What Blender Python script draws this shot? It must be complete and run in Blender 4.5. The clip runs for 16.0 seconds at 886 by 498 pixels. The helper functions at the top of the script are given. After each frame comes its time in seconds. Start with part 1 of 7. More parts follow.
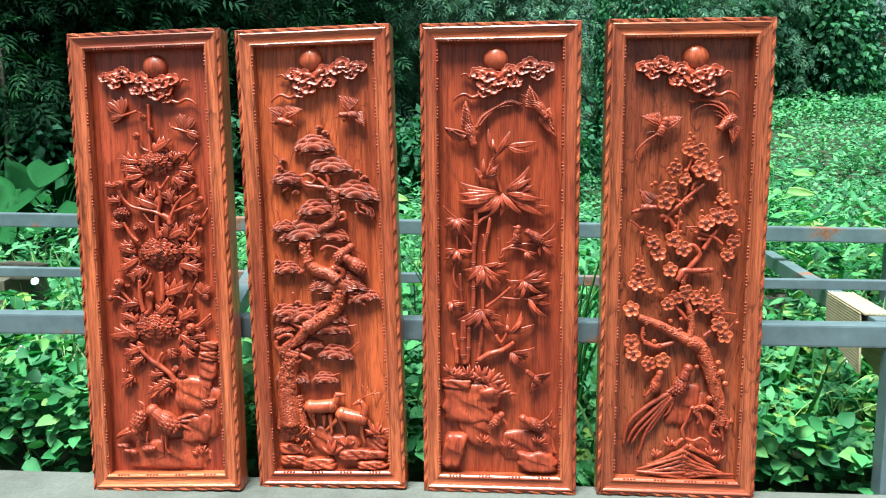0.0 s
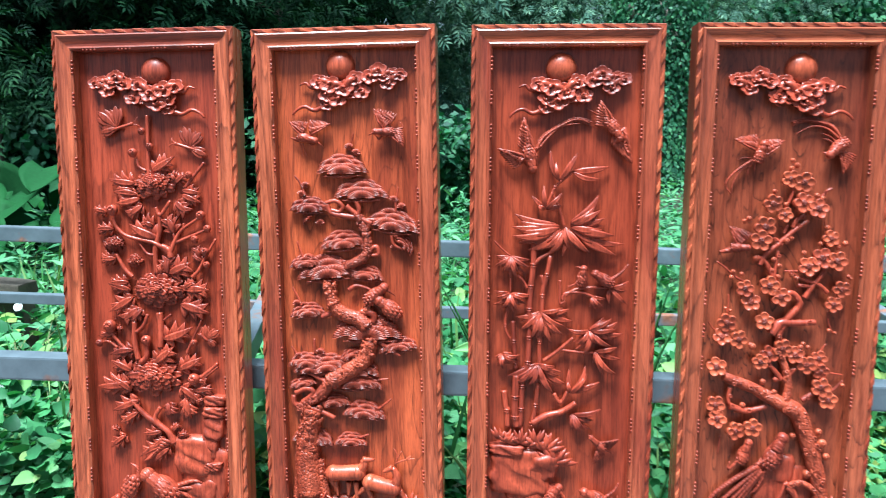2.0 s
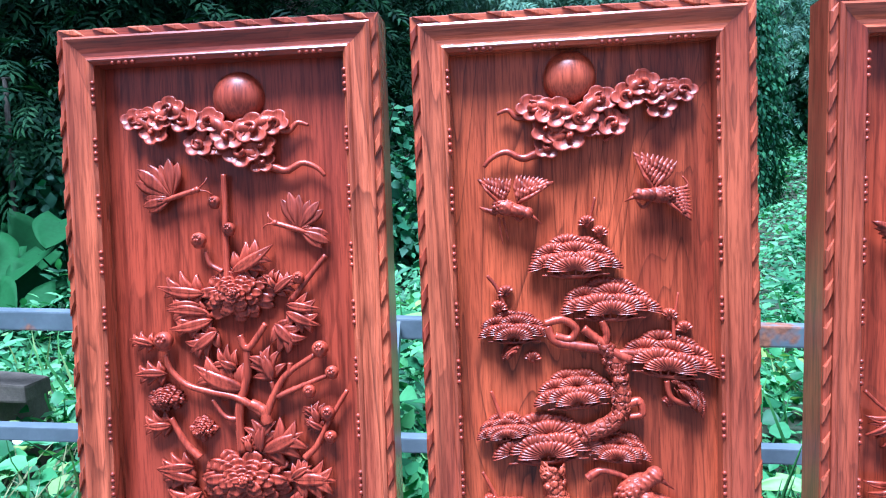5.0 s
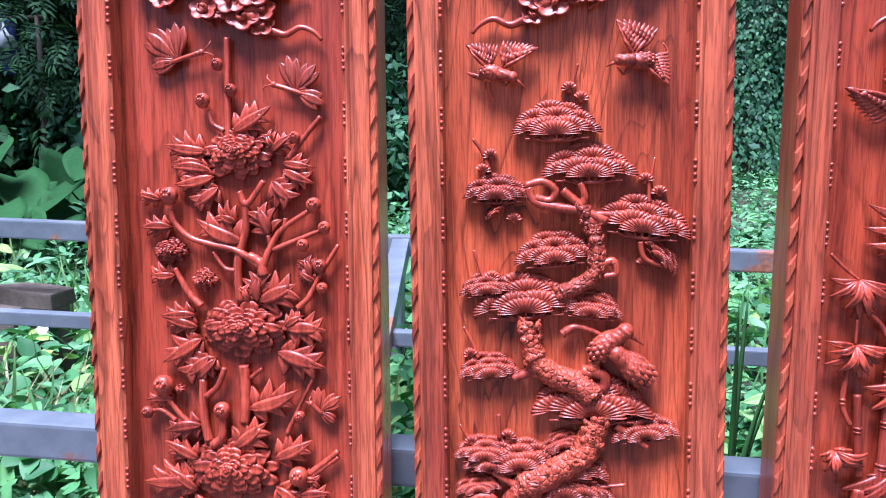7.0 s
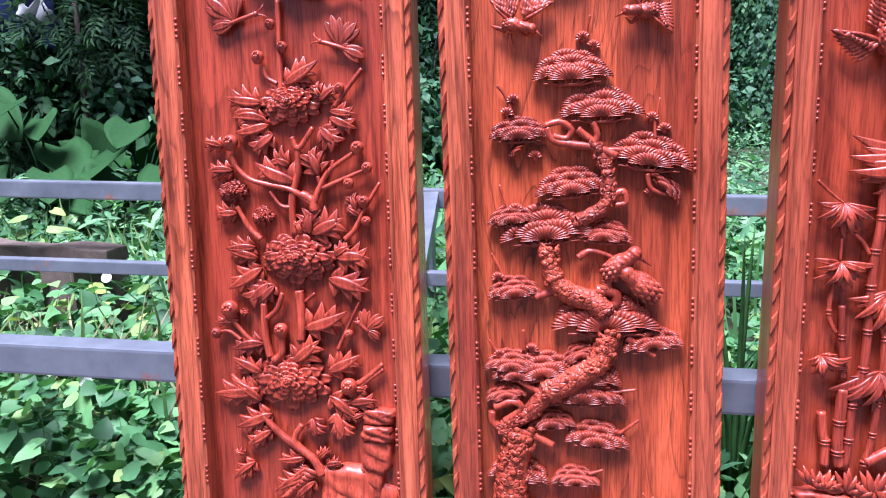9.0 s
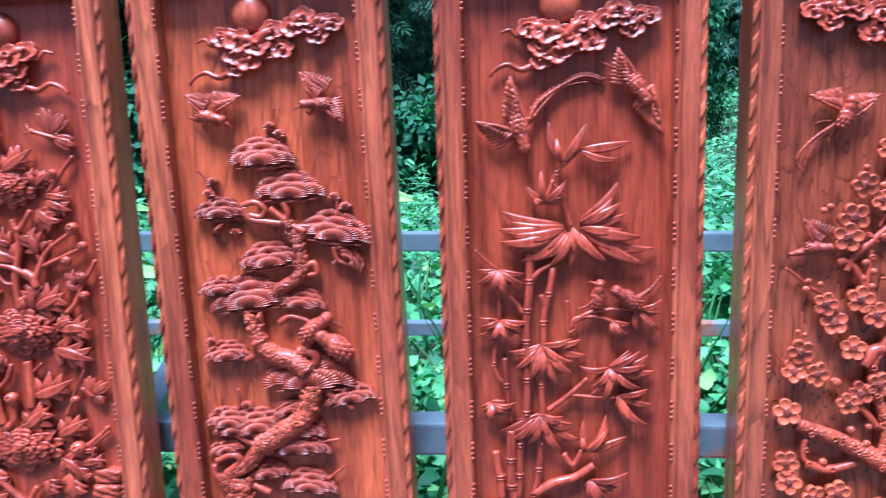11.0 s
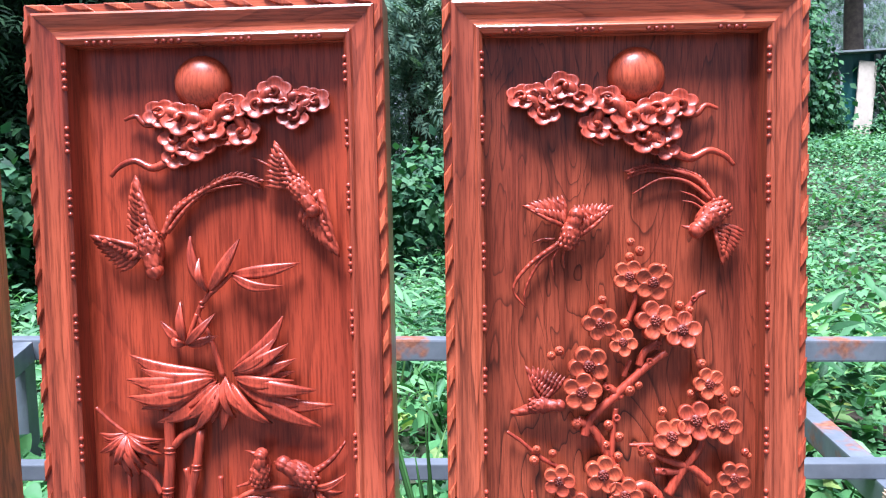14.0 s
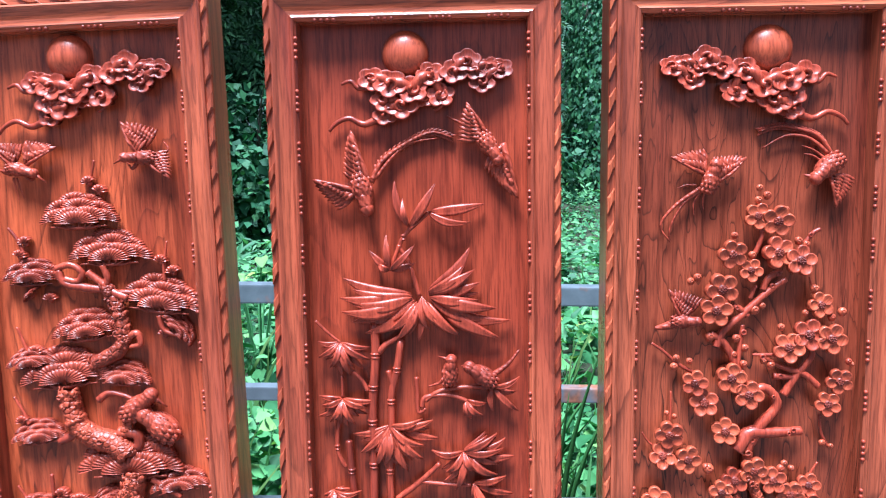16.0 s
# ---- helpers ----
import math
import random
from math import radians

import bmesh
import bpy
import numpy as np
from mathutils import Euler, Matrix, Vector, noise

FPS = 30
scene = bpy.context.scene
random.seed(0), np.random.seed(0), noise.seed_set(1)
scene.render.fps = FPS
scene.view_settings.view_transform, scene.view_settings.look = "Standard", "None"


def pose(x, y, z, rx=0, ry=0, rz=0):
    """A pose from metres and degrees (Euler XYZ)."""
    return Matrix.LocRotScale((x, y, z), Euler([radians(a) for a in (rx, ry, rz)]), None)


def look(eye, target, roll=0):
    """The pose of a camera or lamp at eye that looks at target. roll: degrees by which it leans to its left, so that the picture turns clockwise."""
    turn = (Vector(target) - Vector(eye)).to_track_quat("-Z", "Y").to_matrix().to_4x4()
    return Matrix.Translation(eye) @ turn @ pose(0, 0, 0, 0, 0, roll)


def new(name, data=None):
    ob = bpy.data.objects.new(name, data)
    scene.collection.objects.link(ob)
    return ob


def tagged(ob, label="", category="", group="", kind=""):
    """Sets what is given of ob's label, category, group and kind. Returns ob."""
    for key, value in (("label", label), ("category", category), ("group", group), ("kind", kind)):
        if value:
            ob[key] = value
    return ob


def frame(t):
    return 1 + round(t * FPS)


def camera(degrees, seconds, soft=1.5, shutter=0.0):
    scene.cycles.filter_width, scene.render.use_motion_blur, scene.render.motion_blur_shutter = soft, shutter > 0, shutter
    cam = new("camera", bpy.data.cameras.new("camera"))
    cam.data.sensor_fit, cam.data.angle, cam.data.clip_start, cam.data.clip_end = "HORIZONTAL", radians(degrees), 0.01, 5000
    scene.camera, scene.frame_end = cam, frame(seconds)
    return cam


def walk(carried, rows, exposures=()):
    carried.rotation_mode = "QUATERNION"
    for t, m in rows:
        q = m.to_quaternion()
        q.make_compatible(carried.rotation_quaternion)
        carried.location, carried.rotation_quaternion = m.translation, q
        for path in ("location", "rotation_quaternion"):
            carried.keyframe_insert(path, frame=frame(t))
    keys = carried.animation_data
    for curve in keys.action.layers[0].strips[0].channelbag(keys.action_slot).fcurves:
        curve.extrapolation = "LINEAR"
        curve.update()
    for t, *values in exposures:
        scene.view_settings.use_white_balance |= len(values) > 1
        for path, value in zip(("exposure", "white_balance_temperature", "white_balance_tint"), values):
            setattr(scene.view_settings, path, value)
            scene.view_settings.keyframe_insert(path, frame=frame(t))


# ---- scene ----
cam = camera(62.4, 16.0, soft=1.1, shutter=0.25)
PATH = [
    (0, (0.011, 0.004, 0.938), (-0.149, 1.979, 0.664), -0.5),
    (0.5, (-0.083, 0.013, 0.957), (-0.255, 1.985, 0.671), -0.3),
    (1, (-0.239, 0.048, 0.991), (-0.359, 2.021, 0.69), -0.4),
    (1.5, (-0.227, 0.135, 0.981), (-0.281, 2.112, 0.684), 0.1),
    (2, (-0.13, 0.309, 0.996), (-0.289, 2.283, 0.717), 0.3),
    (2.5, (-0.181, 0.399, 1.032), (-0.507, 2.352, 0.746), 1.9),
    (3, (-0.372, 0.525, 1.076), (-0.738, 2.473, 0.812), 1.9),
    (3.5, (-0.478, 0.704, 1.087), (-0.816, 2.661, 0.848), 0.2),
    (3.7, (-0.493, 0.778, 1.088), (-0.821, 2.737, 0.857), -0.4),
    (5.8, (-0.58, 1.053, 1.026), (-0.748, 3.035, 0.825), -0.9),
    (6, (-0.571, 1.043, 1.017), (-0.752, 3.024, 0.808), -0.9),
    (6.5, (-0.545, 1.012, 0.963), (-0.765, 2.983, 0.704), -0.6),
    (7, (-0.504, 0.969, 0.922), (-0.782, 2.928, 0.632), 0.3),
    (7.5, (-0.495, 0.929, 0.889), (-0.796, 2.886, 0.606), 1.0),
    (8, (-0.524, 0.899, 0.851), (-0.825, 2.849, 0.522), 0.8),
    (8.2, (-0.508, 0.892, 0.847), (-0.839, 2.831, 0.483), 0.7),
    (10.3, (-0.468, 0.736, 0.988), (-0.761, 2.678, 0.611), -3.3),
    (10.5, (-0.371, 0.738, 0.988), (-0.629, 2.688, 0.623), -2.8),
    (11, (-0.095, 0.775, 1.0), (-0.267, 2.735, 0.644), -1.9),
    (11.5, (0.054, 0.912, 1.016), (0.001, 2.892, 0.738), -1.6),
    (12, (0.165, 1.013, 1.058), (0.15, 3.003, 0.86), -1.2),
    (12.5, (0.277, 1.095, 1.061), (0.263, 3.09, 0.916), -0.5),
    (13, (0.303, 1.137, 1.047), (0.266, 3.13, 0.889), -0.6),
    (13.5, (0.303, 1.125, 1.034), (0.257, 3.117, 0.865), -1.5),
    (14, (0.298, 1.099, 1.036), (0.245, 3.092, 0.872), -1.3),
    (14.5, (0.256, 1.071, 1.035), (0.159, 3.059, 0.838), -1.2),
    (15, (0.154, 1.007, 1.033), (0.057, 2.992, 0.805), -2.0),
    (15.5, (0.109, 0.964, 1.016), (0.065, 2.948, 0.773), -2.0),
    (16, (0.089, 0.902, 1.025), (0.005, 2.883, 0.766), -1.0),
]
EXPOSURES = [(0.0, 1.35, 5500, -24), (1.0, 1.35, 5500, -20), (2.0, 1.37, 5000, -10), (2.7, 1.41, 5100, 6), (3.5, 1.45, 5150, 21), (5.8, 1.42, 4050, 0), (6.5, 1.42, 4700, 14), (7.1, 1.4, 5050, 28), (7.5, 1.4, 5350, 35), (8.2, 1.39, 5300, 34), (10.3, 1.38, 5400, 32), (10.6, 1.38, 5300, 30), (11.1, 1.4, 4200, 1), (12.0, 1.42, 4850, 10), (13.0, 1.46, 5350, 20), (14.5, 1.49, 5350, 17), (15.1, 1.43, 4500, 3), (15.5, 1.4, 4300, 0), (16.0, 1.42, 4900, 5)]
walk(cam, [(t, look(eye, target, roll)) for t, eye, target, roll in PATH], EXPOSURES)

# ---- world and light: bright overcast afternoon ----
world = bpy.data.worlds.new("sky")
scene.world = world
world.use_nodes = True
wn = world.node_tree.nodes
sky = wn.new("ShaderNodeTexSky")
sky.sky_type = "NISHITA"
sky.sun_disc = False
sky.sun_elevation, sky.sun_rotation = radians(71), radians(200)
sky.air_density, sky.dust_density, sky.ozone_density = 1.0, 4.0, 1.0
haze = wn.new("ShaderNodeMixRGB")
haze.inputs[0].default_value = 0.6
haze.inputs[2].default_value = (11.0, 11.6, 12.4, 1)
world.node_tree.links.new(sky.outputs[0], haze.inputs[1])
world.node_tree.links.new(haze.outputs[0], wn["Background"].inputs[0])
wn["Background"].inputs[1].default_value = 0.026
sun_data = bpy.data.lights.new("sun", "SUN")
sun_data.energy, sun_data.angle, sun_data.color = 5.9, radians(26), (1.0, 0.97, 0.93)
sun = new("sun", sun_data)
sun.matrix_world = look((-0.7, -1.95, 6.0), (0, 0, 0))

# ---- materials ----
def material(name):
    m = bpy.data.materials.new(name)
    m.use_nodes = True
    nt = m.node_tree
    b = nt.nodes["Principled BSDF"]
    return m, nt, b


def node(nt, kind, **inputs):
    n = nt.nodes.new(kind)
    for k, v in inputs.items():
        key = k.replace("_", " ")
        n.inputs[key].default_value = v
    return n


def ramp(nt, src, stops):
    r = nt.nodes.new("ShaderNodeValToRGB")
    e = r.color_ramp.elements
    while len(e) < len(stops):
        e.new(0.5)
    for el, (pos, c) in zip(e, stops):
        el.position, el.color = pos, (*c, 1)
    nt.links.new(src, r.inputs[0])
    return r


def mix(nt, fac, a, b, mode="MIX"):
    m = nt.nodes.new("ShaderNodeMixRGB")
    m.blend_type = mode
    for i, v in enumerate((fac, a, b)):
        if isinstance(v, (int, float)):
            m.inputs[i].default_value = v
        elif isinstance(v, tuple):
            m.inputs[i].default_value = (*v, 1)
        else:
            nt.links.new(v, m.inputs[i])
    return m.outputs[0]


def bump(nt, b, height, strength, dist):
    n = nt.nodes.new("ShaderNodeBump")
    n.inputs["Strength"].default_value, n.inputs["Distance"].default_value = strength, dist
    nt.links.new(height, n.inputs["Height"])
    nt.links.new(n.outputs[0], b.inputs["Normal"])


def wood(name, light, mid, dark, veins=0.5, lines=9.0, along="z", seed=0.0, rough=0.26, width=0.2, coat=0.35, relief=None):
    """Polished red hardwood: growth lines that follow a stretched noise, darker figure and fine pores along one local axis."""
    m, nt, b = material(name)
    tc = nt.nodes.new("ShaderNodeTexCoord")
    info = nt.nodes.new("ShaderNodeObjectInfo")
    off = nt.nodes.new("ShaderNodeVectorMath")
    off.operation = "MULTIPLY_ADD"
    off.inputs[0].default_value = (3.1, 2.3, 5.7)
    nt.links.new(info.outputs["Random"], off.inputs[1])
    nt.links.new(tc.outputs["Object"], off.inputs[2])
    mp = nt.nodes.new("ShaderNodeMapping")
    mp.inputs["Location"].default_value = (seed, seed * 0.7, seed * 1.3)
    mp.inputs["Scale"].default_value = {"z": (1, 1, 0.17), "x": (0.17, 1, 1)}[along]
    nt.links.new(off.outputs[0], mp.inputs[0])
    big = node(nt, "ShaderNodeTexNoise", Scale=5.0, Detail=3.0, Roughness=0.5, Distortion=0.6)
    grain = node(nt, "ShaderNodeTexNoise", Scale=8.0, Detail=3.5, Roughness=0.5, Distortion=0.9)
    fine = node(nt, "ShaderNodeTexNoise", Scale=420.0, Detail=3.0, Roughness=0.6)
    for n in (big, grain):
        nt.links.new(mp.outputs[0], n.inputs[0])
    mq = nt.nodes.new("ShaderNodeMapping")
    mq.inputs["Scale"].default_value = {"z": (1, 1, 0.05), "x": (0.05, 1, 1)}[along]
    nt.links.new(off.outputs[0], mq.inputs[0])
    nt.links.new(mq.outputs[0], fine.inputs[0])
    def maths(op, a, v):
        n = nt.nodes.new("ShaderNodeMath")
        n.operation = op
        nt.links.new(a, n.inputs[0])
        n.inputs[1].default_value = v
        return n.outputs[0]
    c = ramp(nt, big.outputs[0], [(0.34, mid), (0.55, light), (0.70, mid)]).outputs[0]
    line = maths("FRACT", maths("MULTIPLY", grain.outputs[0], lines), 0.0)
    mask = ramp(nt, line, [(0.0, (1, 1, 1)), (width, (0.3, 0.3, 0.3)), (width * 2.7, (0, 0, 0)), (0.97, (0.0, 0.0, 0.0)), (1.0, (0.9, 0.9, 0.9))]).outputs[0]
    patch = ramp(nt, big.outputs[0], [(0.35, (0.45, 0.45, 0.45)), (0.58, (1, 1, 1))]).outputs[0]
    c = mix(nt, maths("MULTIPLY", mix(nt, 1.0, mask, patch, "MULTIPLY"), veins), c, dark)
    streak = node(nt, "ShaderNodeTexNoise", Scale=75.0, Detail=4.0, Roughness=0.65, Distortion=0.3)
    ms = nt.nodes.new("ShaderNodeMapping")
    ms.inputs["Scale"].default_value = {"z": (1, 1, 0.035), "x": (0.035, 1, 1)}[along]
    nt.links.new(off.outputs[0], ms.inputs[0])
    nt.links.new(ms.outputs[0], streak.inputs[0])
    c = mix(nt, 0.75, c, ramp(nt, streak.outputs[0], [(0.34, (0.45, 0.36, 0.34)), (0.52, (1, 1, 1)), (0.72, (1.0, 1.0, 1.0))]).outputs[0], "MULTIPLY")
    pores = ramp(nt, fine.outputs[0], [(0.40, (0.35, 0.3, 0.3)), (0.53, (1, 1, 1))]).outputs[0]
    c = mix(nt, 0.55, c, pores, "MULTIPLY")
    nt.links.new(c, b.inputs["Base Color"])
    rr = ramp(nt, big.outputs[0], [(0.3, (rough + 0.12,) * 3), (0.7, (rough - 0.02,) * 3)])
    nt.links.new(rr.outputs[0], b.inputs["Roughness"])
    b.inputs["Specular IOR Level"].default_value = 0.36
    b.inputs["Coat Weight"].default_value, b.inputs["Coat Roughness"].default_value = coat, 0.2
    if relief is None:
        bump(nt, b, streak.outputs[0], 0.25, 0.0008)
        return m
    # chiselled relief: cells for bark and feathers, running cuts for rock and leaves
    kind, scale, depth = relief
    if kind == "cells":
        tex = nt.nodes.new("ShaderNodeTexVoronoi")
        tex.feature = "DISTANCE_TO_EDGE"
        tex.inputs["Scale"].default_value = scale
        nt.links.new(tc.outputs["Object"], tex.inputs["Vector"])
        height = ramp(nt, tex.outputs["Distance"], [(0.0, (0, 0, 0)), (0.22, (1, 1, 1))]).outputs[0]
    else:
        tex = nt.nodes.new("ShaderNodeTexWave")
        tex.bands_direction = "DIAGONAL"
        tex.inputs["Scale"].default_value, tex.inputs["Distortion"].default_value = scale, 6.0
        tex.inputs["Detail"].default_value = 2.0
        nt.links.new(tc.outputs["Object"], tex.inputs["Vector"])
        height = tex.outputs[1]
    bump(nt, b, height, 0.9, depth)
    return m


BLACK = (0.035, 0.006, 0.004)
RED_HI, RED_LO = (0.58, 0.135, 0.058), (0.27, 0.042, 0.021)
M_FRAME = wood("frame_wood", RED_HI, RED_LO, BLACK, 0.6, 9.0, "z", 0.0, 0.25, 0.16, 0.2)
M_FRAME_DARK = wood("frame_wood_brown", (0.42, 0.095, 0.042), (0.19, 0.031, 0.016), BLACK, 0.7, 12.0, "z", 8.0, 0.25, 0.14, 0.2)
M_FRAME_X = wood("frame_wood_cross", RED_HI, RED_LO, BLACK, 0.5, 9.0, "x", 4.0, 0.2, 0.16, 0.35)
M_BOARD = [
    wood("board_plain", (0.40, 0.060, 0.026), (0.22, 0.026, 0.013), BLACK, 0.35, 7.0, "z", 1.0, 0.28, 0.25, 0.12),
    wood("board_figured", (0.56, 0.105, 0.036), (0.21, 0.026, 0.012), BLACK, 0.7, 16.0, "z", 7.3, 0.28, 0.12, 0.12),
    wood("board_straight", (0.41, 0.063, 0.025), (0.23, 0.029, 0.013), BLACK, 0.35, 7.0, "z", 2.2, 0.28, 0.25, 0.12),
    wood("board_dark_veined", (0.37, 0.078, 0.033), (0.18, 0.030, 0.014), (0.004, 0.0015, 0.0015), 1.0, 24.0, "z", 5.1, 0.28, 0.10, 0.12),
]
M_CARVE = wood("carved_wood", (0.44, 0.064, 0.030), (0.26, 0.034, 0.017), BLACK, 0.35, 12.0, "z", 3.0, 0.34, 0.2, 0.12)
M_CARVE_LIGHT = wood("carved_wood_light", (0.56, 0.105, 0.044), (0.36, 0.054, 0.025), BLACK, 0.3, 12.0, "z", 9.0, 0.33, 0.2, 0.12)
M_TRUNK = wood("carved_bark", (0.46, 0.076, 0.033), (0.27, 0.037, 0.017), BLACK, 0.2, 12.0, "z", 3.4, 0.38, 0.2, 0.08, ("cells", 120.0, 0.0014))
M_PLUME = wood("carved_plumage", (0.40, 0.060, 0.028), (0.25, 0.033, 0.016), BLACK, 0.2, 12.0, "z", 3.7, 0.40, 0.2, 0.05, ("cuts", 55.0, 0.0007))
M_CRAG = wood("carved_rock_wood", (0.44, 0.068, 0.030), (0.27, 0.036, 0.017), BLACK, 0.3, 12.0, "z", 4.4, 0.38, 0.2, 0.08, ("cuts", 16.0, 0.0006))
M_NEEDLE = wood("carved_needles", (0.37, 0.055, 0.026), (0.23, 0.031, 0.015), BLACK, 0.2, 12.0, "z", 5.4, 0.36, 0.2, 0.08)
# blossom hearts: the shade of the cupped centres is put into this darker colour
M_CARVE_SHADED = wood("carved_wood_deep", (0.24, 0.036, 0.018), (0.15, 0.020, 0.011), BLACK, 0.4, 14.0, "z", 6.0, 0.42, 0.2, 0.0)


def steel(name):
    m, nt, b = material(name)
    tc = nt.nodes.new("ShaderNodeTexCoord")
    n1 = node(nt, "ShaderNodeTexNoise", Scale=7.0, Detail=6.0, Roughness=0.7)
    n2 = node(nt, "ShaderNodeTexNoise", Scale=2.3, Detail=5.0, Roughness=0.65)
    n3 = node(nt, "ShaderNodeTexNoise", Scale=90.0, Detail=3.0)
    for n in (n1, n2, n3):
        nt.links.new(tc.outputs["Object"], n.inputs[0])
    grey = ramp(nt, n1.outputs[0], [(0.3, (0.10, 0.115, 0.135)), (0.6, (0.155, 0.175, 0.20)), (0.8, (0.23, 0.245, 0.27))]).outputs[0]
    rust = ramp(nt, n3.outputs[0], [(0.3, (0.16, 0.05, 0.02)), (0.7, (0.36, 0.13, 0.06))]).outputs[0]
    mask = ramp(nt, n2.outputs[0], [(0.57, (0, 0, 0)), (0.62, (0.9, 0.9, 0.9))]).outputs[0]
    nt.links.new(mix(nt, mask, grey, rust), b.inputs["Base Color"])
    rr = ramp(nt, n2.outputs[0], [(0.5, (0.42,) * 3), (0.66, (0.85,) * 3)])
    nt.links.new(rr.outputs[0], b.inputs["Roughness"])
    b.inputs["Metallic"].default_value = 0.25
    bump(nt, b, n3.outputs[0], 0.15, 0.001)
    return m


def stone(name, a, c, scale=6.0, rough=0.9):
    m, nt, b = material(name)
    tc = nt.nodes.new("ShaderNodeTexCoord")
    n1 = node(nt, "ShaderNodeTexNoise", Scale=scale, Detail=8.0, Roughness=0.65)
    n2 = node(nt, "ShaderNodeTexNoise", Scale=scale * 22, Detail=4.0)
    for n in (n1, n2):
        nt.links.new(tc.outputs["Object"], n.inputs[0])
    col = ramp(nt, n1.outputs[0], [(0.3, a), (0.7, c)]).outputs[0]
    grit = ramp(nt, n2.outputs[0], [(0.35, (0.7, 0.7, 0.7)), (0.6, (1, 1, 1))]).outputs[0]
    nt.links.new(mix(nt, 0.6, col, grit, "MULTIPLY"), b.inputs["Base Color"])
    b.inputs["Roughness"].default_value = rough
    bump(nt, b, n2.outputs[0], 0.4, 0.003)
    return m


def leaf_mat(name, stops, rough=0.45, trans=0.25, gloss=0.3):
    """Leaves: the colour varies from leaf to leaf and across each blade."""
    m, nt, b = material(name)
    geo = nt.nodes.new("ShaderNodeNewGeometry")
    tc = nt.nodes.new("ShaderNodeTexCoord")
    n1 = node(nt, "ShaderNodeTexNoise", Scale=1.3, Detail=3.0)
    n2 = node(nt, "ShaderNodeTexNoise", Scale=45.0, Detail=3.0)
    for n in (n1, n2):
        nt.links.new(tc.outputs["Object"], n.inputs[0])
    add = nt.nodes.new("ShaderNodeMath")
    add.operation = "MULTIPLY_ADD"
    add.inputs[1].default_value, add.inputs[2].default_value = 0.75, -0.22
    nt.links.new(geo.outputs["Random Per Island"], add.inputs[0])
    add2 = nt.nodes.new("ShaderNodeMath")
    add2.operation = "MULTIPLY_ADD"
    add2.inputs[1].default_value = 0.7
    nt.links.new(n1.outputs[0], add2.inputs[0])
    nt.links.new(add.outputs[0], add2.inputs[2])
    col = ramp(nt, add2.outputs[0], stops).outputs[0]
    mott = ramp(nt, n2.outputs[0], [(0.35, (0.78, 0.8, 0.75)), (0.65, (1, 1, 1))]).outputs[0]
    col = mix(nt, 0.7, col, mott, "MULTIPLY")
    nt.links.new(col, b.inputs["Base Color"])
    b.inputs["Roughness"].default_value = rough + 0.12
    b.inputs["Specular IOR Level"].default_value = gloss
    tr = nt.nodes.new("ShaderNodeBsdfTranslucent")
    nt.links.new(mix(nt, 1.0, col, (1.0, 1.25, 0.55), "MULTIPLY"), tr.inputs[0])
    ms = nt.nodes.new("ShaderNodeMixShader")
    ms.inputs[0].default_value = trans
    nt.links.new(b.outputs[0], ms.inputs[1])
    nt.links.new(tr.outputs[0], ms.inputs[2])
    nt.links.new(ms.outputs[0], nt.nodes["Material Output"].inputs[0])
    return m


def plain(name, colour, rough=0.6, metal=0.0, vary=0.25, scale=8.0):
    m, nt, b = material(name)
    tc = nt.nodes.new("ShaderNodeTexCoord")
    n1 = node(nt, "ShaderNodeTexNoise", Scale=scale, Detail=6.0, Roughness=0.65)
    nt.links.new(tc.outputs["Object"], n1.inputs[0])
    lo = tuple(c * (1 - vary) for c in colour)
    hi = tuple(min(1, c * (1 + vary)) for c in colour)
    nt.links.new(ramp(nt, n1.outputs[0], [(0.3, lo), (0.7, hi)]).outputs[0], b.inputs["Base Color"])
    b.inputs["Roughness"].default_value, b.inputs["Metallic"].default_value = rough, metal
    bump(nt, b, n1.outputs[0], 0.2, 0.004)
    return m


M_STEEL = steel("painted_steel")
M_LEDGE = stone("ledge_concrete", (0.085, 0.073, 0.066), (0.15, 0.132, 0.122), 5.0)
# unseen yard: kept dark so that little light bounces up onto the panels
M_YARD_DARK = stone("yard_concrete", (0.055, 0.050, 0.045), (0.095, 0.087, 0.08), 2.0)
M_SOIL = stone("soil", (0.018, 0.026, 0.011), (0.045, 0.05, 0.022), 3.0)
M_VINE = leaf_mat("vine_leaf", [(0.12, (0.020, 0.075, 0.026)), (0.4, (0.062, 0.19, 0.066)), (0.75, (0.15, 0.35, 0.125)), (0.98, (0.36, 0.42, 0.10))])
M_MEADOW = leaf_mat("meadow_leaf", [(0.1, (0.028, 0.095, 0.042)), (0.5, (0.088, 0.23, 0.096)), (0.9, (0.20, 0.40, 0.17))])
# near-black greens: the shade within these trees is put into the leaf colour
M_TREE_SHADED = leaf_mat("tree_leaf_dark", [(0.1, (0.005, 0.015, 0.008)), (0.5, (0.014, 0.042, 0.019)), (0.9, (0.034, 0.080, 0.030))], 0.6, 0.15, 0.10)
M_CLIMB = leaf_mat("climber_leaf", [(0.1, (0.015, 0.055, 0.028)), (0.5, (0.036, 0.12, 0.052)), (0.9, (0.085, 0.21, 0.08))], 0.5, 0.2)
# paler, bluish leaf colours carry the haze of distance
M_FAR_HAZED = leaf_mat("far_leaf", [(0.1, (0.050, 0.11, 0.080)), (0.5, (0.105, 0.19, 0.125)), (0.9, (0.20, 0.30, 0.19))], 0.6, 0.2)
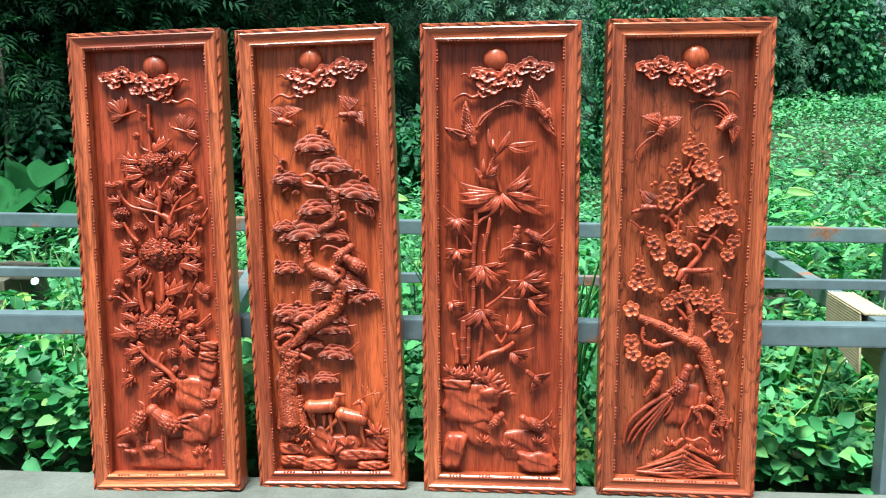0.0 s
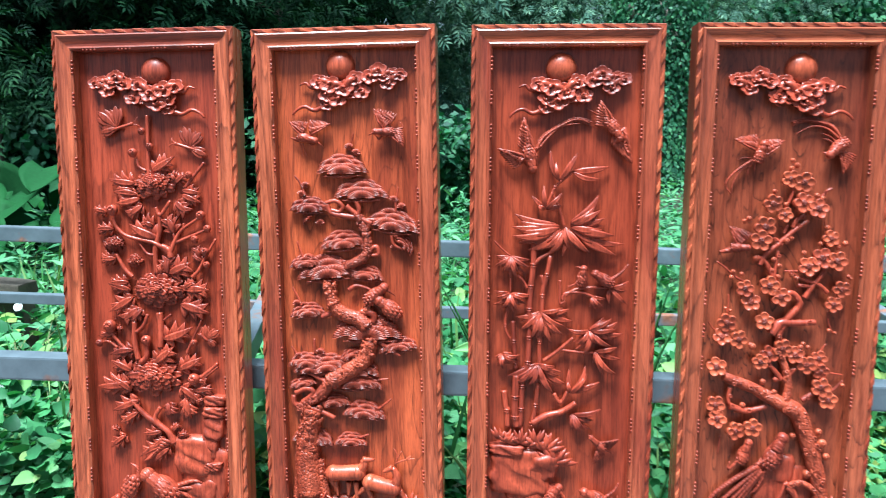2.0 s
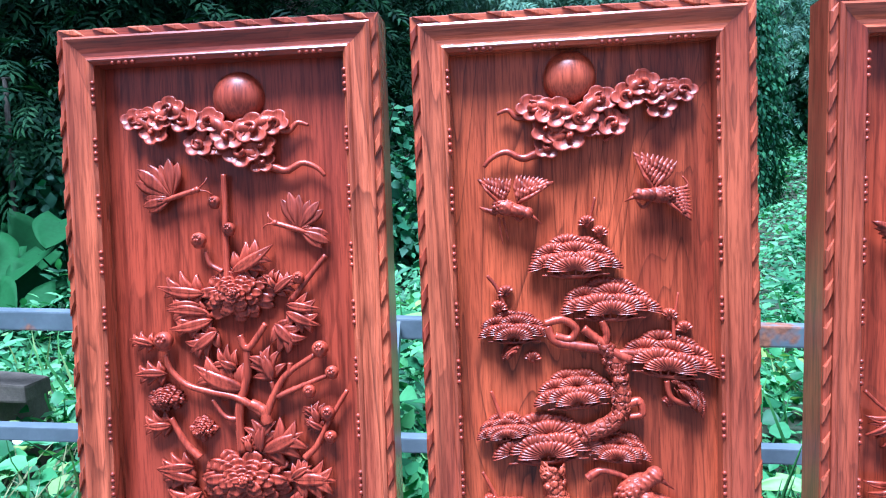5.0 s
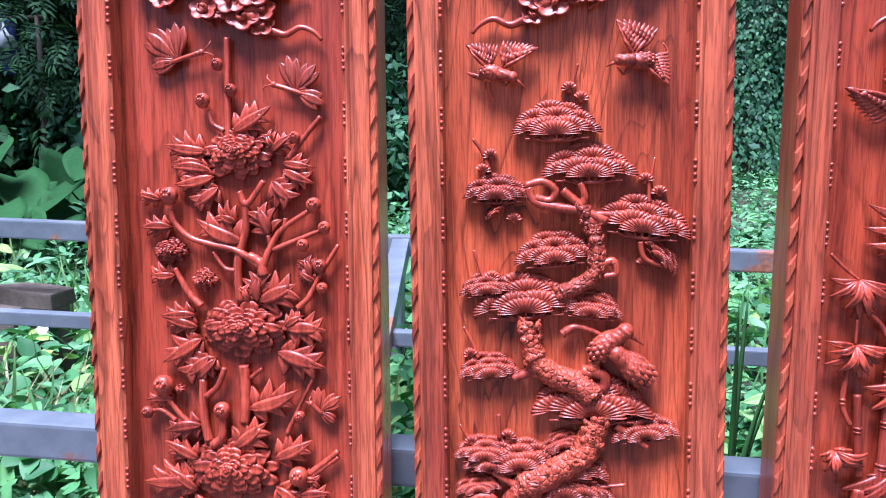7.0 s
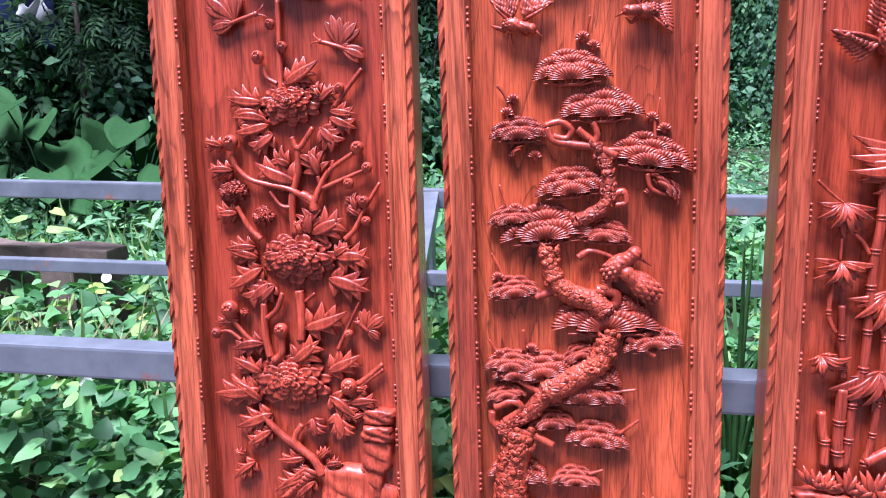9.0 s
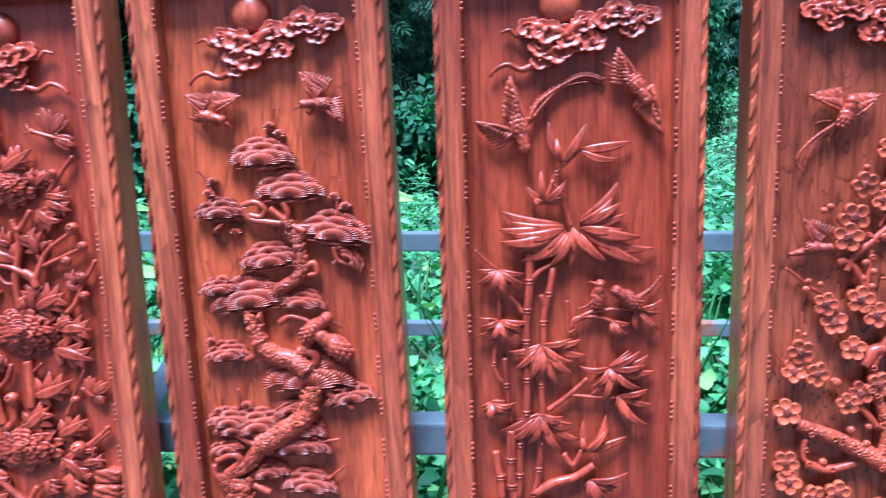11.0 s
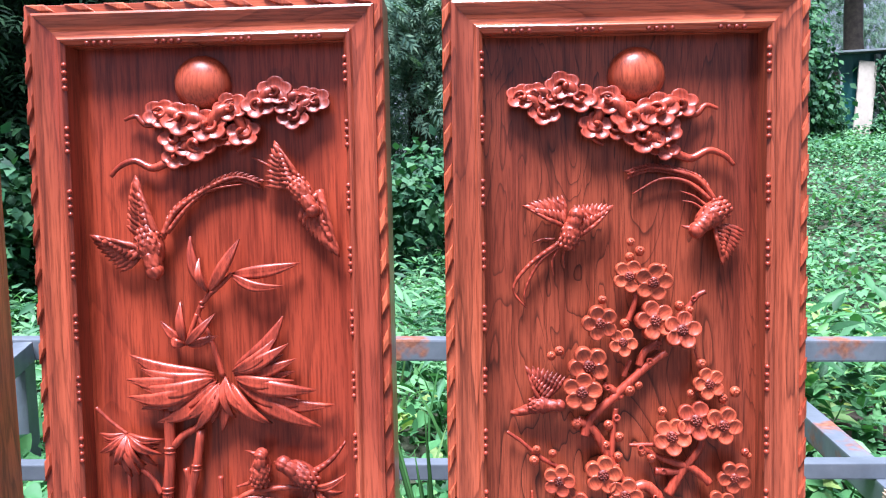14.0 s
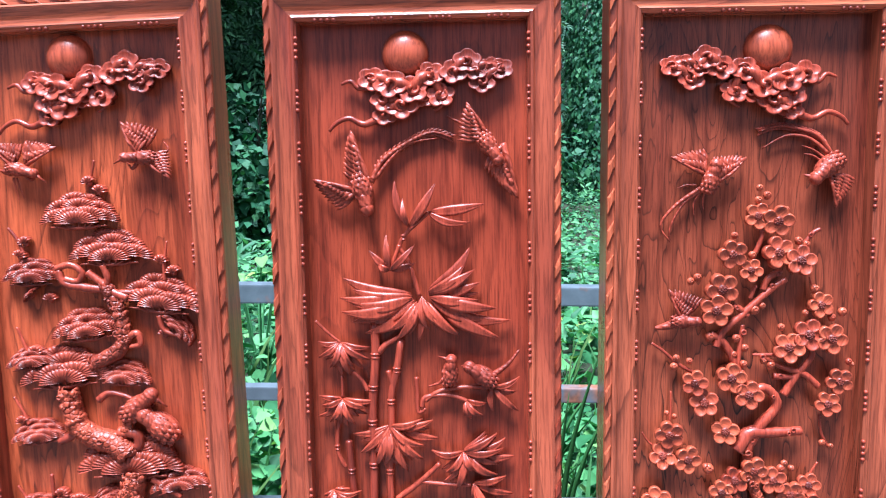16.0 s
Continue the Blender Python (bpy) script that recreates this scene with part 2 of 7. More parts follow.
# taro green darkened to stand for the shade of the trees above it
M_TARO_SHADED = leaf_mat("taro_leaf", [(0.1, (0.004, 0.016, 0.006)), (0.5, (0.008, 0.033, 0.011)), (0.95, (0.026, 0.09, 0.024))], 0.6, 0.15, 0.10)
M_GRASS = leaf_mat("grass_blade", [(0.1, (0.03, 0.10, 0.025)), (0.5, (0.075, 0.20, 0.05)), (0.95, (0.22, 0.28, 0.09))], 0.55, 0.25)
M_STRAW = leaf_mat("dry_grass", [(0.1, (0.14, 0.16, 0.07)), (0.5, (0.28, 0.27, 0.13)), (0.9, (0.42, 0.38, 0.22))], 0.7, 0.2)
M_BARK = stone("bark", (0.03, 0.022, 0.016), (0.09, 0.07, 0.05), 9.0)
M_LOG = stone("weathered_timber", (0.05, 0.038, 0.028), (0.16, 0.12, 0.092), 8.0)
M_CARD = plain("cardboard", (0.40, 0.29, 0.19), 0.85, 0.0, 0.18, 7.0)
M_RUNNER = plain("vine_runner", (0.26, 0.36, 0.12), 0.55, 0.0, 0.25)
M_PETAL = plain("white_petal", (0.75, 0.75, 0.72), 0.6, 0.0, 0.05)
M_SHED = plain("teal_sheet_metal", (0.010, 0.075, 0.075), 0.5, 0.1, 0.3, 3.0)
M_ROOF = plain("grey_roof_sheet", (0.22, 0.24, 0.25), 0.6, 0.2, 0.3, 4.0)
M_BOARDW = plain("pale_board", (0.44, 0.38, 0.31), 0.7, 0.0, 0.2, 5.0)
M_ORANGE = plain("orange_cloth", (0.62, 0.11, 0.03), 0.8, 0.0, 0.25, 6.0)
M_BLUE = plain("blue_tarpaulin", (0.005, 0.018, 0.10), 0.6, 0.0, 0.35, 6.0)
M_WHITE = plain("pale_sheet", (0.5, 0.52, 0.52), 0.6, 0.0, 0.2, 6.0)

# ---- building helpers ----
def empty(name, m=None):
    ob = new(name)
    if m is not None:
        ob.matrix_world = m
    return ob


def part(name, bm, mat, parent=None, label="", smooth=True):
    me = bpy.data.meshes.new(name)
    bmesh.ops.recalc_face_normals(bm, faces=bm.faces)
    bm.to_mesh(me)
    bm.free()
    if smooth:
        me.polygons.foreach_set("use_smooth", [True] * len(me.polygons))
    me.materials.append(mat)
    ob = new(name, me)
    if parent is not None:
        ob.parent = parent
    if label:
        ob["label"] = label
    return ob


def share(ob, m, parent=None):
    """Another object on the same mesh."""
    o = new(ob.name.split(".")[0], ob.data)
    o.parent = parent if parent is not None else ob.parent
    o.matrix_basis = m
    if "label" in ob:
        o["label"] = ob["label"]
    return o


def rings(bm, loops, close=True, cap=True):
    """Skin a list of rings of points (each the same length)."""
    rows = [[bm.verts.new(p) for p in r] for r in loops]
    n = len(rows[0])
    for a, b in zip(rows, rows[1:]):
        for i in range(n if close else n - 1):
            j = (i + 1) % n
            bm.faces.new((a[i], a[j], b[j], b[i]))
    if cap and close:
        bm.faces.new(rows[0])
        bm.faces.new(rows[-1])
    return rows


def box(bm, x0, x1, y0, y1, z0, z1, bevel=0.0, m=None):
    r = bmesh.ops.create_cube(bm, size=1)
    vs = r["verts"]
    for v in vs:
        v.co = Vector(((x0 + x1) / 2 + v.co.x * (x1 - x0), (y0 + y1) / 2 + v.co.y * (y1 - y0), (z0 + z1) / 2 + v.co.z * (z1 - z0)))
    if bevel:
        es = list({e for v in vs for e in v.link_edges})
        r = bmesh.ops.bevel(bm, geom=es, offset=bevel, segments=2, affect="EDGES", profile=0.7)
        vs = list({v for f in r["faces"] for v in f.verts} | {v for v in vs if v.is_valid})
    if m is not None:
        for v in vs:
            v.co = m @ v.co
    return vs


def spline(pts, n):
    """n points on a smooth curve through pts (any number of coordinates)."""
    pts = [np.array(p, float) for p in pts]
    if len(pts) == 2:
        return [pts[0] + (pts[1] - pts[0]) * k / (n - 1) for k in range(n)]
    out = []
    m = len(pts) - 1
    for k in range(n):
        s = k / (n - 1) * m
        i = min(int(s), m - 1)
        f = s - i
        p0, p1, p2, p3 = pts[max(i - 1, 0)], pts[i], pts[i + 1], pts[min(i + 2, m)]
        out.append(0.5 * (2 * p1 + (p2 - p0) * f + (2 * p0 - 5 * p1 + 4 * p2 - p3) * f * f + (3 * p1 - p0 - 3 * p2 + p3) * f ** 3))
    return out


def tube(bm, pts, n=10, sides=8, flat=1.0, rough=0.0):
    """A swept tube through (x, y, z, radius) points; flat squeezes it along y."""
    cs = spline(pts, n)
    loops = []
    for i, c in enumerate(cs):
        a, b = cs[max(i - 1, 0)][:3], cs[min(i + 1, len(cs) - 1)][:3]
        t = Vector(b - a).normalized()
        side = t.cross(Vector((0, 1, 0)))
        if side.length < 1e-3:
            side = t.cross(Vector((1, 0, 0)))
        side.normalize()
        up = side.cross(t).normalized()
        loop = []
        for k in range(sides):
            ang = 2 * math.pi * k / sides
            r = max(c[3], 0.0003) * (1 + rough * random.uniform(-1, 1))
            d = side * math.cos(ang) + up * math.sin(ang) * flat
            loop.append(Vector(c[:3]) + d * r)
        loops.append(loop)
    rings(bm, loops)


BALLS = {}


def ball(bm, c, r, seg=10, rng=7, m=None):
    """An ellipsoid: r is a radius or three of them."""
    rx, ry, rz = (r, r, r) if isinstance(r, (int, float)) else r
    if (seg, rng) not in BALLS:
        pts = [(0, 0, 1)]
        for i in range(1, rng):
            a = math.pi * i / rng
            pts += [(math.sin(a) * math.cos(2 * math.pi * k / seg), math.sin(a) * math.sin(2 * math.pi * k / seg), math.cos(a)) for k in range(seg)]
        pts.append((0, 0, -1))
        n = len(pts) - 1
        tris = [(0, 1 + k, 1 + (k + 1) % seg) for k in range(seg)]
        for i in range(rng - 2):
            o = 1 + i * seg
            tris += [(o + k, o + seg + k, o + seg + (k + 1) % seg, o + (k + 1) % seg) for k in range(seg)]
        o = 1 + (rng - 2) * seg
        tris += [(n, o + (k + 1) % seg, o + k) for k in range(seg)]
        BALLS[seg, rng] = np.array(pts), tris
    pts, tris = BALLS[seg, rng]
    p = pts * (rx, ry, rz)
    if m is not None:
        p = p @ np.array(m.to_3x3()).T
    p = p + np.array(c)
    vs = [bm.verts.new(q) for q in p.tolist()]
    for t in tris:
        bm.faces.new([vs[k] for k in t])

# ---- the four carved panels: frames and boards ----
PW, PH, BAND, DEPTH, BACK = 0.415, 1.258, 0.046, 0.064, 0.036   # width, height, frame band, thickness, recess of the board
PROFILE = [(0, 0.064), (0, 0.009), (0.0015, 0.006), (0.010, 0.006), (0.0105, 0.002), (0.0135, 0.0), (0.0155, 0.0008), (0.019, 0.004),
           (0.025, 0.0068), (0.031, 0.0076), (0.036, 0.007), (0.0385, 0.0045), (0.0405, 0.0035), (0.0425, 0.0045), (0.0435, 0.006),
           (0.046, 0.009), (0.046, 0.040), (0.046, 0.064)]


def member(side):
    """One mitred frame member; side: top, bottom, left or right."""
    bm = bmesh.new()
    w = PW / 2
    ends = []
    for e in (0, 1):
        ring = []
        for d, y in PROFILE:
            if side in ("left", "right"):
                x = -w + d if side == "left" else w - d
                ring.append((x, y, d if e == 0 else PH - d))
            else:
                z = d if side == "bottom" else PH - d
                ring.append((-w + d if e == 0 else w - d, y, z))
        ends.append(ring)
    rings(bm, ends)
    return bm


def along(side, s, d, y):
    """A place on a frame member: s along it, d in from the outer edge, y in depth."""
    w = PW / 2
    return {"left": (-w + d, y, s), "right": (w - d, y, s), "bottom": (-w + s, y, d), "top": (-w + s, y, PH - d)}[side]


def rope_trim(side):
    """The twisted rope cut round the outer edge: slanted raised lozenges."""
    bm = bmesh.new()
    total = PH if side in ("left", "right") else PW
    n = round(total / 0.047)
    pitch = total / n
    for i in range(n):
        s0 = i * pitch
        a, b = s0 + 0.003, s0 + pitch * 0.86
        k = pitch * 0.42
        low = [(a, 0.0004), (a + k, 0.0100), (b, 0.0100), (b - k + 0.006, 0.0004)]
        if side in ("right", "bottom"):
            low = [(2 * s0 + pitch - p, q) for p, q in low]
        low = [(min(max(p, max(q, 0)), total - max(q, 0)), q) for p, q in low]
        mid = (sum(p for p, q in low) / 4, sum(q for p, q in low) / 4)
        top = [(mid[0] + (p - mid[0]) * 0.72, mid[1] + (q - mid[1]) * 0.55) for p, q in low]
        rings(bm, [[along(side, p, q, 0.0075) for p, q in low], [along(side, p, q, 0.0042) for p, q in low],
                   [along(side, p, q, 0.0015) for p, q in top]])
    return bm


def bead_row(side):
    """Groups of four beads on the inner lip, over a thin fillet."""
    bm = bmesh.new()
    total = PH if side in ("left", "right") else PW
    n = round((total - 2 * BAND) / (0.073 if side in ("left", "right") else 0.082))
    pitch = (total - 2 * BAND) / n
    d, y = 0.0448, 0.0068
    p, q = along(side, BAND, d, y + 0.0030), along(side, total - BAND, d, y + 0.0030)
    tube(bm, [(*p, 0.0012), (*q, 0.0012)], 2, 6)
    for i in range(n):
        c = BAND + (i + 0.5) * pitch
        for k in range(-2, 2):
            ball(bm, along(side, c + (k + 0.5) * 0.0088, d, y), (0.0032, 0.0032, 0.0032), 8, 6)
    return bm


def carved_panel(index, label):
    """Frame, beads and board; the local origin is the middle of the front's bottom edge, y runs back."""
    root = empty("carved_panel")
    tagged(root, label, "carved panel", "row of four carved panels")
    for side in ("left", "right"):
        part("frame_stile", member(side), M_FRAME_DARK if index == 3 else M_FRAME, root, smooth=False)
    for side in ("top", "bottom"):
        part("frame_rail", member(side), M_FRAME_X, root, smooth=False)
    for side in ("left", "right", "top", "bottom"):
        part("rope_trim", rope_trim(side), M_FRAME, root, smooth=False)
        part("beaded_moulding", bead_row(side), M_NEEDLE, root)
    bm = bmesh.new()
    box(bm, -PW / 2 + BAND - 0.004, PW / 2 - BAND + 0.004, BACK, BACK + 0.02, BAND - 0.004, PH - BAND + 0.004)
    part("back_board", bm, M_BOARD[index], root, smooth=False)
    return root


STAND = [((-0.9125, 1.860, 0), (-0.9435, 1.945, 1.252)), ((-0.459, 1.900, 0), (-0.490, 1.948, 1.260)),
         ((0.006, 1.900, 0), (0.0055, 1.942, 1.259)), ((0.4775, 1.905, 0), (0.4875, 1.946, 1.256))]
LABELS = ["tall red hardwood panel carved with peonies and a pair of fowl", "tall red hardwood panel carved with a pine tree and deer",
          "tall red hardwood panel carved with bamboo and small birds", "tall red hardwood panel carved with plum blossom and a long-tailed bird"]


def stand(bottom, top):
    """The pose of a panel that stands on its bottom edge and leans back to top."""
    up = (Vector(top) - Vector(bottom)).normalized()
    right = Vector((1, 0, 0))
    right = (right - up * right.dot(up)).normalized()
    back = up.cross(right)
    m = Matrix((right, back, up)).transposed().to_4x4()
    return Matrix.Translation(bottom) @ m


PANELS = []
for i in range(4):
    p = carved_panel(i, LABELS[i])
    p.matrix_world = stand(*STAND[i])
    if i == 0:
        # the first panel is a little wider and stands turned, its outer edge forward
        p.matrix_world = p.matrix_world @ Matrix.Translation((PW / 2, 0, 0)) @ Matrix.Rotation(radians(1.3), 4, "Z") @ Matrix.Diagonal((1.012, 1, 1, 1)) @ Matrix.Translation((-PW / 2, 0, 0))
    PANELS.append(p)

# ---- carving tools: all in a panel's own coordinates (u across, v up, lift off the board) ----
def at(u, v, lift):
    return Vector((u, BACK - lift, v))


def blade(bm, base, tip, width, lift0=0.008, lift1=0.014, lobes=0, vein=0.0012, thick=0.004, nt=9, ns=5, sag=0.0, point=0.75):
    """A carved leaf from base to tip: domed, grooved along its rib, with real thickness; lobes cut its edge."""
    b, t = np.array(base, float), np.array(tip, float)
    d = t - b
    length = np.linalg.norm(d)
    d = d / length
    side = np.array([-d[1], d[0]])
    top, low = [], []
    for i in range(nt):
        s = i / (nt - 1)
        w = width * math.sin(math.pi * min(1, s ** point)) ** 0.8 if 0 < s < 1 else 0.0
        if lobes:
            w *= 0.5 + 0.55 * abs(math.sin(math.pi * lobes * s)) ** 0.7
        w = max(w, width * 0.06)
        row, row2 = [], []
        for j in range(ns):
            q = -1 + 2 * j / (ns - 1)
            push = length * 0.12 * abs(q) * (1 if lobes else 0)
            p = b + d * (length * s + push * (1 - s)) + side * (q * w + sag * length * math.sin(math.pi * s))
            h = lift0 + (lift1 - lift0) * math.sin(math.pi * min(1, s * 0.8 + 0.1)) + 0.35 * width * (1 - q * q) * 0.6
            if j == ns // 2:
                h -= vein
            if lobes and j in (1, ns - 2):
                h += 0.0012 * math.sin(math.pi * 2 * lobes * s)
            row.append(at(p[0], p[1], h))
            row2.append(at(p[0], p[1], max(h - thick - 0.35 * width * (1 - q * q) * 0.5, 0.0)))
        top.append(row)
        low.append(row2)
    rings(bm, [a + c[::-1] for a, c in zip(top, low)])


def stem(bm, pts, r0, r1, lift=0.010, n=None, sides=8, rough=0.06):
    k = len(pts)
    out = []
    for i, p in enumerate(pts):
        h = p[2] if len(p) > 2 else lift
        q = at(p[0], p[1], h)
        out.append((*q, r0 + (r1 - r0) * i / (k - 1)))
    tube(bm, out, n or 5 * k, sides, 1.0, rough)


def bud(bm, u, v, r, lift=0.012):
    ball(bm, at(u, v, lift), (r, r * 0.9, r * 0.95), 12, 8)
    for k in range(6):
        a = k * math.pi / 3
        ball(bm, at(u + r * 0.36 * math.cos(a), v + r * 0.25 + r * 0.3 * math.sin(a), lift + r * 0.78), r * 0.22, 6, 5)
    ball(bm, at(u, v - r * 0.75, lift - 0.001), (r * 0.75, r * 0.6, r * 0.35), 8, 6)


def slab(bm, grid, thick):
    """A thin carved sheet over a grid of (u, v, lift) points."""
    rings(bm, [[at(*p) for p in r] + [at(p[0], p[1], max(p[2] - thick, 0.0)) for p in r[::-1]] for r in grid])


def lobed_leaf(bm, base, tip, width, lift0=0.009, lift1=0.015):
    """A deeply cut leaf: pointed fingers, each with its own groove, spreading from a midrib."""
    b, t = np.array(base, float), np.array(tip, float)
    d = t - b
    length = np.linalg.norm(d)
    d = d / length
    side = np.array([-d[1], d[0]])
    w = 0.20 * width + 0.055 * length
    reach = max(width * 1.65, length * 0.50)
    for s0, turn, f, up in ((0.06, 1.15, 0.80, -0.003), (0.24, 0.85, 1.0, -0.001), (0.46, 0.62, 0.85, 0.0015)):
        for k in (-1, 1):
            a = turn + random.uniform(-0.1, 0.1)
            p = b + d * length * s0
            q = p + (d * math.cos(a) + side * k * math.sin(a)) * reach * f
            blade(bm, p, q, w * 0.95, lift0 + up, lift1 + up, 0, 0.0026, 0.005, 8, 5, -0.12 * k, 0.72)
    blade(bm, b, t, w * 1.1, lift0 + 0.002, lift1 + 0.003, 0, 0.0028, 0.005, 9, 5, random.uniform(-0.07, 0.07), 0.75)


def petal(bm, u, v, a, r0, r1, w, lift, cup, squash):
    """A spoon-shaped petal that points along the angle a, its rim and tip raised."""
    ca, sa = math.cos(a), math.sin(a)
    grid = []
    for i in range(8):
        s = i / 7
        hw = w * math.sqrt(max(0.02, 1 - abs(2 * (0.14 + 0.86 * s) - 1) ** 3.0))
        rad = r0 + (r1 - r0) * s
        row = []
        for j in range(5):
            q = -1 + j / 2
            x, z = rad * ca - q * hw * sa, rad * sa + q * hw * ca
            h = lift + cup * s ** 1.6 + 0.16 * w * q * q - (0.004 if s == 1 else 0)
            row.append((u + x, v + z * squash, max(h, 0.003)))
        grid.append(row)
    slab(bm, grid, 0.006)


def bloom(bm, u, v, radius, squash=0.78, lift=0.010):
    """A full many-petalled flower: tiers of spoon petals round a tight heart that tips upwards."""
    cv = v + radius * 0.10
    for tier, (r0, r1, count, w, up, cup) in enumerate(((0.45, 1.14, 12, 0.20, -0.004, 0.002), (0.38, 0.96, 11, 0.20, 0.0, 0.003), (0.28, 0.78, 10, 0.18, 0.004, 0.003),
                                                        (0.18, 0.60, 8, 0.165, 0.008, 0.003), (0.10, 0.43, 7, 0.14, 0.011, 0.003), (0.04, 0.26, 5, 0.11, 0.014, 0.002))):
        for k in range(count):
            a = 2 * math.pi * (k + 0.5 * (tier % 2)) / count + random.uniform(-0.12, 0.12)
            far = (1.08 if math.sin(a) < 0 else 0.86) * random.uniform(0.9, 1.08)
            petal(bm, u, cv, a, radius * r0, radius * r1 * far, radius * w * random.uniform(0.88, 1.12), lift + up + random.uniform(-0.001, 0.001), cup, squash)
    for k in range(9):
        a, q = k * 2.4, radius * 0.10 * math.sqrt(k / 9)
        ball(bm, at(u + q * math.cos(a), cv + q * math.sin(a) * squash, lift + 0.015), radius * 0.055, 7, 5)
    ball(bm, at(u, v, lift * 0.4), (radius * 0.8, 0.010, radius * 0.8 * squash), 14, 8)


def plum_blossom(radius):
    """Five round cupped petals and a beaded heart, lying in the xz plane and facing -y."""
    bm = bmesh.new()
    for k in range(5):
        a = math.pi / 2 + 2 * math.pi * k / 5
        ca, sa = math.cos(a), math.sin(a)
        pr = radius * 0.43
        loops = []
        for ring, (q, h) in enumerate(((0.0, 0.0), (0.45, 0.0004), (0.74, 0.0017), (0.92, 0.0026), (1.0, 0.0014), (1.03, -0.006))):
            loops.append([(radius * 0.60 * ca + pr * q * math.cos(b), -h - 0.0006 * math.cos(b - a), radius * 0.60 * sa + pr * q * math.sin(b)) for b in (2 * math.pi * j / 14 for j in range(14))])
        loops[0] = [(radius * 0.60 * ca + 0.0004 * math.cos(2 * math.pi * j / 14), 0, radius * 0.60 * sa + 0.0004 * math.sin(2 * math.pi * j / 14)) for j in range(14)]
        rings(bm, loops, True, True)
    return bm


def blossom_heart(radius):
    bm = bmesh.new()
    ball(bm, (0, -0.0005, 0), (radius * 0.34, 0.0036, radius * 0.34), 12, 7)
    for k in range(14):
        a, q = k * 2.4, radius * 0.255 * math.sqrt(k / 14)
        ball(bm, (q * math.cos(a), -0.0034 + 0.0008 * k / 14, q * math.sin(a)), radius * 0.075, 6, 4)
    return bm


def fan(bm, u, v, r, lift, tilt=0.0, spread=100, squash=0.8, ridges=9):
    """One ridged shell of pine needles, round side up, its rim rolled over."""
    n = ridges * 4 + 1
    ct, st = math.cos(tilt), math.sin(tilt)
    loops = []
    for q, drop in ((0.06, 0.004), (0.35, 0.0), (0.65, 0.0), (0.88, 0.0), (0.98, 0.0012), (1.02, 0.004), (0.97, 0.011)):
        loop = []
        for i in range(n):
            a = math.radians(90 - spread + 2 * spread * i / (n - 1))
            w = abs(math.cos(ridges * math.pi * i / (n - 1))) ** 0.7 * 2 - 1
            rad = r * q * (1 + 0.04 * w * q)
            x, z = rad * math.cos(a), rad * squash * math.sin(a)
            h = lift + 0.12 * r * math.sin(math.pi * 0.8 * min(q, 1)) + 0.0011 * w * min(1, q * 1.2) - drop
            loop.append(at(u + x * ct - z * st, v + x * st + z * ct, max(h, 0.001)))
        loops.append(loop)
    rings(bm, loops, False, False)


def pine_pad(bm, u, v, width, tilt=0.0, lift=0.017):
    """A bough of overlapping needle shells in tiers, over a spray of bare twigs."""
    ct, st = math.cos(tilt), math.sin(tilt)
    def put(x, z): return u + x * ct - z * st, v + x * st + z * ct
    width *= 1.08
    for x, z, r, back in ((-0.09, 0.265, 0.19, -0.010), (0.13, 0.25, 0.18, -0.010), (-0.25, 0.16, 0.21, -0.007), (0.26, 0.15, 0.20, -0.007), (0.02, 0.17, 0.23, -0.005),
                          (-0.30, 0.045, 0.22, -0.002), (0.31, 0.04, 0.21, -0.002), (-0.12, 0.06, 0.24, 0.0), (0.14, 0.05, 0.24, 0.0), (0.0, -0.01, 0.27, 0.003)):
        p = put(width * (x + random.uniform(-0.02, 0.02)), width * (z - 0.02))
        fan(bm, *p, width * r * random.uniform(0.93, 1.07), lift + back, tilt - x * 0.9, 88, 0.60, max(9, int(62 * r)))
    for k in range(9):
        f = k / 4 - 1
        p, q = put(width * 0.05 * f, -width * 0.10), put(width * 0.36 * f, -width * (0.02 + 0.05 * abs(f)))
        m = put(width * 0.20 * f, -width * (0.075 + 0.02 * (k % 2)))
        stem(bm, [(*p, lift - 0.008), (*m, lift - 0.003), (*q, lift)], width * 0.022, width * 0.010, n=6, sides=5)
    a, b, c = put(-width * 0.24, -width * 0.07), put(0, -width * 0.09), put(width * 0.24, -width * 0.07)
    stem(bm, [(*a, lift - 0.006), (*b, lift - 0.003), (*c, lift - 0.006)], width * 0.024, width * 0.024, n=8, sides=6)


def bark_plates(bm, pts, radius, count):
    """Raised scale plates over a trunk that runs through pts."""
    cs = spline([(p[0], p[1], p[2] if len(p) > 2 else 0.012) for p in pts], 40)
    for k in range(count):
        c = random.choice(cs)
        a = random.uniform(-1.2, 1.2)
        r = radius * random.uniform(0.85, 1.0)
        ball(bm, at(c[0] + r * math.sin(a), c[1] + random.uniform(-1, 1) * radius * 0.5, c[2] + r * math.cos(a) * 0.96), (0.0060, 0.0015, 0.0048), 7, 5, Matrix.Rotation(a, 4, "Z"))


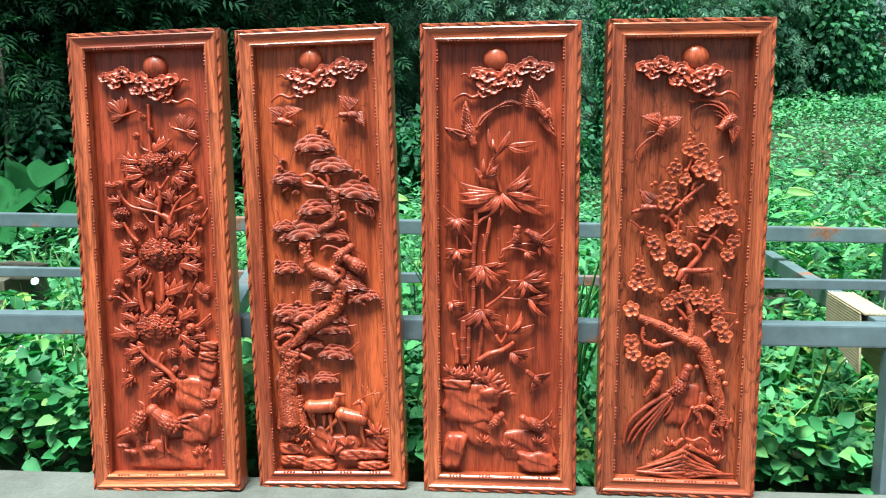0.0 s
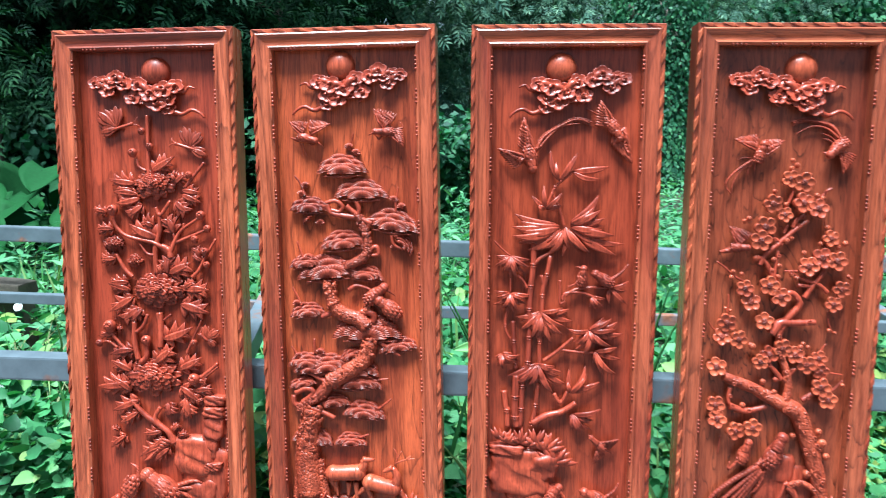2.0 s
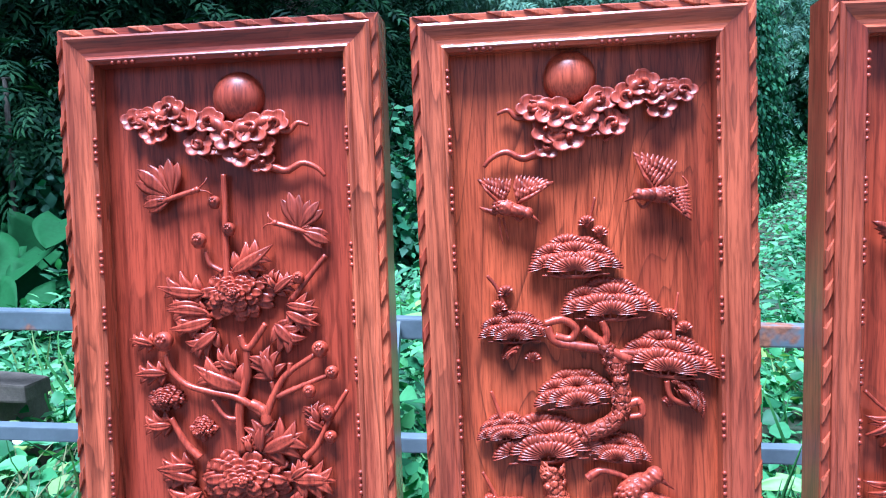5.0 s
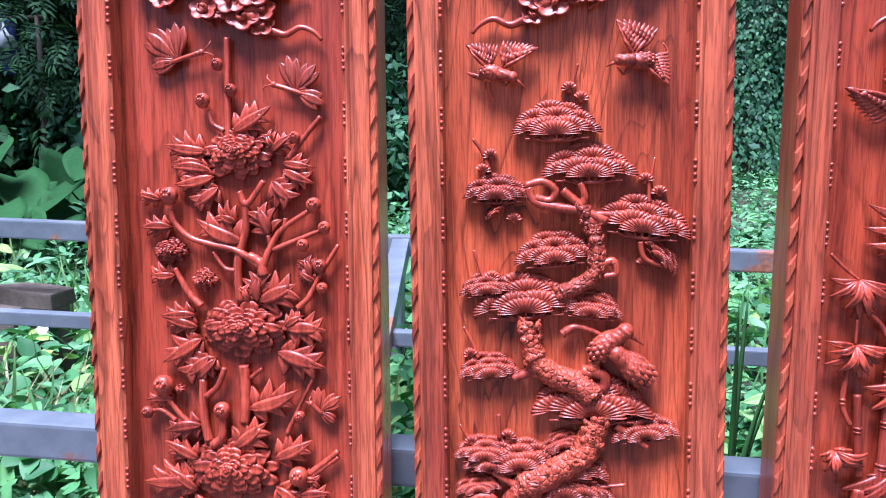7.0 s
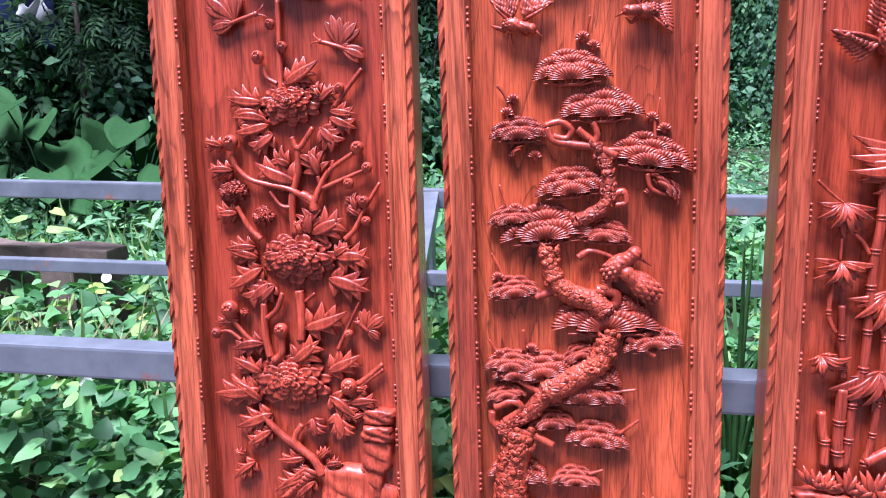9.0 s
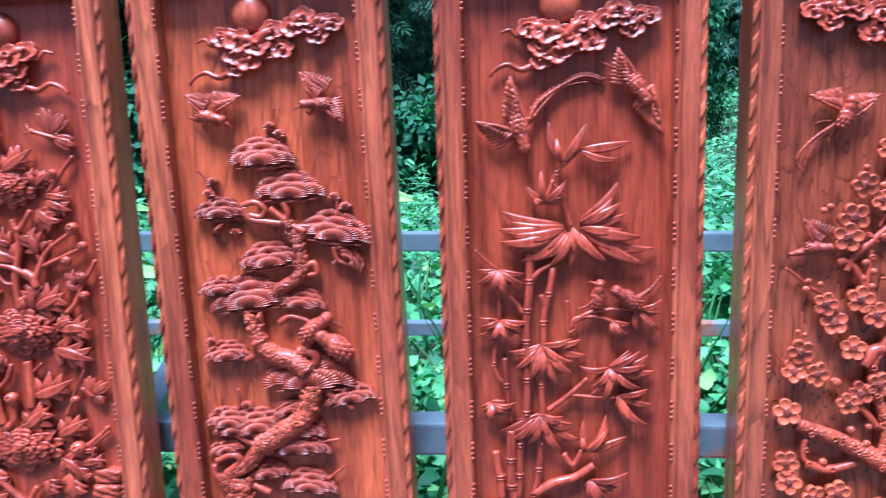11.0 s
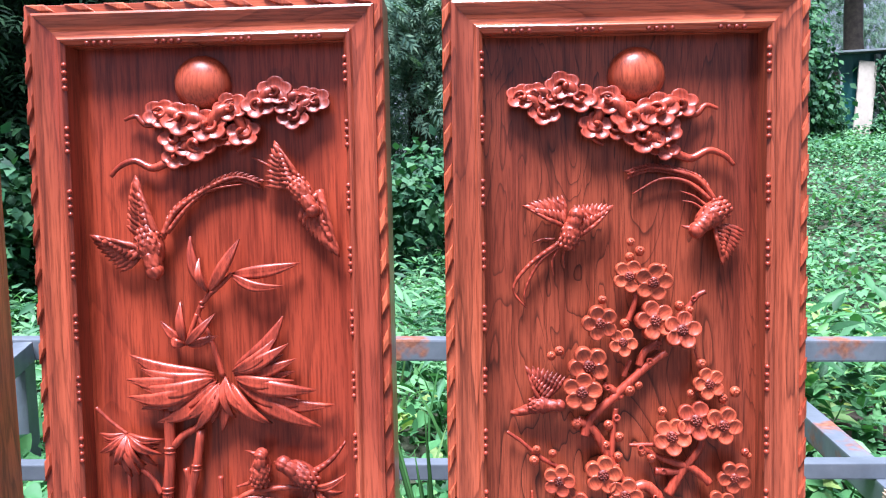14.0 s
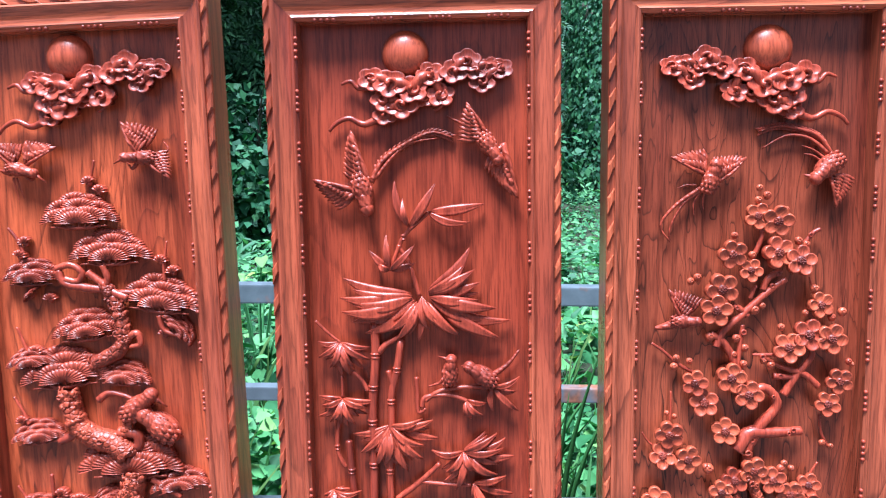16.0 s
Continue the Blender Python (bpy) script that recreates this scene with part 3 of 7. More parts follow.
def knots(bm, pts, radius, count):
    cs = spline([(p[0], p[1], p[2] if len(p) > 2 else 0.012) for p in pts], 40)
    for k in range(count):
        c = random.choice(cs)
        a = random.uniform(-1.0, 1.0)
        q = at(c[0] + radius * math.sin(a), c[1] + random.uniform(-1, 1) * radius * 0.4, c[2] + radius * math.cos(a))
        s = random.uniform(0.6, 1.3)
        m = Matrix.Translation(q) @ Matrix.Rotation(math.pi / 2, 4, "X")
        ring = []
        for rr, h in ((0.0045, -0.001), (0.0045, 0.0018), (0.0028, 0.0022), (0.0018, 0.0)):
            ring.append([m @ Vector((s * rr * math.cos(b), s * rr * math.sin(b), h)) for b in (2 * math.pi * j / 10 for j in range(10))])
        rings(bm, ring)


def wing(bm, root, tip, width, count=9, lift=0.014, side=1):
    """A spread wing: long separate flight feathers, a row of short coverts over them and a bent arm."""
    r, t = np.array(root), np.array(tip)
    d = t - r
    length = np.linalg.norm(d)
    n = np.array([-d[1], d[0]]) * side
    n = n / np.linalg.norm(n)
    for k in range(count):
        f = k / (count - 1)
        p = r + d * f * 0.60
        q = r + d * (0.34 + 0.66 * f) + n * width * 1.9 * (1 - f) ** 0.75
        blade(bm, p, q, length * 0.062, lift - 0.002 + 0.002 * f, lift + 0.002 + 0.002 * f, nt=7, ns=3, point=1.25, vein=0.0010, thick=0.004, sag=0.05 * side)
    for k in range(count - 2):
        f = k / (count - 3)
        p = r + d * f * 0.55
        q = r + d * (0.20 + 0.55 * f) + n * width * 0.95 * (1 - 0.8 * f)
        blade(bm, p, q, length * 0.055, lift + 0.003, lift + 0.006, nt=6, ns=3, point=1.2, vein=0.0008, thick=0.003)
    stem(bm, [(*r, lift), (*(r + d * 0.4 - n * width * 0.12), lift + 0.006), (*t, lift)], length * 0.07, 0.0012, n=10)


def bird_form(body, head, beak, size, wings=(), tails=(), lift=0.016):
    """A plain carved bird shape: body, head, beak, wings and tail strands in one piece."""
    bm = bmesh.new()
    size *= 1.25
    b, h, k = np.array(body), np.array(head), np.array(beak)
    a = math.atan2(h[1] - b[1], h[0] - b[0])
    ball(bm, at(*body, lift), (size, size * 0.62, size * 0.6), 16, 10, Matrix.Rotation(-a, 4, "Y"))
    stem(bm, [(*(b + (h - b) * 0.35), lift + 0.003), (*(b + (h - b) * 0.75), lift + 0.006), (*h, lift + 0.006)], size * 0.48, size * 0.34, n=7)
    ball(bm, at(*head, lift + 0.006), size * 0.42, 12, 8)
    stem(bm, [(*h, lift + 0.007), (*k, lift + 0.004)], size * 0.2, 0.0005, n=3, rough=0)
    for w in wings:
        wing(bm, w[0], w[1], w[2], 9, lift, w[3])
    for pts, wd in tails:
        stem(bm, [(*p, lift - 0.002 - 0.006 * i / len(pts)) for i, p in enumerate(pts)], wd * (1.6 if len(tails) > 5 else 0.8), wd * (0.7 if len(tails) > 5 else 0.25), n=14, sides=6, rough=0)
        if len(pts) >= 5:
            cs = spline(pts, 24)
            for i in range(3, 22):
                d = cs[i + 1] - cs[i]
                d = d / (np.linalg.norm(d) + 1e-9)
                for g in (-1, 1):
                    tip = cs[i] + (d * 1.0 + np.array([-d[1], d[0]]) * g * 0.55) * wd * 2.1
                    blade(bm, cs[i], tip, wd * 0.42, lift - 0.008, lift - 0.004 - 0.004 * i / 24, nt=5, ns=3, point=1.0, vein=0.0005, thick=0.003)
    back = -np.array([math.cos(a), math.sin(a)])
    across = np.array([-back[1], back[0]])
    for i in range(6):
        for j in range(-2, 3):
            x, y = -0.75 + 0.28 * i, (j + 0.5 * (i % 2)) * 0.24
            up = 1 - x * x - (y / 0.6) ** 2
            if up < 0.05:
                continue
            p = b + (back * x + across * y) * size
            top = lift + size * 0.62 * math.sqrt(up)
            blade(bm, p - back * size * 0.1, p + back * size * 0.30, size * 0.13, top - 0.0018, top - 0.0002, nt=5, ns=3, point=1.3, vein=0.0006, thick=0.002)
    return bm


def butterfly(root, body, head, tips, lift=0.010):
    """A body with two feelers, and each wing a fan of veined lobes."""
    bm = bmesh.new()
    b, h = np.array(body), np.array(head)
    stem(bm, [(*(b - (h - b) * 0.35), lift), (*body, lift + 0.003), (*head, lift + 0.004)], 0.0030, 0.0036, n=9)
    ball(bm, at(*head, lift + 0.004), 0.0046, 8, 6)
    n = np.array([-(h - b)[1], (h - b)[0]]) * 0.35
    for k in (-1, 1):
        stem(bm, [(*head, lift + 0.004), (*(h + (h - b) * 0.35 + n * k * 0.5), lift + 0.004), (*(h + (h - b) * 0.45 + n * k), lift)], 0.0013, 0.0009, n=6, sides=5)
    insect = part("carved_butterfly", bm, M_CARVE, root, "plain carved butterfly shape")
    for t in tips:
        bm = bmesh.new()
        d = np.array(t) - b
        for k in (-1, 1, 0):
            a = 0.26 * k
            tip = b + np.array([d[0] * math.cos(a) - d[1] * math.sin(a), d[0] * math.sin(a) + d[1] * math.cos(a)]) * (1.0 - 0.10 * abs(k))
            blade(bm, body, tip, np.linalg.norm(d) * 0.145, lift, lift + 0.003 - 0.0007 * abs(k), point=1.5, nt=9, ns=5, thick=0.0035, vein=0.0018)
        part("wing", bm, M_NEEDLE, insect)


def crag(bm, u, v, w, h, lift, strata=7, seed=0.0, skew=0.0, flat=6):
    """A carved rock: an uneven lump with stepped strata, flat against the board."""
    n = 40
    loops = []
    for q in (0.02, 0.25, 0.45, 0.62, 0.76, 0.87, 0.95, 1.0, 1.0):
        loop = []
        for i in range(n):
            a = 2 * math.pi * i / n
            ca, sa = math.cos(a), math.sin(a)
            box_r = 1 / max(abs(ca), abs(sa)) ** 0.6
            rad = q * box_r * (1 + 0.22 * noise.noise(Vector((ca * 1.9 + seed, sa * 1.9, seed))) + 0.10 * noise.noise(Vector((ca * 6, sa * 6 + seed, 1))))
            x, z = rad * ca * w / 2, rad * sa * h / 2
            x += skew * z
            hh = lift * (1 - q ** (flat + 6)) * (0.92 + 0.35 * noise.noise(Vector((x * 22 + seed, z * 22, seed))))
            hh += 0.0016 * math.tanh(6 * math.sin((z + 0.5 * x + 0.01 * noise.noise(Vector((x * 25, z * 25, seed)))) / h * strata * math.pi * 2)) * (1 - q ** 3)
            if len(loops) == 8:
                hh = 0
            loop.append(at(u + x, v + z, max(hh, 0)))
        loops.append(loop)
    rings(bm, loops)


def tuft(bm, u, v, count, length, lift=0.014, a0=15, a1=165, width=0.1):
    for k in range(count):
        a = math.radians(a0 + (a1 - a0) * (k + 0.5) / count + random.uniform(-6, 6))
        s = length * random.uniform(0.75, 1.1)
        blade(bm, (u, v), (u + s * math.cos(a), v + s * math.sin(a)), s * width, lift - 0.006, lift + 0.003 * (k % 2), nt=6, ns=3, point=0.9)


def curl(bm, u, v, r, lift, turn=1):
    """A cloud curl: a scalloped cup with an upturned lip and a spiral rolled into its heart."""
    r = r * 1.28
    n = 45
    spin = random.uniform(0, 6.28)
    loops = []
    for q, h in ((0.03, 0.16), (0.30, 0.11), (0.55, 0.11), (0.78, 0.17), (0.92, 0.23), (1.0, 0.21), (1.01, 0.08), (0.88, -0.06), (0.74, None)):
        loop = []
        for i in range(n):
            a = 2 * math.pi * i / n
            rad = r * q * (0.74 + 0.30 * abs(math.cos(2.5 * a + spin)) ** 0.55 * min(1, q * 1.4))
            lean = -0.22 * r * q * math.sin(a)
            hh = 0.0 if h is None else max(lift * 0.74 + h * r + lean, 0.002)
            loop.append(at(u + rad * math.cos(a), v + rad * 0.84 * math.sin(a), hh))
        loops.append(loop)
    rings(bm, loops)
    pts = []
    for k in range(8):
        a = turn * (spin + k * 0.85)
        q = r * (0.50 - 0.060 * k)
        pts.append((u + q * math.cos(a), v + q * math.sin(a) * 0.84, lift * 0.74 + r * (0.12 + 0.045 * k)))
    stem(bm, pts, r * 0.07, r * 0.18, n=26, sides=7, rough=0)


def sun_and_cloud(root, u, v, mirror):
    """The rising sun over a bank of curled cloud; mirrored on two of the panels."""
    f = -1 if mirror else 1
    bm = bmesh.new()
    ball(bm, at(u, v, 0.001), (0.0335, 0.0245, 0.0335), 40, 24)
    part("sun_disc", bm, M_CARVE_LIGHT, root, "smooth domed sun")
    for name, seeds in (("cloud", ((-0.048, -0.029, 0.016, 0.017), (-0.021, -0.036, 0.019, 0.021), (0.010, -0.045, 0.018, 0.023), (0.036, -0.023, 0.016, 0.018),
                                   (0.050, -0.053, 0.016, 0.019), (-0.030, -0.058, 0.016, 0.018), (-0.006, -0.066, 0.019, 0.020), (-0.030, -0.079, 0.014, 0.016), (0.026, -0.056, 0.013, 0.018))),
                        ("cloud", ((0.069, -0.021, 0.016, 0.019), (0.088, -0.006, 0.016, 0.018), (0.109, -0.036, 0.015, 0.018), (0.136, -0.018, 0.014, 0.017), (0.100, -0.020, 0.013, 0.020), (0.120, -0.014, 0.012, 0.017)))):
        bm = bmesh.new()
        for (x, z, r, h), (x1, z1, r1, h1) in zip(seeds, seeds[1:]):
            if math.hypot(x - x1, z - z1) < 0.05:
                stem(bm, [(u + f * x, v + z - 0.006, h * 0.5), (u + f * (x + x1) / 2, v + (z + z1) / 2 - 0.001, h * 0.75), (u + f * x1, v + z1 - 0.006, h1 * 0.5)], r * 0.5, r1 * 0.42, n=9, rough=0)
        for i, (x, z, r, h) in enumerate(seeds):
            curl(bm, u + f * x, v + z - 0.006, r, h, f * (1 if i % 2 else -1))
        if seeds[0][0] < 0:
            for pts, r in ((((-0.045, -0.042), (-0.066, -0.047), (-0.078, -0.037), (-0.092, -0.041)), 0.0052),
                           (((-0.022, -0.084), (-0.045, -0.093), (-0.062, -0.098), (-0.082, -0.089), (-0.101, -0.096), (-0.111, -0.107)), 0.0062),
                           (((0.050, -0.056), (0.036, -0.066), (0.052, -0.072), (0.040, -0.081)), 0.0050)):
                stem(bm, [(u + f * x, v + z, 0.011) for x, z in pts], r, r * 0.4, n=20, rough=0)
        part(name, bm, M_CARVE, root, "bank of curled cloud")


def many(root, name, pts, radius, lift, mat, heart=True):
    """Plum blossoms that share one petal mesh and one heart mesh."""
    first = None
    for p in pts:
        r = p[2] * 0.001 if len(p) > 2 else radius
        s = r / radius
        m = Matrix.Translation(at(p[0], p[1], lift + random.uniform(-0.003, 0.004))) @ Matrix.Rotation(random.uniform(0, 6.28), 4, "Y")
        m = m @ Matrix.Rotation(random.uniform(-0.25, 0.25), 4, "X") @ Matrix.Diagonal((s, s, s, 1))
        if first is None:
            first = part(name, plum_blossom(radius), mat, root)
            first.matrix_basis = m
            core = part("flower_heart", blossom_heart(radius), M_CARVE_SHADED, first, "beaded flower heart, shade put into its colour")
        else:
            o = share(first, m, root)
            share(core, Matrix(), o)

# ---- carving: bamboo panel ----
def limb(root, name, label, rows, plates=0, knot=0):
    for pts, r0, r1, lift in rows:
        bm = bmesh.new()
        stem(bm, pts, r0, r1, lift, n=6 * len(pts), sides=10, rough=0.10)
        if plates:
            bark_plates(bm, [(p[0], p[1], lift) for p in pts], (r0 + r1) / 2, int(plates * (r0 + r1) / 0.03))
        if knot:
            knots(bm, [(p[0], p[1], lift) for p in pts], (r0 + r1) / 2, int(knot * (r0 + r1) / 0.03))
        part(name, bm, M_TRUNK if plates or knot > 8 else M_CARVE, root, label)
def buds(root, name, label, pts, mat):
    first = None
    for p in pts:
        s = p[2] / 0.01
        m = Matrix.Translation(at(p[0], p[1], 0.015)) @ Matrix.Diagonal((s, s, s, 1))
        if first is None:
            bm = bmesh.new()
            bud(bm, 0, 0, 0.01, BACK)
            first = part(name, bm, mat, root, label)
            first.matrix_basis = m
        else:
            share(first, m, root)
def tufts(root, name, label, rows, lift, a0, a1, width):
    for p, n, s in rows:
        bm = bmesh.new()
        tuft(bm, *p, n, s, lift, a0, a1, width)
        part(name, bm, M_CARVE, root, label)
C = PANELS[2]
sun_and_cloud(C, *(-0.011, 1.1677), False)
def culm(root, pts, r):
    bm = bmesh.new()
    cs = spline(pts, 40)
    stem(bm, [(p[0], p[1]) for p in pts], r, r * 0.9, 0.013, n=20, sides=10, rough=0.02)
    run, last = 0.0, cs[0]
    for c in cs[1:]:
        run += math.dist(c, last)
        last = c
        if run > 0.046:
            run = 0.0
            ball(bm, at(c[0], c[1] + 0.002, 0.0135), (r * 1.18, r * 1.15, 0.0028), 12, 6)
            ball(bm, at(c[0], c[1] - 0.0035, 0.0135), (r * 1.1, r * 1.1, 0.0022), 12, 6)
    part("bamboo_culm", bm, M_CARVE, root, "jointed bamboo culm")
def spray(root, pts, width=0.0052, lift=0.016):
    hub, tips = pts[0], list(pts[1:])
    tips += [((a[0] + b[0]) / 2 * 0.86 + hub[0] * 0.14, (a[1] + b[1]) / 2 * 0.86 + hub[1] * 0.14) for a, b in zip(tips, tips[1:]) if len(tips) > 5 and math.dist(a, b) < 0.06]
    bm = bmesh.new()
    for k, t in enumerate(tips):
        d = math.dist(hub, t)
        root_at = hub if d < 0.06 or len(pts) < 9 else (hub[0] + (t[0] - hub[0]) * 0.14, hub[1] + (t[1] - hub[1]) * 0.14)
        blade(bm, root_at, t, min(0.0095, max(width * 0.9, d * 0.095)), lift - 0.005, lift + 0.002 + 0.005 * (k % 3), nt=11, ns=5, sag=(0.07 if t[0] < hub[0] else -0.07) + random.uniform(-0.05, 0.05), point=0.82, vein=0.0022)
    part("bamboo_leaf_spray", bm, M_CARVE, root, "fan of pointed bamboo leaves")
for pts, r in (([(-0.0633, 0.7823), (-0.0634, 0.7272), (-0.0686, 0.6742), (-0.0701, 0.6362), (-0.0704, 0.5187), (-0.0817, 0.467) , (-0.0845, 0.3937), (-0.0872, 0.3539)], 0.0068), ([(-0.0249, 0.7572), (-0.0319, 0.7121), (-0.0409, 0.6743), (-0.0419, 0.6262), (-0.046, 0.5497), (-0.045, 0.5086), (-0.0471, 0.4674) , (-0.0533, 0.3942), (-0.0611, 0.3596)], 0.0056),
               ([(-0.1206, 0.6411), (-0.1239, 0.5901), (-0.1129, 0.562)], 0.0036), ([(-0.1066, 0.603), (-0.1028, 0.5493), (-0.0979, 0.4927)], 0.0052), ([(-0.1251, 0.4406), (-0.1202, 0.4042) , (-0.1167, 0.3933), (-0.1148, 0.3561)], 0.0075), ([(-0.0969, 0.4772) , (-0.099, 0.3935), (-0.095, 0.3564)], 0.0085),
               ([(0.0035, 0.8198), (-0.011, 0.8685), (-0.0239, 0.8955), (-0.0059, 0.9222)], 0.0034)):
    culm(C, pts, r)
for pts, w in (([(0.0069, 0.8198), (-0.1083, 0.8474), (-0.1131, 0.8184), (-0.1115, 0.798), (-0.0964, 0.7823), (-0.0765, 0.7659), (-0.0314, 0.7562), (0.0002, 0.752), (0.0363, 0.7702), (0.0611, 0.7626), (0.1354, 0.7833), (0.1189, 0.7576), (0.1141, 0.8017), (0.089, 0.8241), (0.0912, 0.8396), (0.0828, 0.8579), (0.0773, 0.8902)], 0.006),
            ([(-0.0099, 0.9209), (-0.03, 0.9879), (0.0287, 0.9835), (-0.0185, 0.9625)], 0.005), ([(0.0173, 0.9422), (0.0996, 0.9537), (0.0792, 0.927)], 0.005), ([(-0.0394, 0.8585), (-0.069, 0.8877), (-0.0437, 0.9104), (-0.0031, 0.8954), (-0.0022, 0.8684), (-0.056, 0.8687)], 0.006),
            ([(-0.1146, 0.7523), (-0.1488, 0.7534), (-0.149, 0.7297), (-0.1314, 0.7146), (-0.1203, 0.703), (-0.1113, 0.6994), (-0.1002, 0.703), (-0.082, 0.7121), (-0.0709, 0.7448), (-0.072, 0.7272)], 0.005), ([(-0.1139, 0.6675), (-0.1493, 0.6715), (-0.151, 0.641), (-0.1343, 0.6319), (-0.1192, 0.6259), (-0.1065, 0.6234), (-0.0954, 0.6285), (-0.0787, 0.6438), (-0.0635, 0.6641)], 0.005),
            ([(-0.0435, 0.6262), (-0.1005, 0.6132), (-0.089, 0.5842), (-0.0662, 0.5649), (-0.0435, 0.5487), (-0.0183, 0.556), (0.0044, 0.5755), (0.0269, 0.6062), (0.0193, 0.634), (0.0042, 0.6365)], 0.006), ([(0.0645, 0.5861), (0.032, 0.5579), (0.0346, 0.54), (0.0522, 0.5274), (0.0697, 0.5505), (0.0947, 0.5507), (0.1146, 0.5508), (0.1393, 0.5789), (0.1266, 0.6066), (0.1141, 0.6142), (0.0967, 0.6156), (0.0169, 0.5883)], 0.006),
            ([(0.0797, 0.5378), (0.0749, 0.5122), (0.0976, 0.4843), (0.1276, 0.4872), (0.1373, 0.5215), (0.1271, 0.5484)], 0.006), ([(-0.1298, 0.5259), (-0.1477, 0.518), (-0.1402, 0.4974), (-0.1264, 0.4914), (-0.1121, 0.5029), (-0.0917, 0.5082), (-0.0891, 0.5262), (-0.1171, 0.5312)], 0.005),
            ([(-0.0486, 0.506), (-0.1173, 0.4744), (-0.1011, 0.459), (-0.0715, 0.4516), (-0.0563, 0.4414), (-0.0334, 0.4531), (-0.0131, 0.4393), (0.0147, 0.4603), (0.0045, 0.4885), (-0.0106, 0.5012), (-0.0892, 0.4953)], 0.006), ([(0.0249, 0.4398), (0.0222, 0.4938), (0.0589, 0.5034), (0.0625, 0.4839), (0.0927, 0.4663), (0.0197, 0.4681)], 0.006),
            ([(0.1086, 0.6846), (0.1089, 0.6469), (0.1461, 0.6481), (0.148, 0.6997), (0.1433, 0.6772)], 0.005), ([(0.069, 0.6644), (0.0652, 0.6392), (0.0767, 0.6357), (0.094, 0.6418), (0.0989, 0.6595)], 0.005), ([(0.0345, 0.3901), (0.0243, 0.3741), (0.0347, 0.3504), (0.0553, 0.3481), (0.0759, 0.3537), (0.0783, 0.3775), (0.0961, 0.4041)], 0.006)):
    spray(C, pts, w)
for pts, r in (([(-0.0359, 0.5128), (-0.0006, 0.5398), (0.0295, 0.568)], 0.0046), ([(-0.0006, 0.5398), (0.0346, 0.5359), (0.0748, 0.5342)], 0.0035), ([(-0.0761, 0.6793), (-0.0861, 0.6969), (-0.0986, 0.7095)], 0.0035), ([(0.0042, 0.6542), (0.0102, 0.6693), (0.0441, 0.6719), (0.0715, 0.6629)], 0.004),
               ([(0.0092, 0.6643), (0.0341, 0.6795), (0.0789, 0.6846), (0.1136, 0.6831)], 0.0038), ([(-0.0034, 0.6995), (-0.0028, 0.6718), (-0.0018, 0.6466), (0.0092, 0.6517)], 0.0034), ([(-0.1511, 0.785), (-0.1336, 0.7674), (-0.1146, 0.7523)], 0.0024), ([(-0.1138, 0.702), (-0.1139, 0.6691)], 0.0024),
               ([(-0.0585, 0.3649), (-0.0274, 0.3839), (0.0088, 0.395), (0.0396, 0.4165)], 0.0085), ([(-0.0584, 0.7372), (-0.0459, 0.7497), (-0.0234, 0.7622)], 0.005), ([(-0.0449, 0.7096), (-0.0384, 0.6819)], 0.004), ([(-0.0106, 0.4368), (0.0047, 0.4162), (0.0198, 0.4423)], 0.005), ([(-0.0070, 0.9200), (0.0050, 0.9300), (0.0190, 0.9430)], 0.0034), ([(-0.0240, 0.8955), (-0.0320, 0.8760), (-0.0394, 0.8585)], 0.0034)):
    bm = bmesh.new()
    stem(bm, pts, r, r * 0.8, 0.014)
    part("bamboo_branch", bm, M_CARVE, C, "thin bamboo branch")
for bm in (bird_form((-0.0751, 0.977), (-0.0694, 0.9487), (-0.0672, 0.9355), 0.020, (((-0.0836, 0.9739), (-0.1477, 0.9916), 0.018, 1), ((-0.0676, 0.9863), (-0.091, 1.0608), 0.016, 1)), [([(-0.0629, 0.9863), (-0.0465, 1.0175), (-0.0084, 1.0437), (0.0262, 1.0568), (0.0558, 1.0479)], 0.0052), ([(-0.0565, 0.9925), (-0.0307, 1.0236), (-0.0053, 1.0421), (0.0323, 1.048)], 0.004)]),
           bird_form((0.1056, 1.0381), (0.1193, 1.0162), (0.1082, 1.0038), 0.017, (((0.1041, 1.0475), (0.0753, 1.0973), 0.020, 1), ((0.1258, 1.038), (0.1473, 0.9598), 0.018, -1)), [([(0.0979, 1.0444), (0.0763, 1.0632), (0.0469, 1.0796)], 0.0045)]),
           bird_form((0.0465, 0.7061), (0.0488, 0.7271), (0.0289, 0.7322), 0.0165, (), [([(0.039, 0.6971), (0.0291, 0.6895), (0.0141, 0.6845)], 0.0045)]), bird_form((0.0961, 0.7011), (0.0747, 0.7161), (0.0628, 0.7181), 0.0185, (), [([(0.1085, 0.7021), (0.1306, 0.7172), (0.1477, 0.7381)], 0.006)]),
           bird_form((0.0967, 0.317), (0.076, 0.3378), (0.0682, 0.3457), 0.013, (((0.0966, 0.3249), (0.1386, 0.3346), 0.012, -1), ((0.0916, 0.3116), (0.0815, 0.2741), 0.012, 1)), [([(0.107, 0.3118), (0.1276, 0.2989)], 0.006)]),
           bird_form((-0.0091, 0.1972), (0.005, 0.2164), (0.0185, 0.2129), 0.019, (), [([(-0.0221, 0.1969), (-0.0483, 0.2125), (-0.0681, 0.231)], 0.005)]), bird_form((0.0949, 0.1914), (0.0637, 0.2085), (0.0482, 0.2119), 0.021, (), [([(0.113, 0.1945), (0.1335, 0.211), (0.1427, 0.2284)], 0.0065)])):
    part("carved_bird", bm, M_PLUME, C, "small plain carved bird shape")
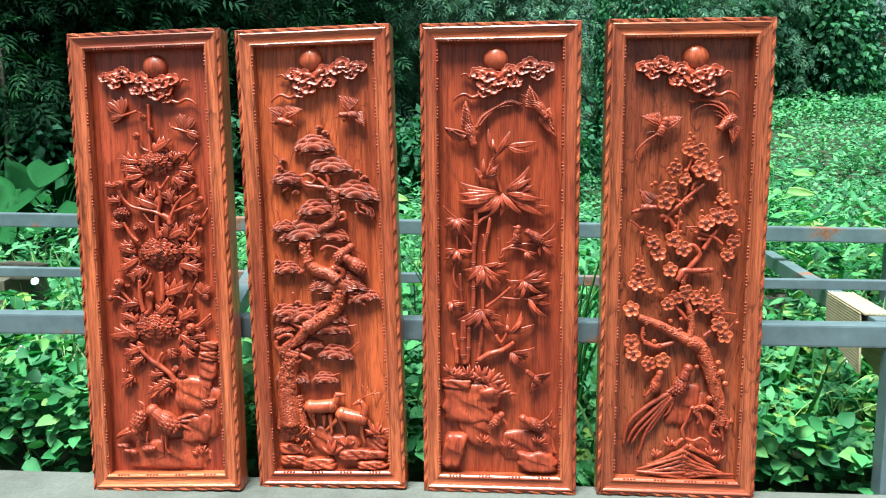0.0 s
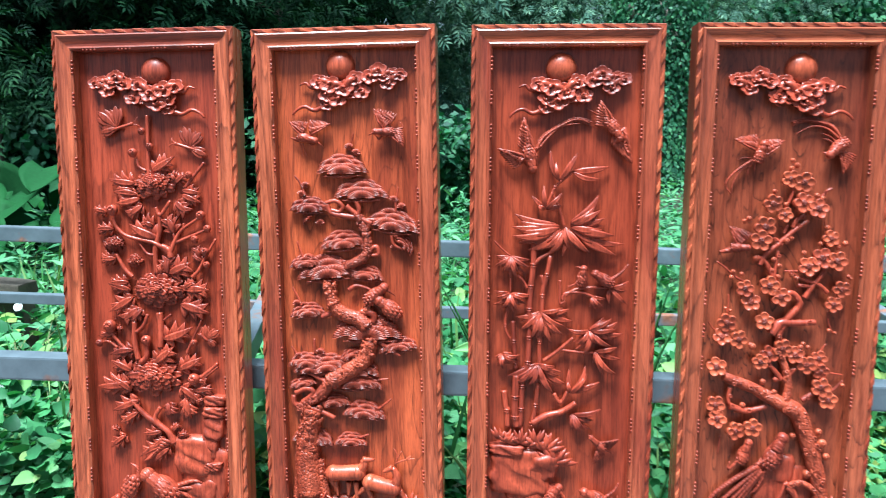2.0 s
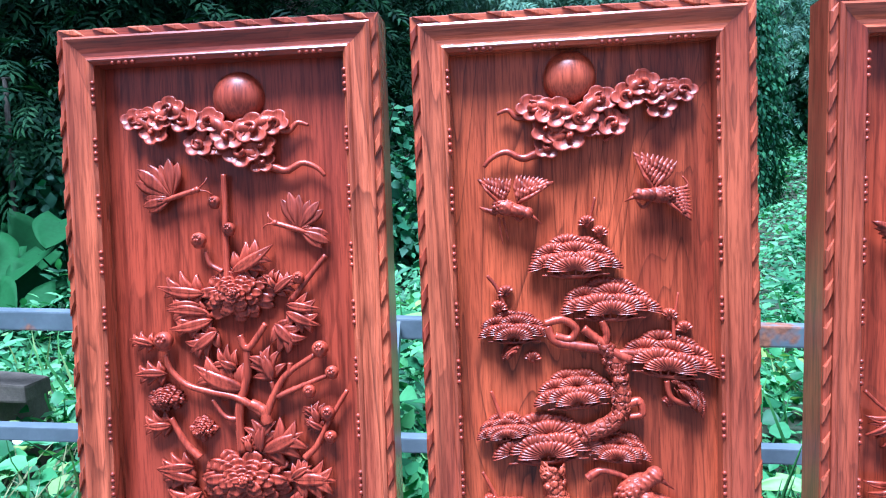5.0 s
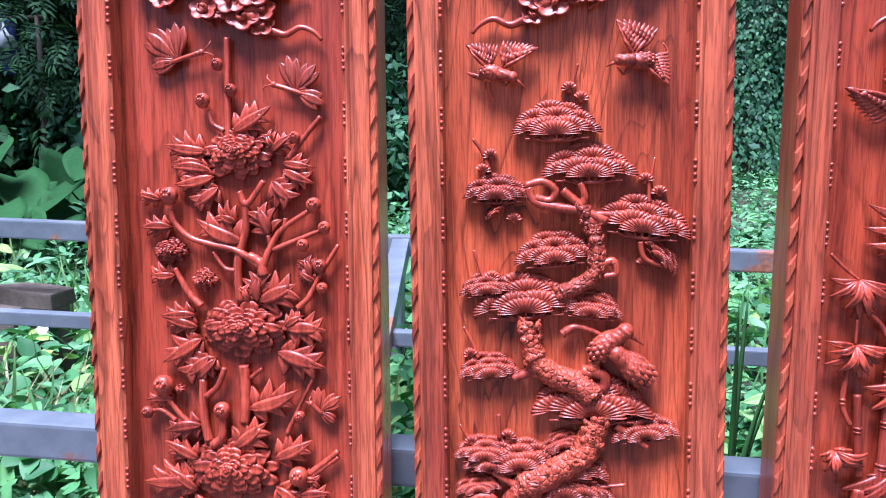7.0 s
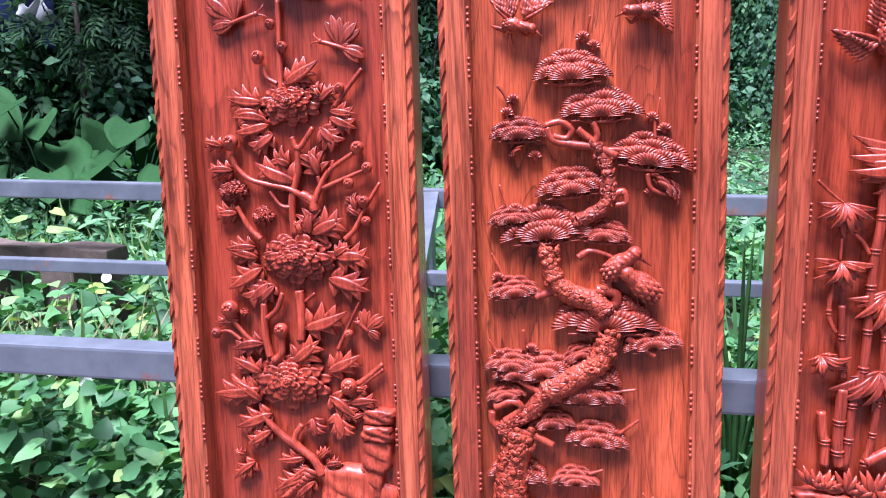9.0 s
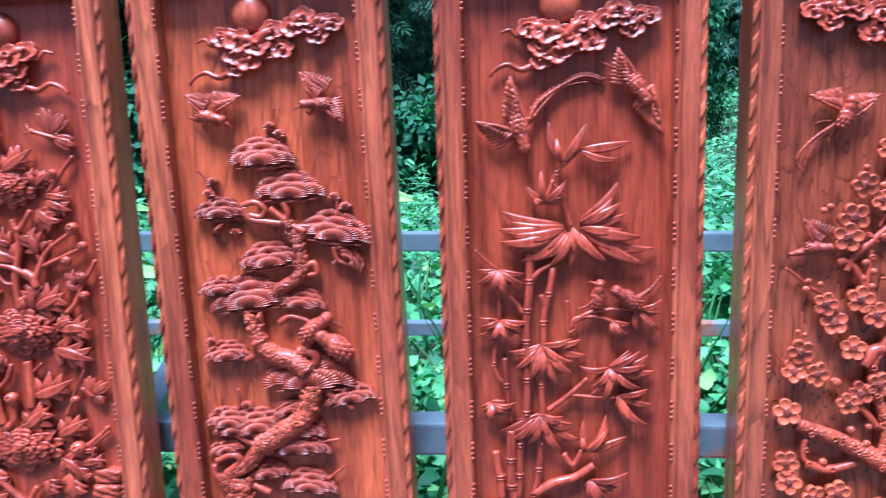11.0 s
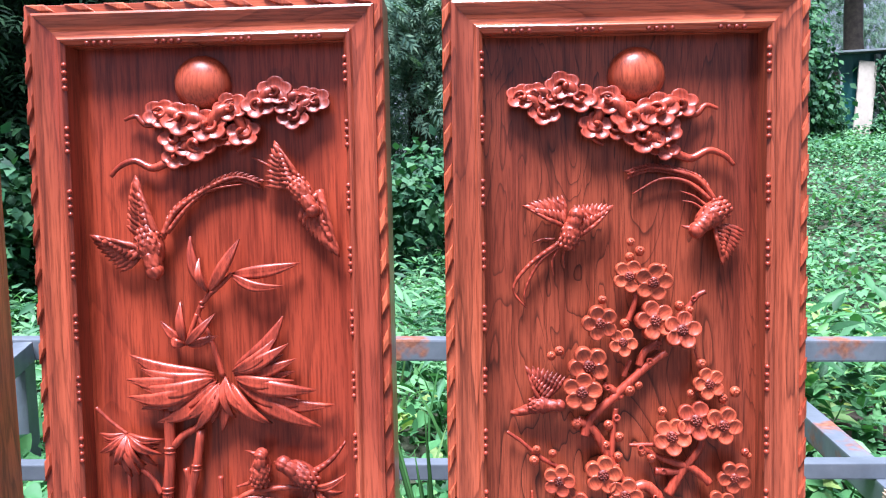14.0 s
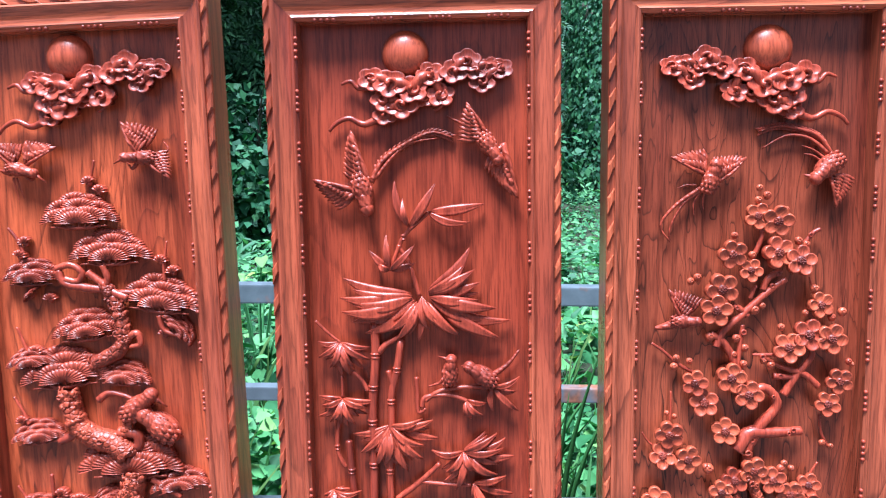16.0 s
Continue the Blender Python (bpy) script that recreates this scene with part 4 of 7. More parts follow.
def crags(root, rows):
    for pts, w, h, lift, strata, seed, skew in rows:
        bm = bmesh.new()
        crag(bm, pts[0], pts[1], w, h, lift, strata, seed, skew)
        part("carved_rock", bm, M_CRAG, root, "smooth stepped carved rock")
crags(C, (((-0.085, 0.244), 0.150, 0.118, 0.022, 2, 1.0, 0.0), ((-0.030, 0.262), 0.075, 0.070, 0.027, 1, 2.0, 0.3), ((-0.115, 0.300), 0.090, 0.030, 0.025, 1, 3.0, 0.0), ((-0.126, 0.111), 0.070, 0.104, 0.028, 1, 4.0, 0.25),
          ((-0.044, 0.168), 0.130, 0.110, 0.014, 2, 5.0, -0.3), ((0.070, 0.126), 0.160, 0.085, 0.012, 2, 6.0, -0.4), ((0.104, 0.083), 0.110, 0.062, 0.026, 1, 7.0, -0.2)))
tufts(C, "grass_tuft", "carved tuft of grass", (((-0.0274, 0.3015), 9, 0.05), ((-0.0066, 0.2725), 8, 0.05), ((-0.0431, 0.1341), 6, 0.026), ((0.0224, 0.1222), 6, 0.026), ((0.1031, 0.1377), 6, 0.028), ((-0.116, 0.3187), 8, 0.032), ((-0.0847, 0.3166), 8, 0.036), ((-0.0482, 0.3145), 8, 0.040), ((-0.1317, 0.3238), 7, 0.034), ((-0.069, 0.3115), 7, 0.03), ((0.1416, 0.179), 4, 0.02)), 0.022, -10, 150, 0.12)

# ---- carving: plum panel ----
D = PANELS[3]
sun_and_cloud(D, *(0.0192, 1.1651), True)
limb(D, "plum_trunk", "gnarled knotted plum trunk", (([(0.119, 0.1979), (0.112, 0.2495), (0.0949, 0.3109), (0.0675, 0.387) , (0.054, 0.412), (0.0284, 0.4271)], 0.017, 0.020, 0.014), ([(0.054, 0.412), (0.003, 0.4371), (-0.043, 0.4622), (-0.1093, 0.4871)], 0.017, 0.011, 0.014),
     ([(0.0282, 0.4324), (0.0321, 0.4637), (0.0256, 0.5051), (0.0091, 0.5462), (0.0051, 0.5874)], 0.010, 0.007, 0.014), ([(0.1029, 0.2337), (0.0729, 0.2484), (0.0436, 0.2424)], 0.008, 0.005, 0.018), ([(0.1133, 0.2185), (0.0947, 0.1919), (0.1152, 0.1718)], 0.008, 0.004, 0.016)), 0, 26)
limb(D, "plum_branch", "bent plum branch", (([(0.0027, 0.5873), (0.0212, 0.6235), (0.0448, 0.6544), (0.029, 0.6796), (0.0045, 0.6743)], 0.008, 0.006, 0.014), ([(-0.0123, 0.5871), (0.0067, 0.613), (0.0364, 0.6134), (0.0808, 0.6166)], 0.012, 0.006, 0.015), ([(0.0045, 0.6743), (-0.0167, 0.7147), (-0.0326, 0.745), (-0.0529, 0.76)], 0.006, 0.005, 0.014),
     ([(-0.0452, 0.741), (-0.0359, 0.7634), (-0.011, 0.7858), (0.0015, 0.7986), (0.0294, 0.824), (0.0512, 0.8399)], 0.0058, 0.0045, 0.014), ([(-0.0134, 0.7155), (-0.0106, 0.7475), (-0.0077, 0.7731)], 0.004, 0.003, 0.014), ([(0.0014, 0.8113), (0.0075, 0.8271), (0.0106, 0.8287)], 0.003, 0.002, 0.014),
     ([(0.02, 0.824), (0.0261, 0.8399), (0.0447, 0.8526)], 0.005, 0.004, 0.013), ([(0.0069, 0.8777), (0.013, 0.8935), (0.016, 0.9093)], 0.004, 0.003, 0.014), ([(0.0755, 0.8905), (0.0878, 0.9063), (0.097, 0.911)], 0.0035, 0.003, 0.013), ([(-0.1367, 0.7454), (-0.1208, 0.7343), (-0.0986, 0.7151), (-0.0764, 0.7024)], 0.002, 0.003, 0.012),
     ([(-0.0237, 0.8016), (-0.011, 0.7953), (-0.0015, 0.7858)], 0.0045, 0.0045, 0.014), ([(0.0541, 0.6697), (0.0725, 0.7003), (0.0911, 0.7258), (0.0903, 0.7459)], 0.006, 0.004, 0.013), ([(0.0224, 0.7252), (0.0525, 0.7103), (0.0824, 0.7004), (0.1027, 0.6829)], 0.003, 0.005, 0.014), ([(0.0382, 0.6975), (0.0727, 0.6953)], 0.005, 0.003, 0.014),
     ([(0.1069, 0.6398), (0.1104, 0.6144), (0.1212, 0.5915)], 0.002, 0.002, 0.012), ([(0.0215, 0.4791), (0.0357, 0.5001), (0.0453, 0.5106)], 0.006, 0.004, 0.014), ([(0.063, 0.4383), (0.092, 0.4597), (0.1112, 0.4756)], 0.006, 0.004, 0.014), ([(-0.0921, 0.4194), (-0.0564, 0.4096), (-0.0115, 0.4211)], 0.008, 0.006, 0.014),
     ([(-0.0934, 0.4613), (-0.095, 0.4298), (-0.0819, 0.4143)], 0.005, 0.004, 0.013), ([(0.0889, 0.5372), (0.1074, 0.5683)], 0.002, 0.0015, 0.012), ([(0.1101, 0.504), (0.1474, 0.4995)], 0.002, 0.0015, 0.012), ([(0.122, 0.4551), (0.1504, 0.4867)], 0.0025, 0.0015, 0.012), ([(-0.0201, 0.5251), (0.0006, 0.5047), (0.0163, 0.4842)], 0.005, 0.006, 0.014),
     ([(-0.1073, 0.6731), (-0.1064, 0.6424), (-0.1106, 0.6167)], 0.0012, 0.002, 0.010), ([(-0.1481, 0.611), (-0.1376, 0.5957), (-0.1223, 0.5856)], 0.0012, 0.002, 0.010), ([(-0.1079, 0.347), (-0.1116, 0.3055)], 0.002, 0.0015, 0.010), ([(0.0855, 0.8432), (0.0904, 0.8274), (0.0985, 0.8084)], 0.0012, 0.002, 0.010), ([(0.0085, 0.7284), (0.0211, 0.7285), (0.0526, 0.7286)], 0.002, 0.003, 0.012)), 0, 5)
many(D, "plum_blossom", [(-0.0275, 0.8761), (-0.0006, 0.8531, 17), (0.0357, 0.8794, 23), (0.0671, 0.8675, 22), (-0.0405, 0.8254, 24), (-0.0488, 0.7952, 23), (0.1002, 0.803, 19), (0.0842, 0.76, 23), (0.115, 0.7544, 22), (0.0562, 0.7408, 22) , (0.0072, 0.9304, 19), (0.0344, 0.9233, 22) ,
     (-0.0764, 0.6888, 19), (-0.062, 0.6593, 21), (-0.0245, 0.6959, 22), (0.0006, 0.6717, 21), (0.1283, 0.6923, 19), (0.1135, 0.6587, 18), (-0.1105, 0.6105, 21), (-0.1196, 0.5789, 20), (-0.0833, 0.5732, 21), (-0.0307, 0.6167, 20), (0.0127, 0.5566, 21), (-0.0142, 0.5422, 20), (-0.0336, 0.5248, 18), (0.0416, 0.5416, 20), (0.0673, 0.5203, 21), (0.0924, 0.5357, 18), (0.0976, 0.5064, 18), (0.1, 0.4712, 22), (0.1161, 0.443, 21), (-0.1277, 0.5102, 22), (-0.1251, 0.4223, 21), (-0.1207, 0.3908, 21) , (-0.0777, 0.3631, 21), (-0.0421, 0.3732, 21)], 0.021, 0.021, M_CARVE_LIGHT)
buds(D, "plum_bud", "round plum bud", ((0.0097, 0.9706, 0.005), (0.0084, 0.9534, 0.0055), (0.0203, 0.96, 0.006), (0.047, 0.9391, 0.0055), (-0.0239, 0.9031, 0.005), (-0.023, 0.9029, 0.005), (0.0023, 0.8746, 0.006), (0.0661, 0.8952, 0.006), (0.078, 0.8899, 0.005), (-0.0742, 0.8427, 0.006), (-0.0836, 0.837, 0.0055), (0.092, 0.8258, 0.0065), (0.08, 0.7909, 0.005), (0.1171, 0.7847, 0.006), (0.1317, 0.7927, 0.0065), (0.0464, 0.7701, 0.0055), (0.0187, 0.8012, 0.005), (0.0078, 0.7954, 0.007), (-0.0169, 0.7539, 0.006), (-0.0042, 0.7396, 0.006), (-0.0205, 0.7293, 0.006), (-0.0055, 0.7156, 0.006), (0.0228, 0.7205, 0.005), (0.0339, 0.7142, 0.006), (0.1438, 0.7201, 0.005), (-0.1018, 0.7247, 0.005), (-0.0829, 0.72, 0.005), (-0.1049, 0.7119, 0.006),
          (-0.0542, 0.756, 0.007), (-0.0512, 0.5582, 0.008), (-0.0548, 0.5607, 0.006), (0.0024, 0.4553, 0.006), (-0.0644, 0.4226, 0.007), (0.0364, 0.4142, 0.009), (-0.0235, 0.4783, 0.007), (0.0038, 0.484, 0.006), (0.058, 0.5676, 0.005), (0.0682, 0.56, 0.005), (0.0533, 0.5598, 0.006), (-0.1139, 0.6423, 0.004), (-0.1027, 0.6373, 0.004), (0.1478, 0.7162, 0.004), (0.1111, 0.5991, 0.005), (0.1236, 0.5941, 0.004), (0.1484, 0.4763, 0.005), (0.1048, 0.3674, 0.008), (0.1131, 0.3421, 0.01), (0.1241, 0.3116, 0.008), (0.0867, 0.2694, 0.01), (0.1064, 0.2674, 0.008), (0.1124, 0.2392, 0.009), (0.0492, 0.3559, 0.007)), M_CARVE_LIGHT)
for bm in (bird_form((-0.0603, 0.9819), (-0.0547, 1.0034), (-0.0453, 1.0019), 0.017, (((-0.0674, 0.9905), (-0.116, 1.0147), 0.016, -1), ((-0.0474, 0.9805), (-0.0107, 1.0134), 0.016, 1)), [([(-0.073, 0.9704), (-0.1071, 0.946), (-0.1276, 0.9172), (-0.1126, 0.8936)], 0.0042), ([(-0.0701, 0.969), (-0.0957, 0.9489), (-0.1127, 0.9173), (-0.114, 0.8971)], 0.0036), ([(-0.073, 0.9662), (-0.0814, 0.9489), (-0.0799, 0.9317)], 0.0024), ([(-0.0787, 0.9747), (-0.093, 0.9747), (-0.1044, 0.9704)], 0.0024), ([(-0.0673, 0.9662), (-0.0686, 0.9518), (-0.0671, 0.9403)], 0.0022)]),
           bird_form((0.1031, 1.0007), (0.084, 0.9835), (0.0663, 0.9887), 0.019, (((0.1061, 0.9893), (0.1159, 0.9421), 0.018, 1),), [([(0.1085, 1.0149), (0.0911, 1.0405), (0.0655, 1.0518), (0.0342, 1.0569), (0.0074, 1.0495)], 0.0046), ([(0.1028, 1.0178), (0.077, 1.0391), (0.0457, 1.0433), (0.0133, 1.0262)], 0.004), ([(0.0972, 1.0121), (0.0829, 1.0234), (0.0686, 1.0291)], 0.0025), ([(0.0945, 1.0064), (0.083, 1.0149), (0.0716, 1.0177)], 0.0025)]),
           bird_form((-0.0958, 0.7791), (-0.0754, 0.7792), (-0.0681, 0.7792), 0.014, (((-0.0959, 0.7823), (-0.1144, 0.8252), 0.020, -1),), [([(-0.1021, 0.7759), (-0.121, 0.7694), (-0.132, 0.7678)], 0.010)]),
           bird_form((0.0069, 0.306), (0.0249, 0.3527), (0.0054, 0.3497), 0.025, (((0.0312, 0.3144), (-0.0318, 0.2843), 0.012, 1),), [([(-0.0218, 0.282), (-0.075, 0.2442), (-0.1234, 0.1957), (-0.1365, 0.1268)], 0.005), ([(-0.0192, 0.2769), (-0.0646, 0.2288), (-0.108, 0.1804), (-0.1268, 0.1377)], 0.0045), ([(-0.0167, 0.2769), (-0.0545, 0.2239), (-0.0929, 0.1756), (-0.1143, 0.1381)], 0.0045), ([(-0.0141, 0.2718), (-0.0494, 0.2188), (-0.0777, 0.1709), (-0.098, 0.0964)], 0.0045), ([(-0.0116, 0.2719), (-0.0397, 0.2243), (-0.0631, 0.1818), (-0.0896, 0.1495)], 0.004), ([(-0.0067, 0.272), (-0.0301, 0.235), (-0.0487, 0.198)], 0.004), ([(-0.0065, 0.2669), (-0.0201, 0.2301), (-0.0344, 0.2141)], 0.0035)]),
           bird_form((-0.0572, 0.3069), (-0.0483, 0.3381), (-0.0495, 0.3422), 0.018, (), [([(-0.0666, 0.2911), (-0.0858, 0.2699), (-0.0838, 0.2881)], 0.006)])):
    part("carved_bird", bm, M_PLUME, D, "plain carved long-tailed bird shape")
crags(D, (((0.0189, 0.2468), 0.085, 0.12, 0.012, 2, 11.0, 0.1), ((0.0853, 0.1812), 0.10, 0.20, 0.008, 2, 12.0, 0.0)))
for k in range(13):
    top = (0.0275 + random.uniform(-0.008, 0.008), 0.1428 - 0.0078 * k)
    for s in (-1, 1):
        bm = bmesh.new()
        reach = (0.085 + 0.0075 * k) * random.uniform(0.72, 1.05)
        low = max(top[1] - 0.052 * random.uniform(0.7, 1.1), BAND + 0.005 + 0.0008 * k)
        stem(bm, [(top[0], top[1], 0.022 - 0.001 * k), (top[0] + s * reach * 0.4, (top[1] * 0.55 + low * 0.45) + random.uniform(-0.004, 0.006), 0.017), (top[0] + s * min(reach, 0.125), low, 0.009)], 0.0070, 0.0030, n=14, sides=6, rough=0.14)
        part("carved_ridge", bm, M_CRAG, D, "ridge of the carved root mound")
tufts(D, "carved_leaf_tuft", "small carved leaf tuft", (((0.0931, 0.1083), 5, 0.03), ((-0.0506, 0.1007), 6, 0.025), ((0.1386, 0.1985), 4, 0.02), ((-0.0117, 0.131), 4, 0.03), ((0.1135, 0.0932), 4, 0.03)), 0.016, 30, 150, 0.16)
for pts in ([(-0.002, 0.1366), (0.0171, 0.1582), (0.0469, 0.1539), (0.0663, 0.1624), (0.0865, 0.15)], [(0.022, 0.1583), (0.0162, 0.1843), (0.0253, 0.2054), (0.0385, 0.2474)], [(0.0385, 0.2474), (0.059, 0.2272), (0.07, 0.1964)], [(0.0438, 0.2372), (0.0593, 0.2169), (0.055, 0.2011)], [(0.0945, 0.1971), (0.0904, 0.1762), (0.1056, 0.1662)], [(0.1139, 0.2029), (0.1199, 0.1771), (0.1232, 0.1564)]):
    bm = bmesh.new()
    stem(bm, pts, 0.006, 0.003, 0.020)
    part("carved_root", bm, M_CARVE, D, "twisting carved root")

# ---- carving: peony panel ----
A = PANELS[0]

sun_and_cloud(A, 0.0179, 1.1653, True)
limb(A, "peony_stem", "branching peony stem", (([(-0.0038, 1.0663), (-0.004, 1.0278), (-0.0047, 0.9921), (-0.005, 0.9261)], 0.0038, 0.0045, 0.010), ([(-0.0109, 0.9398), (-0.0265, 0.9493), (-0.0322, 0.966)], 0.0038, 0.003, 0.011), ([(0.0793, 0.9002), (0.1003, 0.9266), (0.1253, 0.9561)], 0.004, 0.0034, 0.011),
     ([(0.0158, 0.8428), (0.0159, 0.8031), (0.003, 0.757), (0.0042, 0.7012)], 0.0055, 0.0060, 0.010), ([(0.0082, 0.855), (0.0188, 0.8381), (0.0437, 0.8696)], 0.005, 0.004, 0.012), ([(0.0349, 0.7508), (0.0004, 0.774), (-0.0574, 0.7882), (-0.0843, 0.8101), (-0.0915, 0.8318)], 0.0052, 0.0032, 0.013), ([(0.036, 0.7385), (0.05, 0.7753), (0.0683, 0.8027), (0.1068, 0.828)], 0.0055, 0.0033, 0.013),
     ([(0.0547, 0.7738), (0.0836, 0.7858), (0.1216, 0.8007)], 0.0042, 0.0028, 0.013), ([(0.0408, 0.7385), (0.0351, 0.7569), (0.0194, 0.7662)], 0.0075, 0.006, 0.013), ([(-0.0007, 0.7446), (-0.0167, 0.7493), (-0.032, 0.771)], 0.0038, 0.0022, 0.012), ([(-0.0514, 0.6946), (-0.0704, 0.7134), (-0.0886, 0.7478)], 0.0055, 0.0036, 0.012), ([(0.087, 0.6924), (0.1033, 0.7079), (0.1198, 0.7385), (0.1465, 0.7809)], 0.0045, 0.0028, 0.012),
     ([(0.0516, 0.7753), (0.0475, 0.7937)], 0.003, 0.003, 0.012), ([(0.0715, 0.8026), (0.0736, 0.8178)], 0.004, 0.003, 0.013), ([(0.0067, 0.6096), (0.0087, 0.5703), (0.0054, 0.5274)], 0.0072, 0.0072, 0.010), ([(-0.0535, 0.5888), (-0.054, 0.5357), (-0.0486, 0.4992)], 0.006, 0.0065, 0.010), ([(-0.042, 0.4927), (-0.0277, 0.5065), (-0.0256, 0.5431)], 0.007, 0.005, 0.012),
     ([(-0.0685, 0.5186), (-0.0901, 0.5381), (-0.1082, 0.5627)], 0.004, 0.0033, 0.012), ([(-0.0958, 0.5279), (-0.1161, 0.5425), (-0.1354, 0.5403)], 0.0035, 0.0025, 0.012), ([(0.0672, 0.5127), (0.0832, 0.5459), (0.106, 0.592)], 0.0034, 0.0022, 0.011), ([(0.0988, 0.4561), (0.1191, 0.4716), (0.14, 0.4894)], 0.0045, 0.004, 0.011), ([(-0.0494, 0.5641), (-0.0317, 0.5793), (-0.0205, 0.6059)], 0.0045, 0.004, 0.012), ([(0.0162, 0.5918), (0.0334, 0.6052)], 0.003, 0.003, 0.011),
     ([(-0.068, 0.4025), (-0.0354, 0.3654), (0.0146, 0.3282), (0.0304, 0.2997)], 0.005, 0.008, 0.012), ([(0.0005, 0.3848), (-0.0127, 0.3567), (0.0146, 0.3282)], 0.005, 0.006, 0.012), ([(0.0837, 0.4345), (0.1077, 0.4565), (0.1403, 0.4812)], 0.004, 0.0035, 0.011)))
for p, q, w in (((0.0018, 0.938), (0.0557, 0.9718), 0.019), ((-0.0361, 0.9117), (-0.0989, 0.9223), 0.015), ((-0.0431, 0.8967), (-0.087, 0.896), 0.013), ((0.0594, 0.9156), (0.0506, 0.9338), 0.012), ((0.0561, 0.9097), (0.0866, 0.9329), 0.012), ((0.0713, 0.8944), (0.1147, 0.8876), 0.014),
                ((-0.0278, 0.8769), (-0.0851, 0.8656), 0.017), ((-0.022, 0.8616), (-0.0587, 0.8339), 0.018), ((-0.0339, 0.8861), (-0.0889, 0.8902), 0.016), ((0.0548, 0.8694), (0.0837, 0.8404), 0.020), ((0.071, 0.8842), (0.1141, 0.8655), 0.016), ((0.0105, 0.7847), (-0.0545, 0.8175), 0.024), ((0.0018, 0.8124), (-0.0203, 0.8233), 0.018), ((0.0491, 0.7952), (0.0346, 0.834), 0.020), ((-0.0926, 0.807), (-0.1363, 0.8058), 0.014),
                ((-0.1073, 0.8459), (-0.14, 0.8535), 0.011), ((-0.0891, 0.7384), (-0.1262, 0.7384), 0.015), ((0.1073, 0.7385), (0.0986, 0.7629), 0.013), ((0.1133, 0.7294), (0.0902, 0.7446), 0.010), ((0.0331, 0.7014), (0.0865, 0.7262), 0.024), ((0.0299, 0.7014), (0.0345, 0.74), 0.020), ((0.0171, 0.7013), (0.0114, 0.723), 0.012), ((-0.0618, 0.682), (-0.1116, 0.68), 0.016),
                ((-0.059, 0.6643), (-0.1098, 0.6786), 0.015), ((-0.0528, 0.648), (-0.1111, 0.6126), 0.019), ((-0.0436, 0.6219), (-0.0791, 0.5933), 0.022), ((-0.0335, 0.6188), (-0.0621, 0.5886), 0.014), ((0.0576, 0.63), (0.1245, 0.6084), 0.025), ((0.0719, 0.6624), (0.1259, 0.6614), 0.022), ((0.0687, 0.6656), (0.0955, 0.6819), 0.014), ((0.0129, 0.5474), (0.0851, 0.5759), 0.021), ((-0.058, 0.5223), (-0.114, 0.5106), 0.017),
                ((-0.0635, 0.4719), (-0.1129, 0.4972), 0.017), ((-0.0681, 0.4447), (-0.1474, 0.4366), 0.019), ((-0.0078, 0.4905), (0.0375, 0.5283), 0.022), ((0.0492, 0.4758), (0.1028, 0.5039), 0.020), ((-0.0978, 0.5613), (-0.1399, 0.557), 0.008), ((0.0885, 0.4474), (0.1135, 0.4467), 0.012), ((-0.0936, 0.578), (-0.0836, 0.5699), 0.006),
                ((-0.0719, 0.4364), (-0.1445, 0.4373), 0.015), ((-0.0667, 0.4251), (-0.114, 0.4595), 0.015), ((-0.0506, 0.4023), (-0.1131, 0.3775), 0.017), ((-0.0523, 0.3741), (-0.0975, 0.3461), 0.014), ((0.0184, 0.3959), (0.0282, 0.3648), 0.014), ((0.0592, 0.4067), (0.0739, 0.3587), 0.019), ((0.0493, 0.4349), (0.0988, 0.395), 0.016), ((0.0031, 0.3283), (-0.0436, 0.323), 0.010), ((0.0262, 0.3281), (0.0446, 0.3477), 0.009), ((0.0371, 0.3167), (0.0662, 0.3221), 0.010),
                ((0.0831, 0.4232), (0.1291, 0.4283), 0.016), ((0.1051, 0.4062), (0.0845, 0.3952), 0.009), ((0.0079, 0.3112), (-0.0284, 0.2831), 0.010), ((0.0131, 0.2999), (-0.0526, 0.2662), 0.012), ((0.0182, 0.2885), (-0.0184, 0.2546), 0.010), ((-0.0846, 0.3176), (-0.1215, 0.2865), 0.010), ((-0.1014, 0.3291), (-0.1184, 0.3378), 0.007), ((0.1005, 0.0944), (0.0901, 0.1173), 0.012)):
    bm = bmesh.new()
    lobed_leaf(bm, p, q, w)
    part("peony_leaf", bm, M_CARVE, A, "lobed carved leaf")
for p, r, s in (((0.0054, 0.9078), 0.047, 0.72), ((0.0086, 0.6618), 0.060, 0.66), ((-0.0159, 0.4568), 0.062, 0.70), ((-0.0964, 0.7728), 0.024, 0.72), ((-0.0483, 0.7322), 0.016, 1.0)):
    bm = bmesh.new()
    bloom(bm, *p, r, s)
    part("peony_flower", bm, M_CARVE, A, "full many-petalled carved flower")
buds(A, "peony_bud", "round peony bud", ((-0.0163, 1.0306, 0.0085), (0.0014, 0.9949, 0.0090), (-0.039, 0.9818, 0.0105), (0.0896, 0.9292, 0.0080), (-0.0923, 0.8509, 0.0130), (0.1139, 0.8361, 0.0110), (0.1279, 0.8052, 0.0090), (0.0976, 0.7812, 0.0090), (0.1208, 0.7522, 0.0100), (0.1231, 0.7214, 0.0085), (-0.1108, 0.5803, 0.0150), (-0.1365, 0.5403, 0.0090), (-0.0255, 0.5458, 0.0120), (0.087, 0.5395, 0.0080), (0.0837, 0.4532, 0.0140)), M_CARVE)
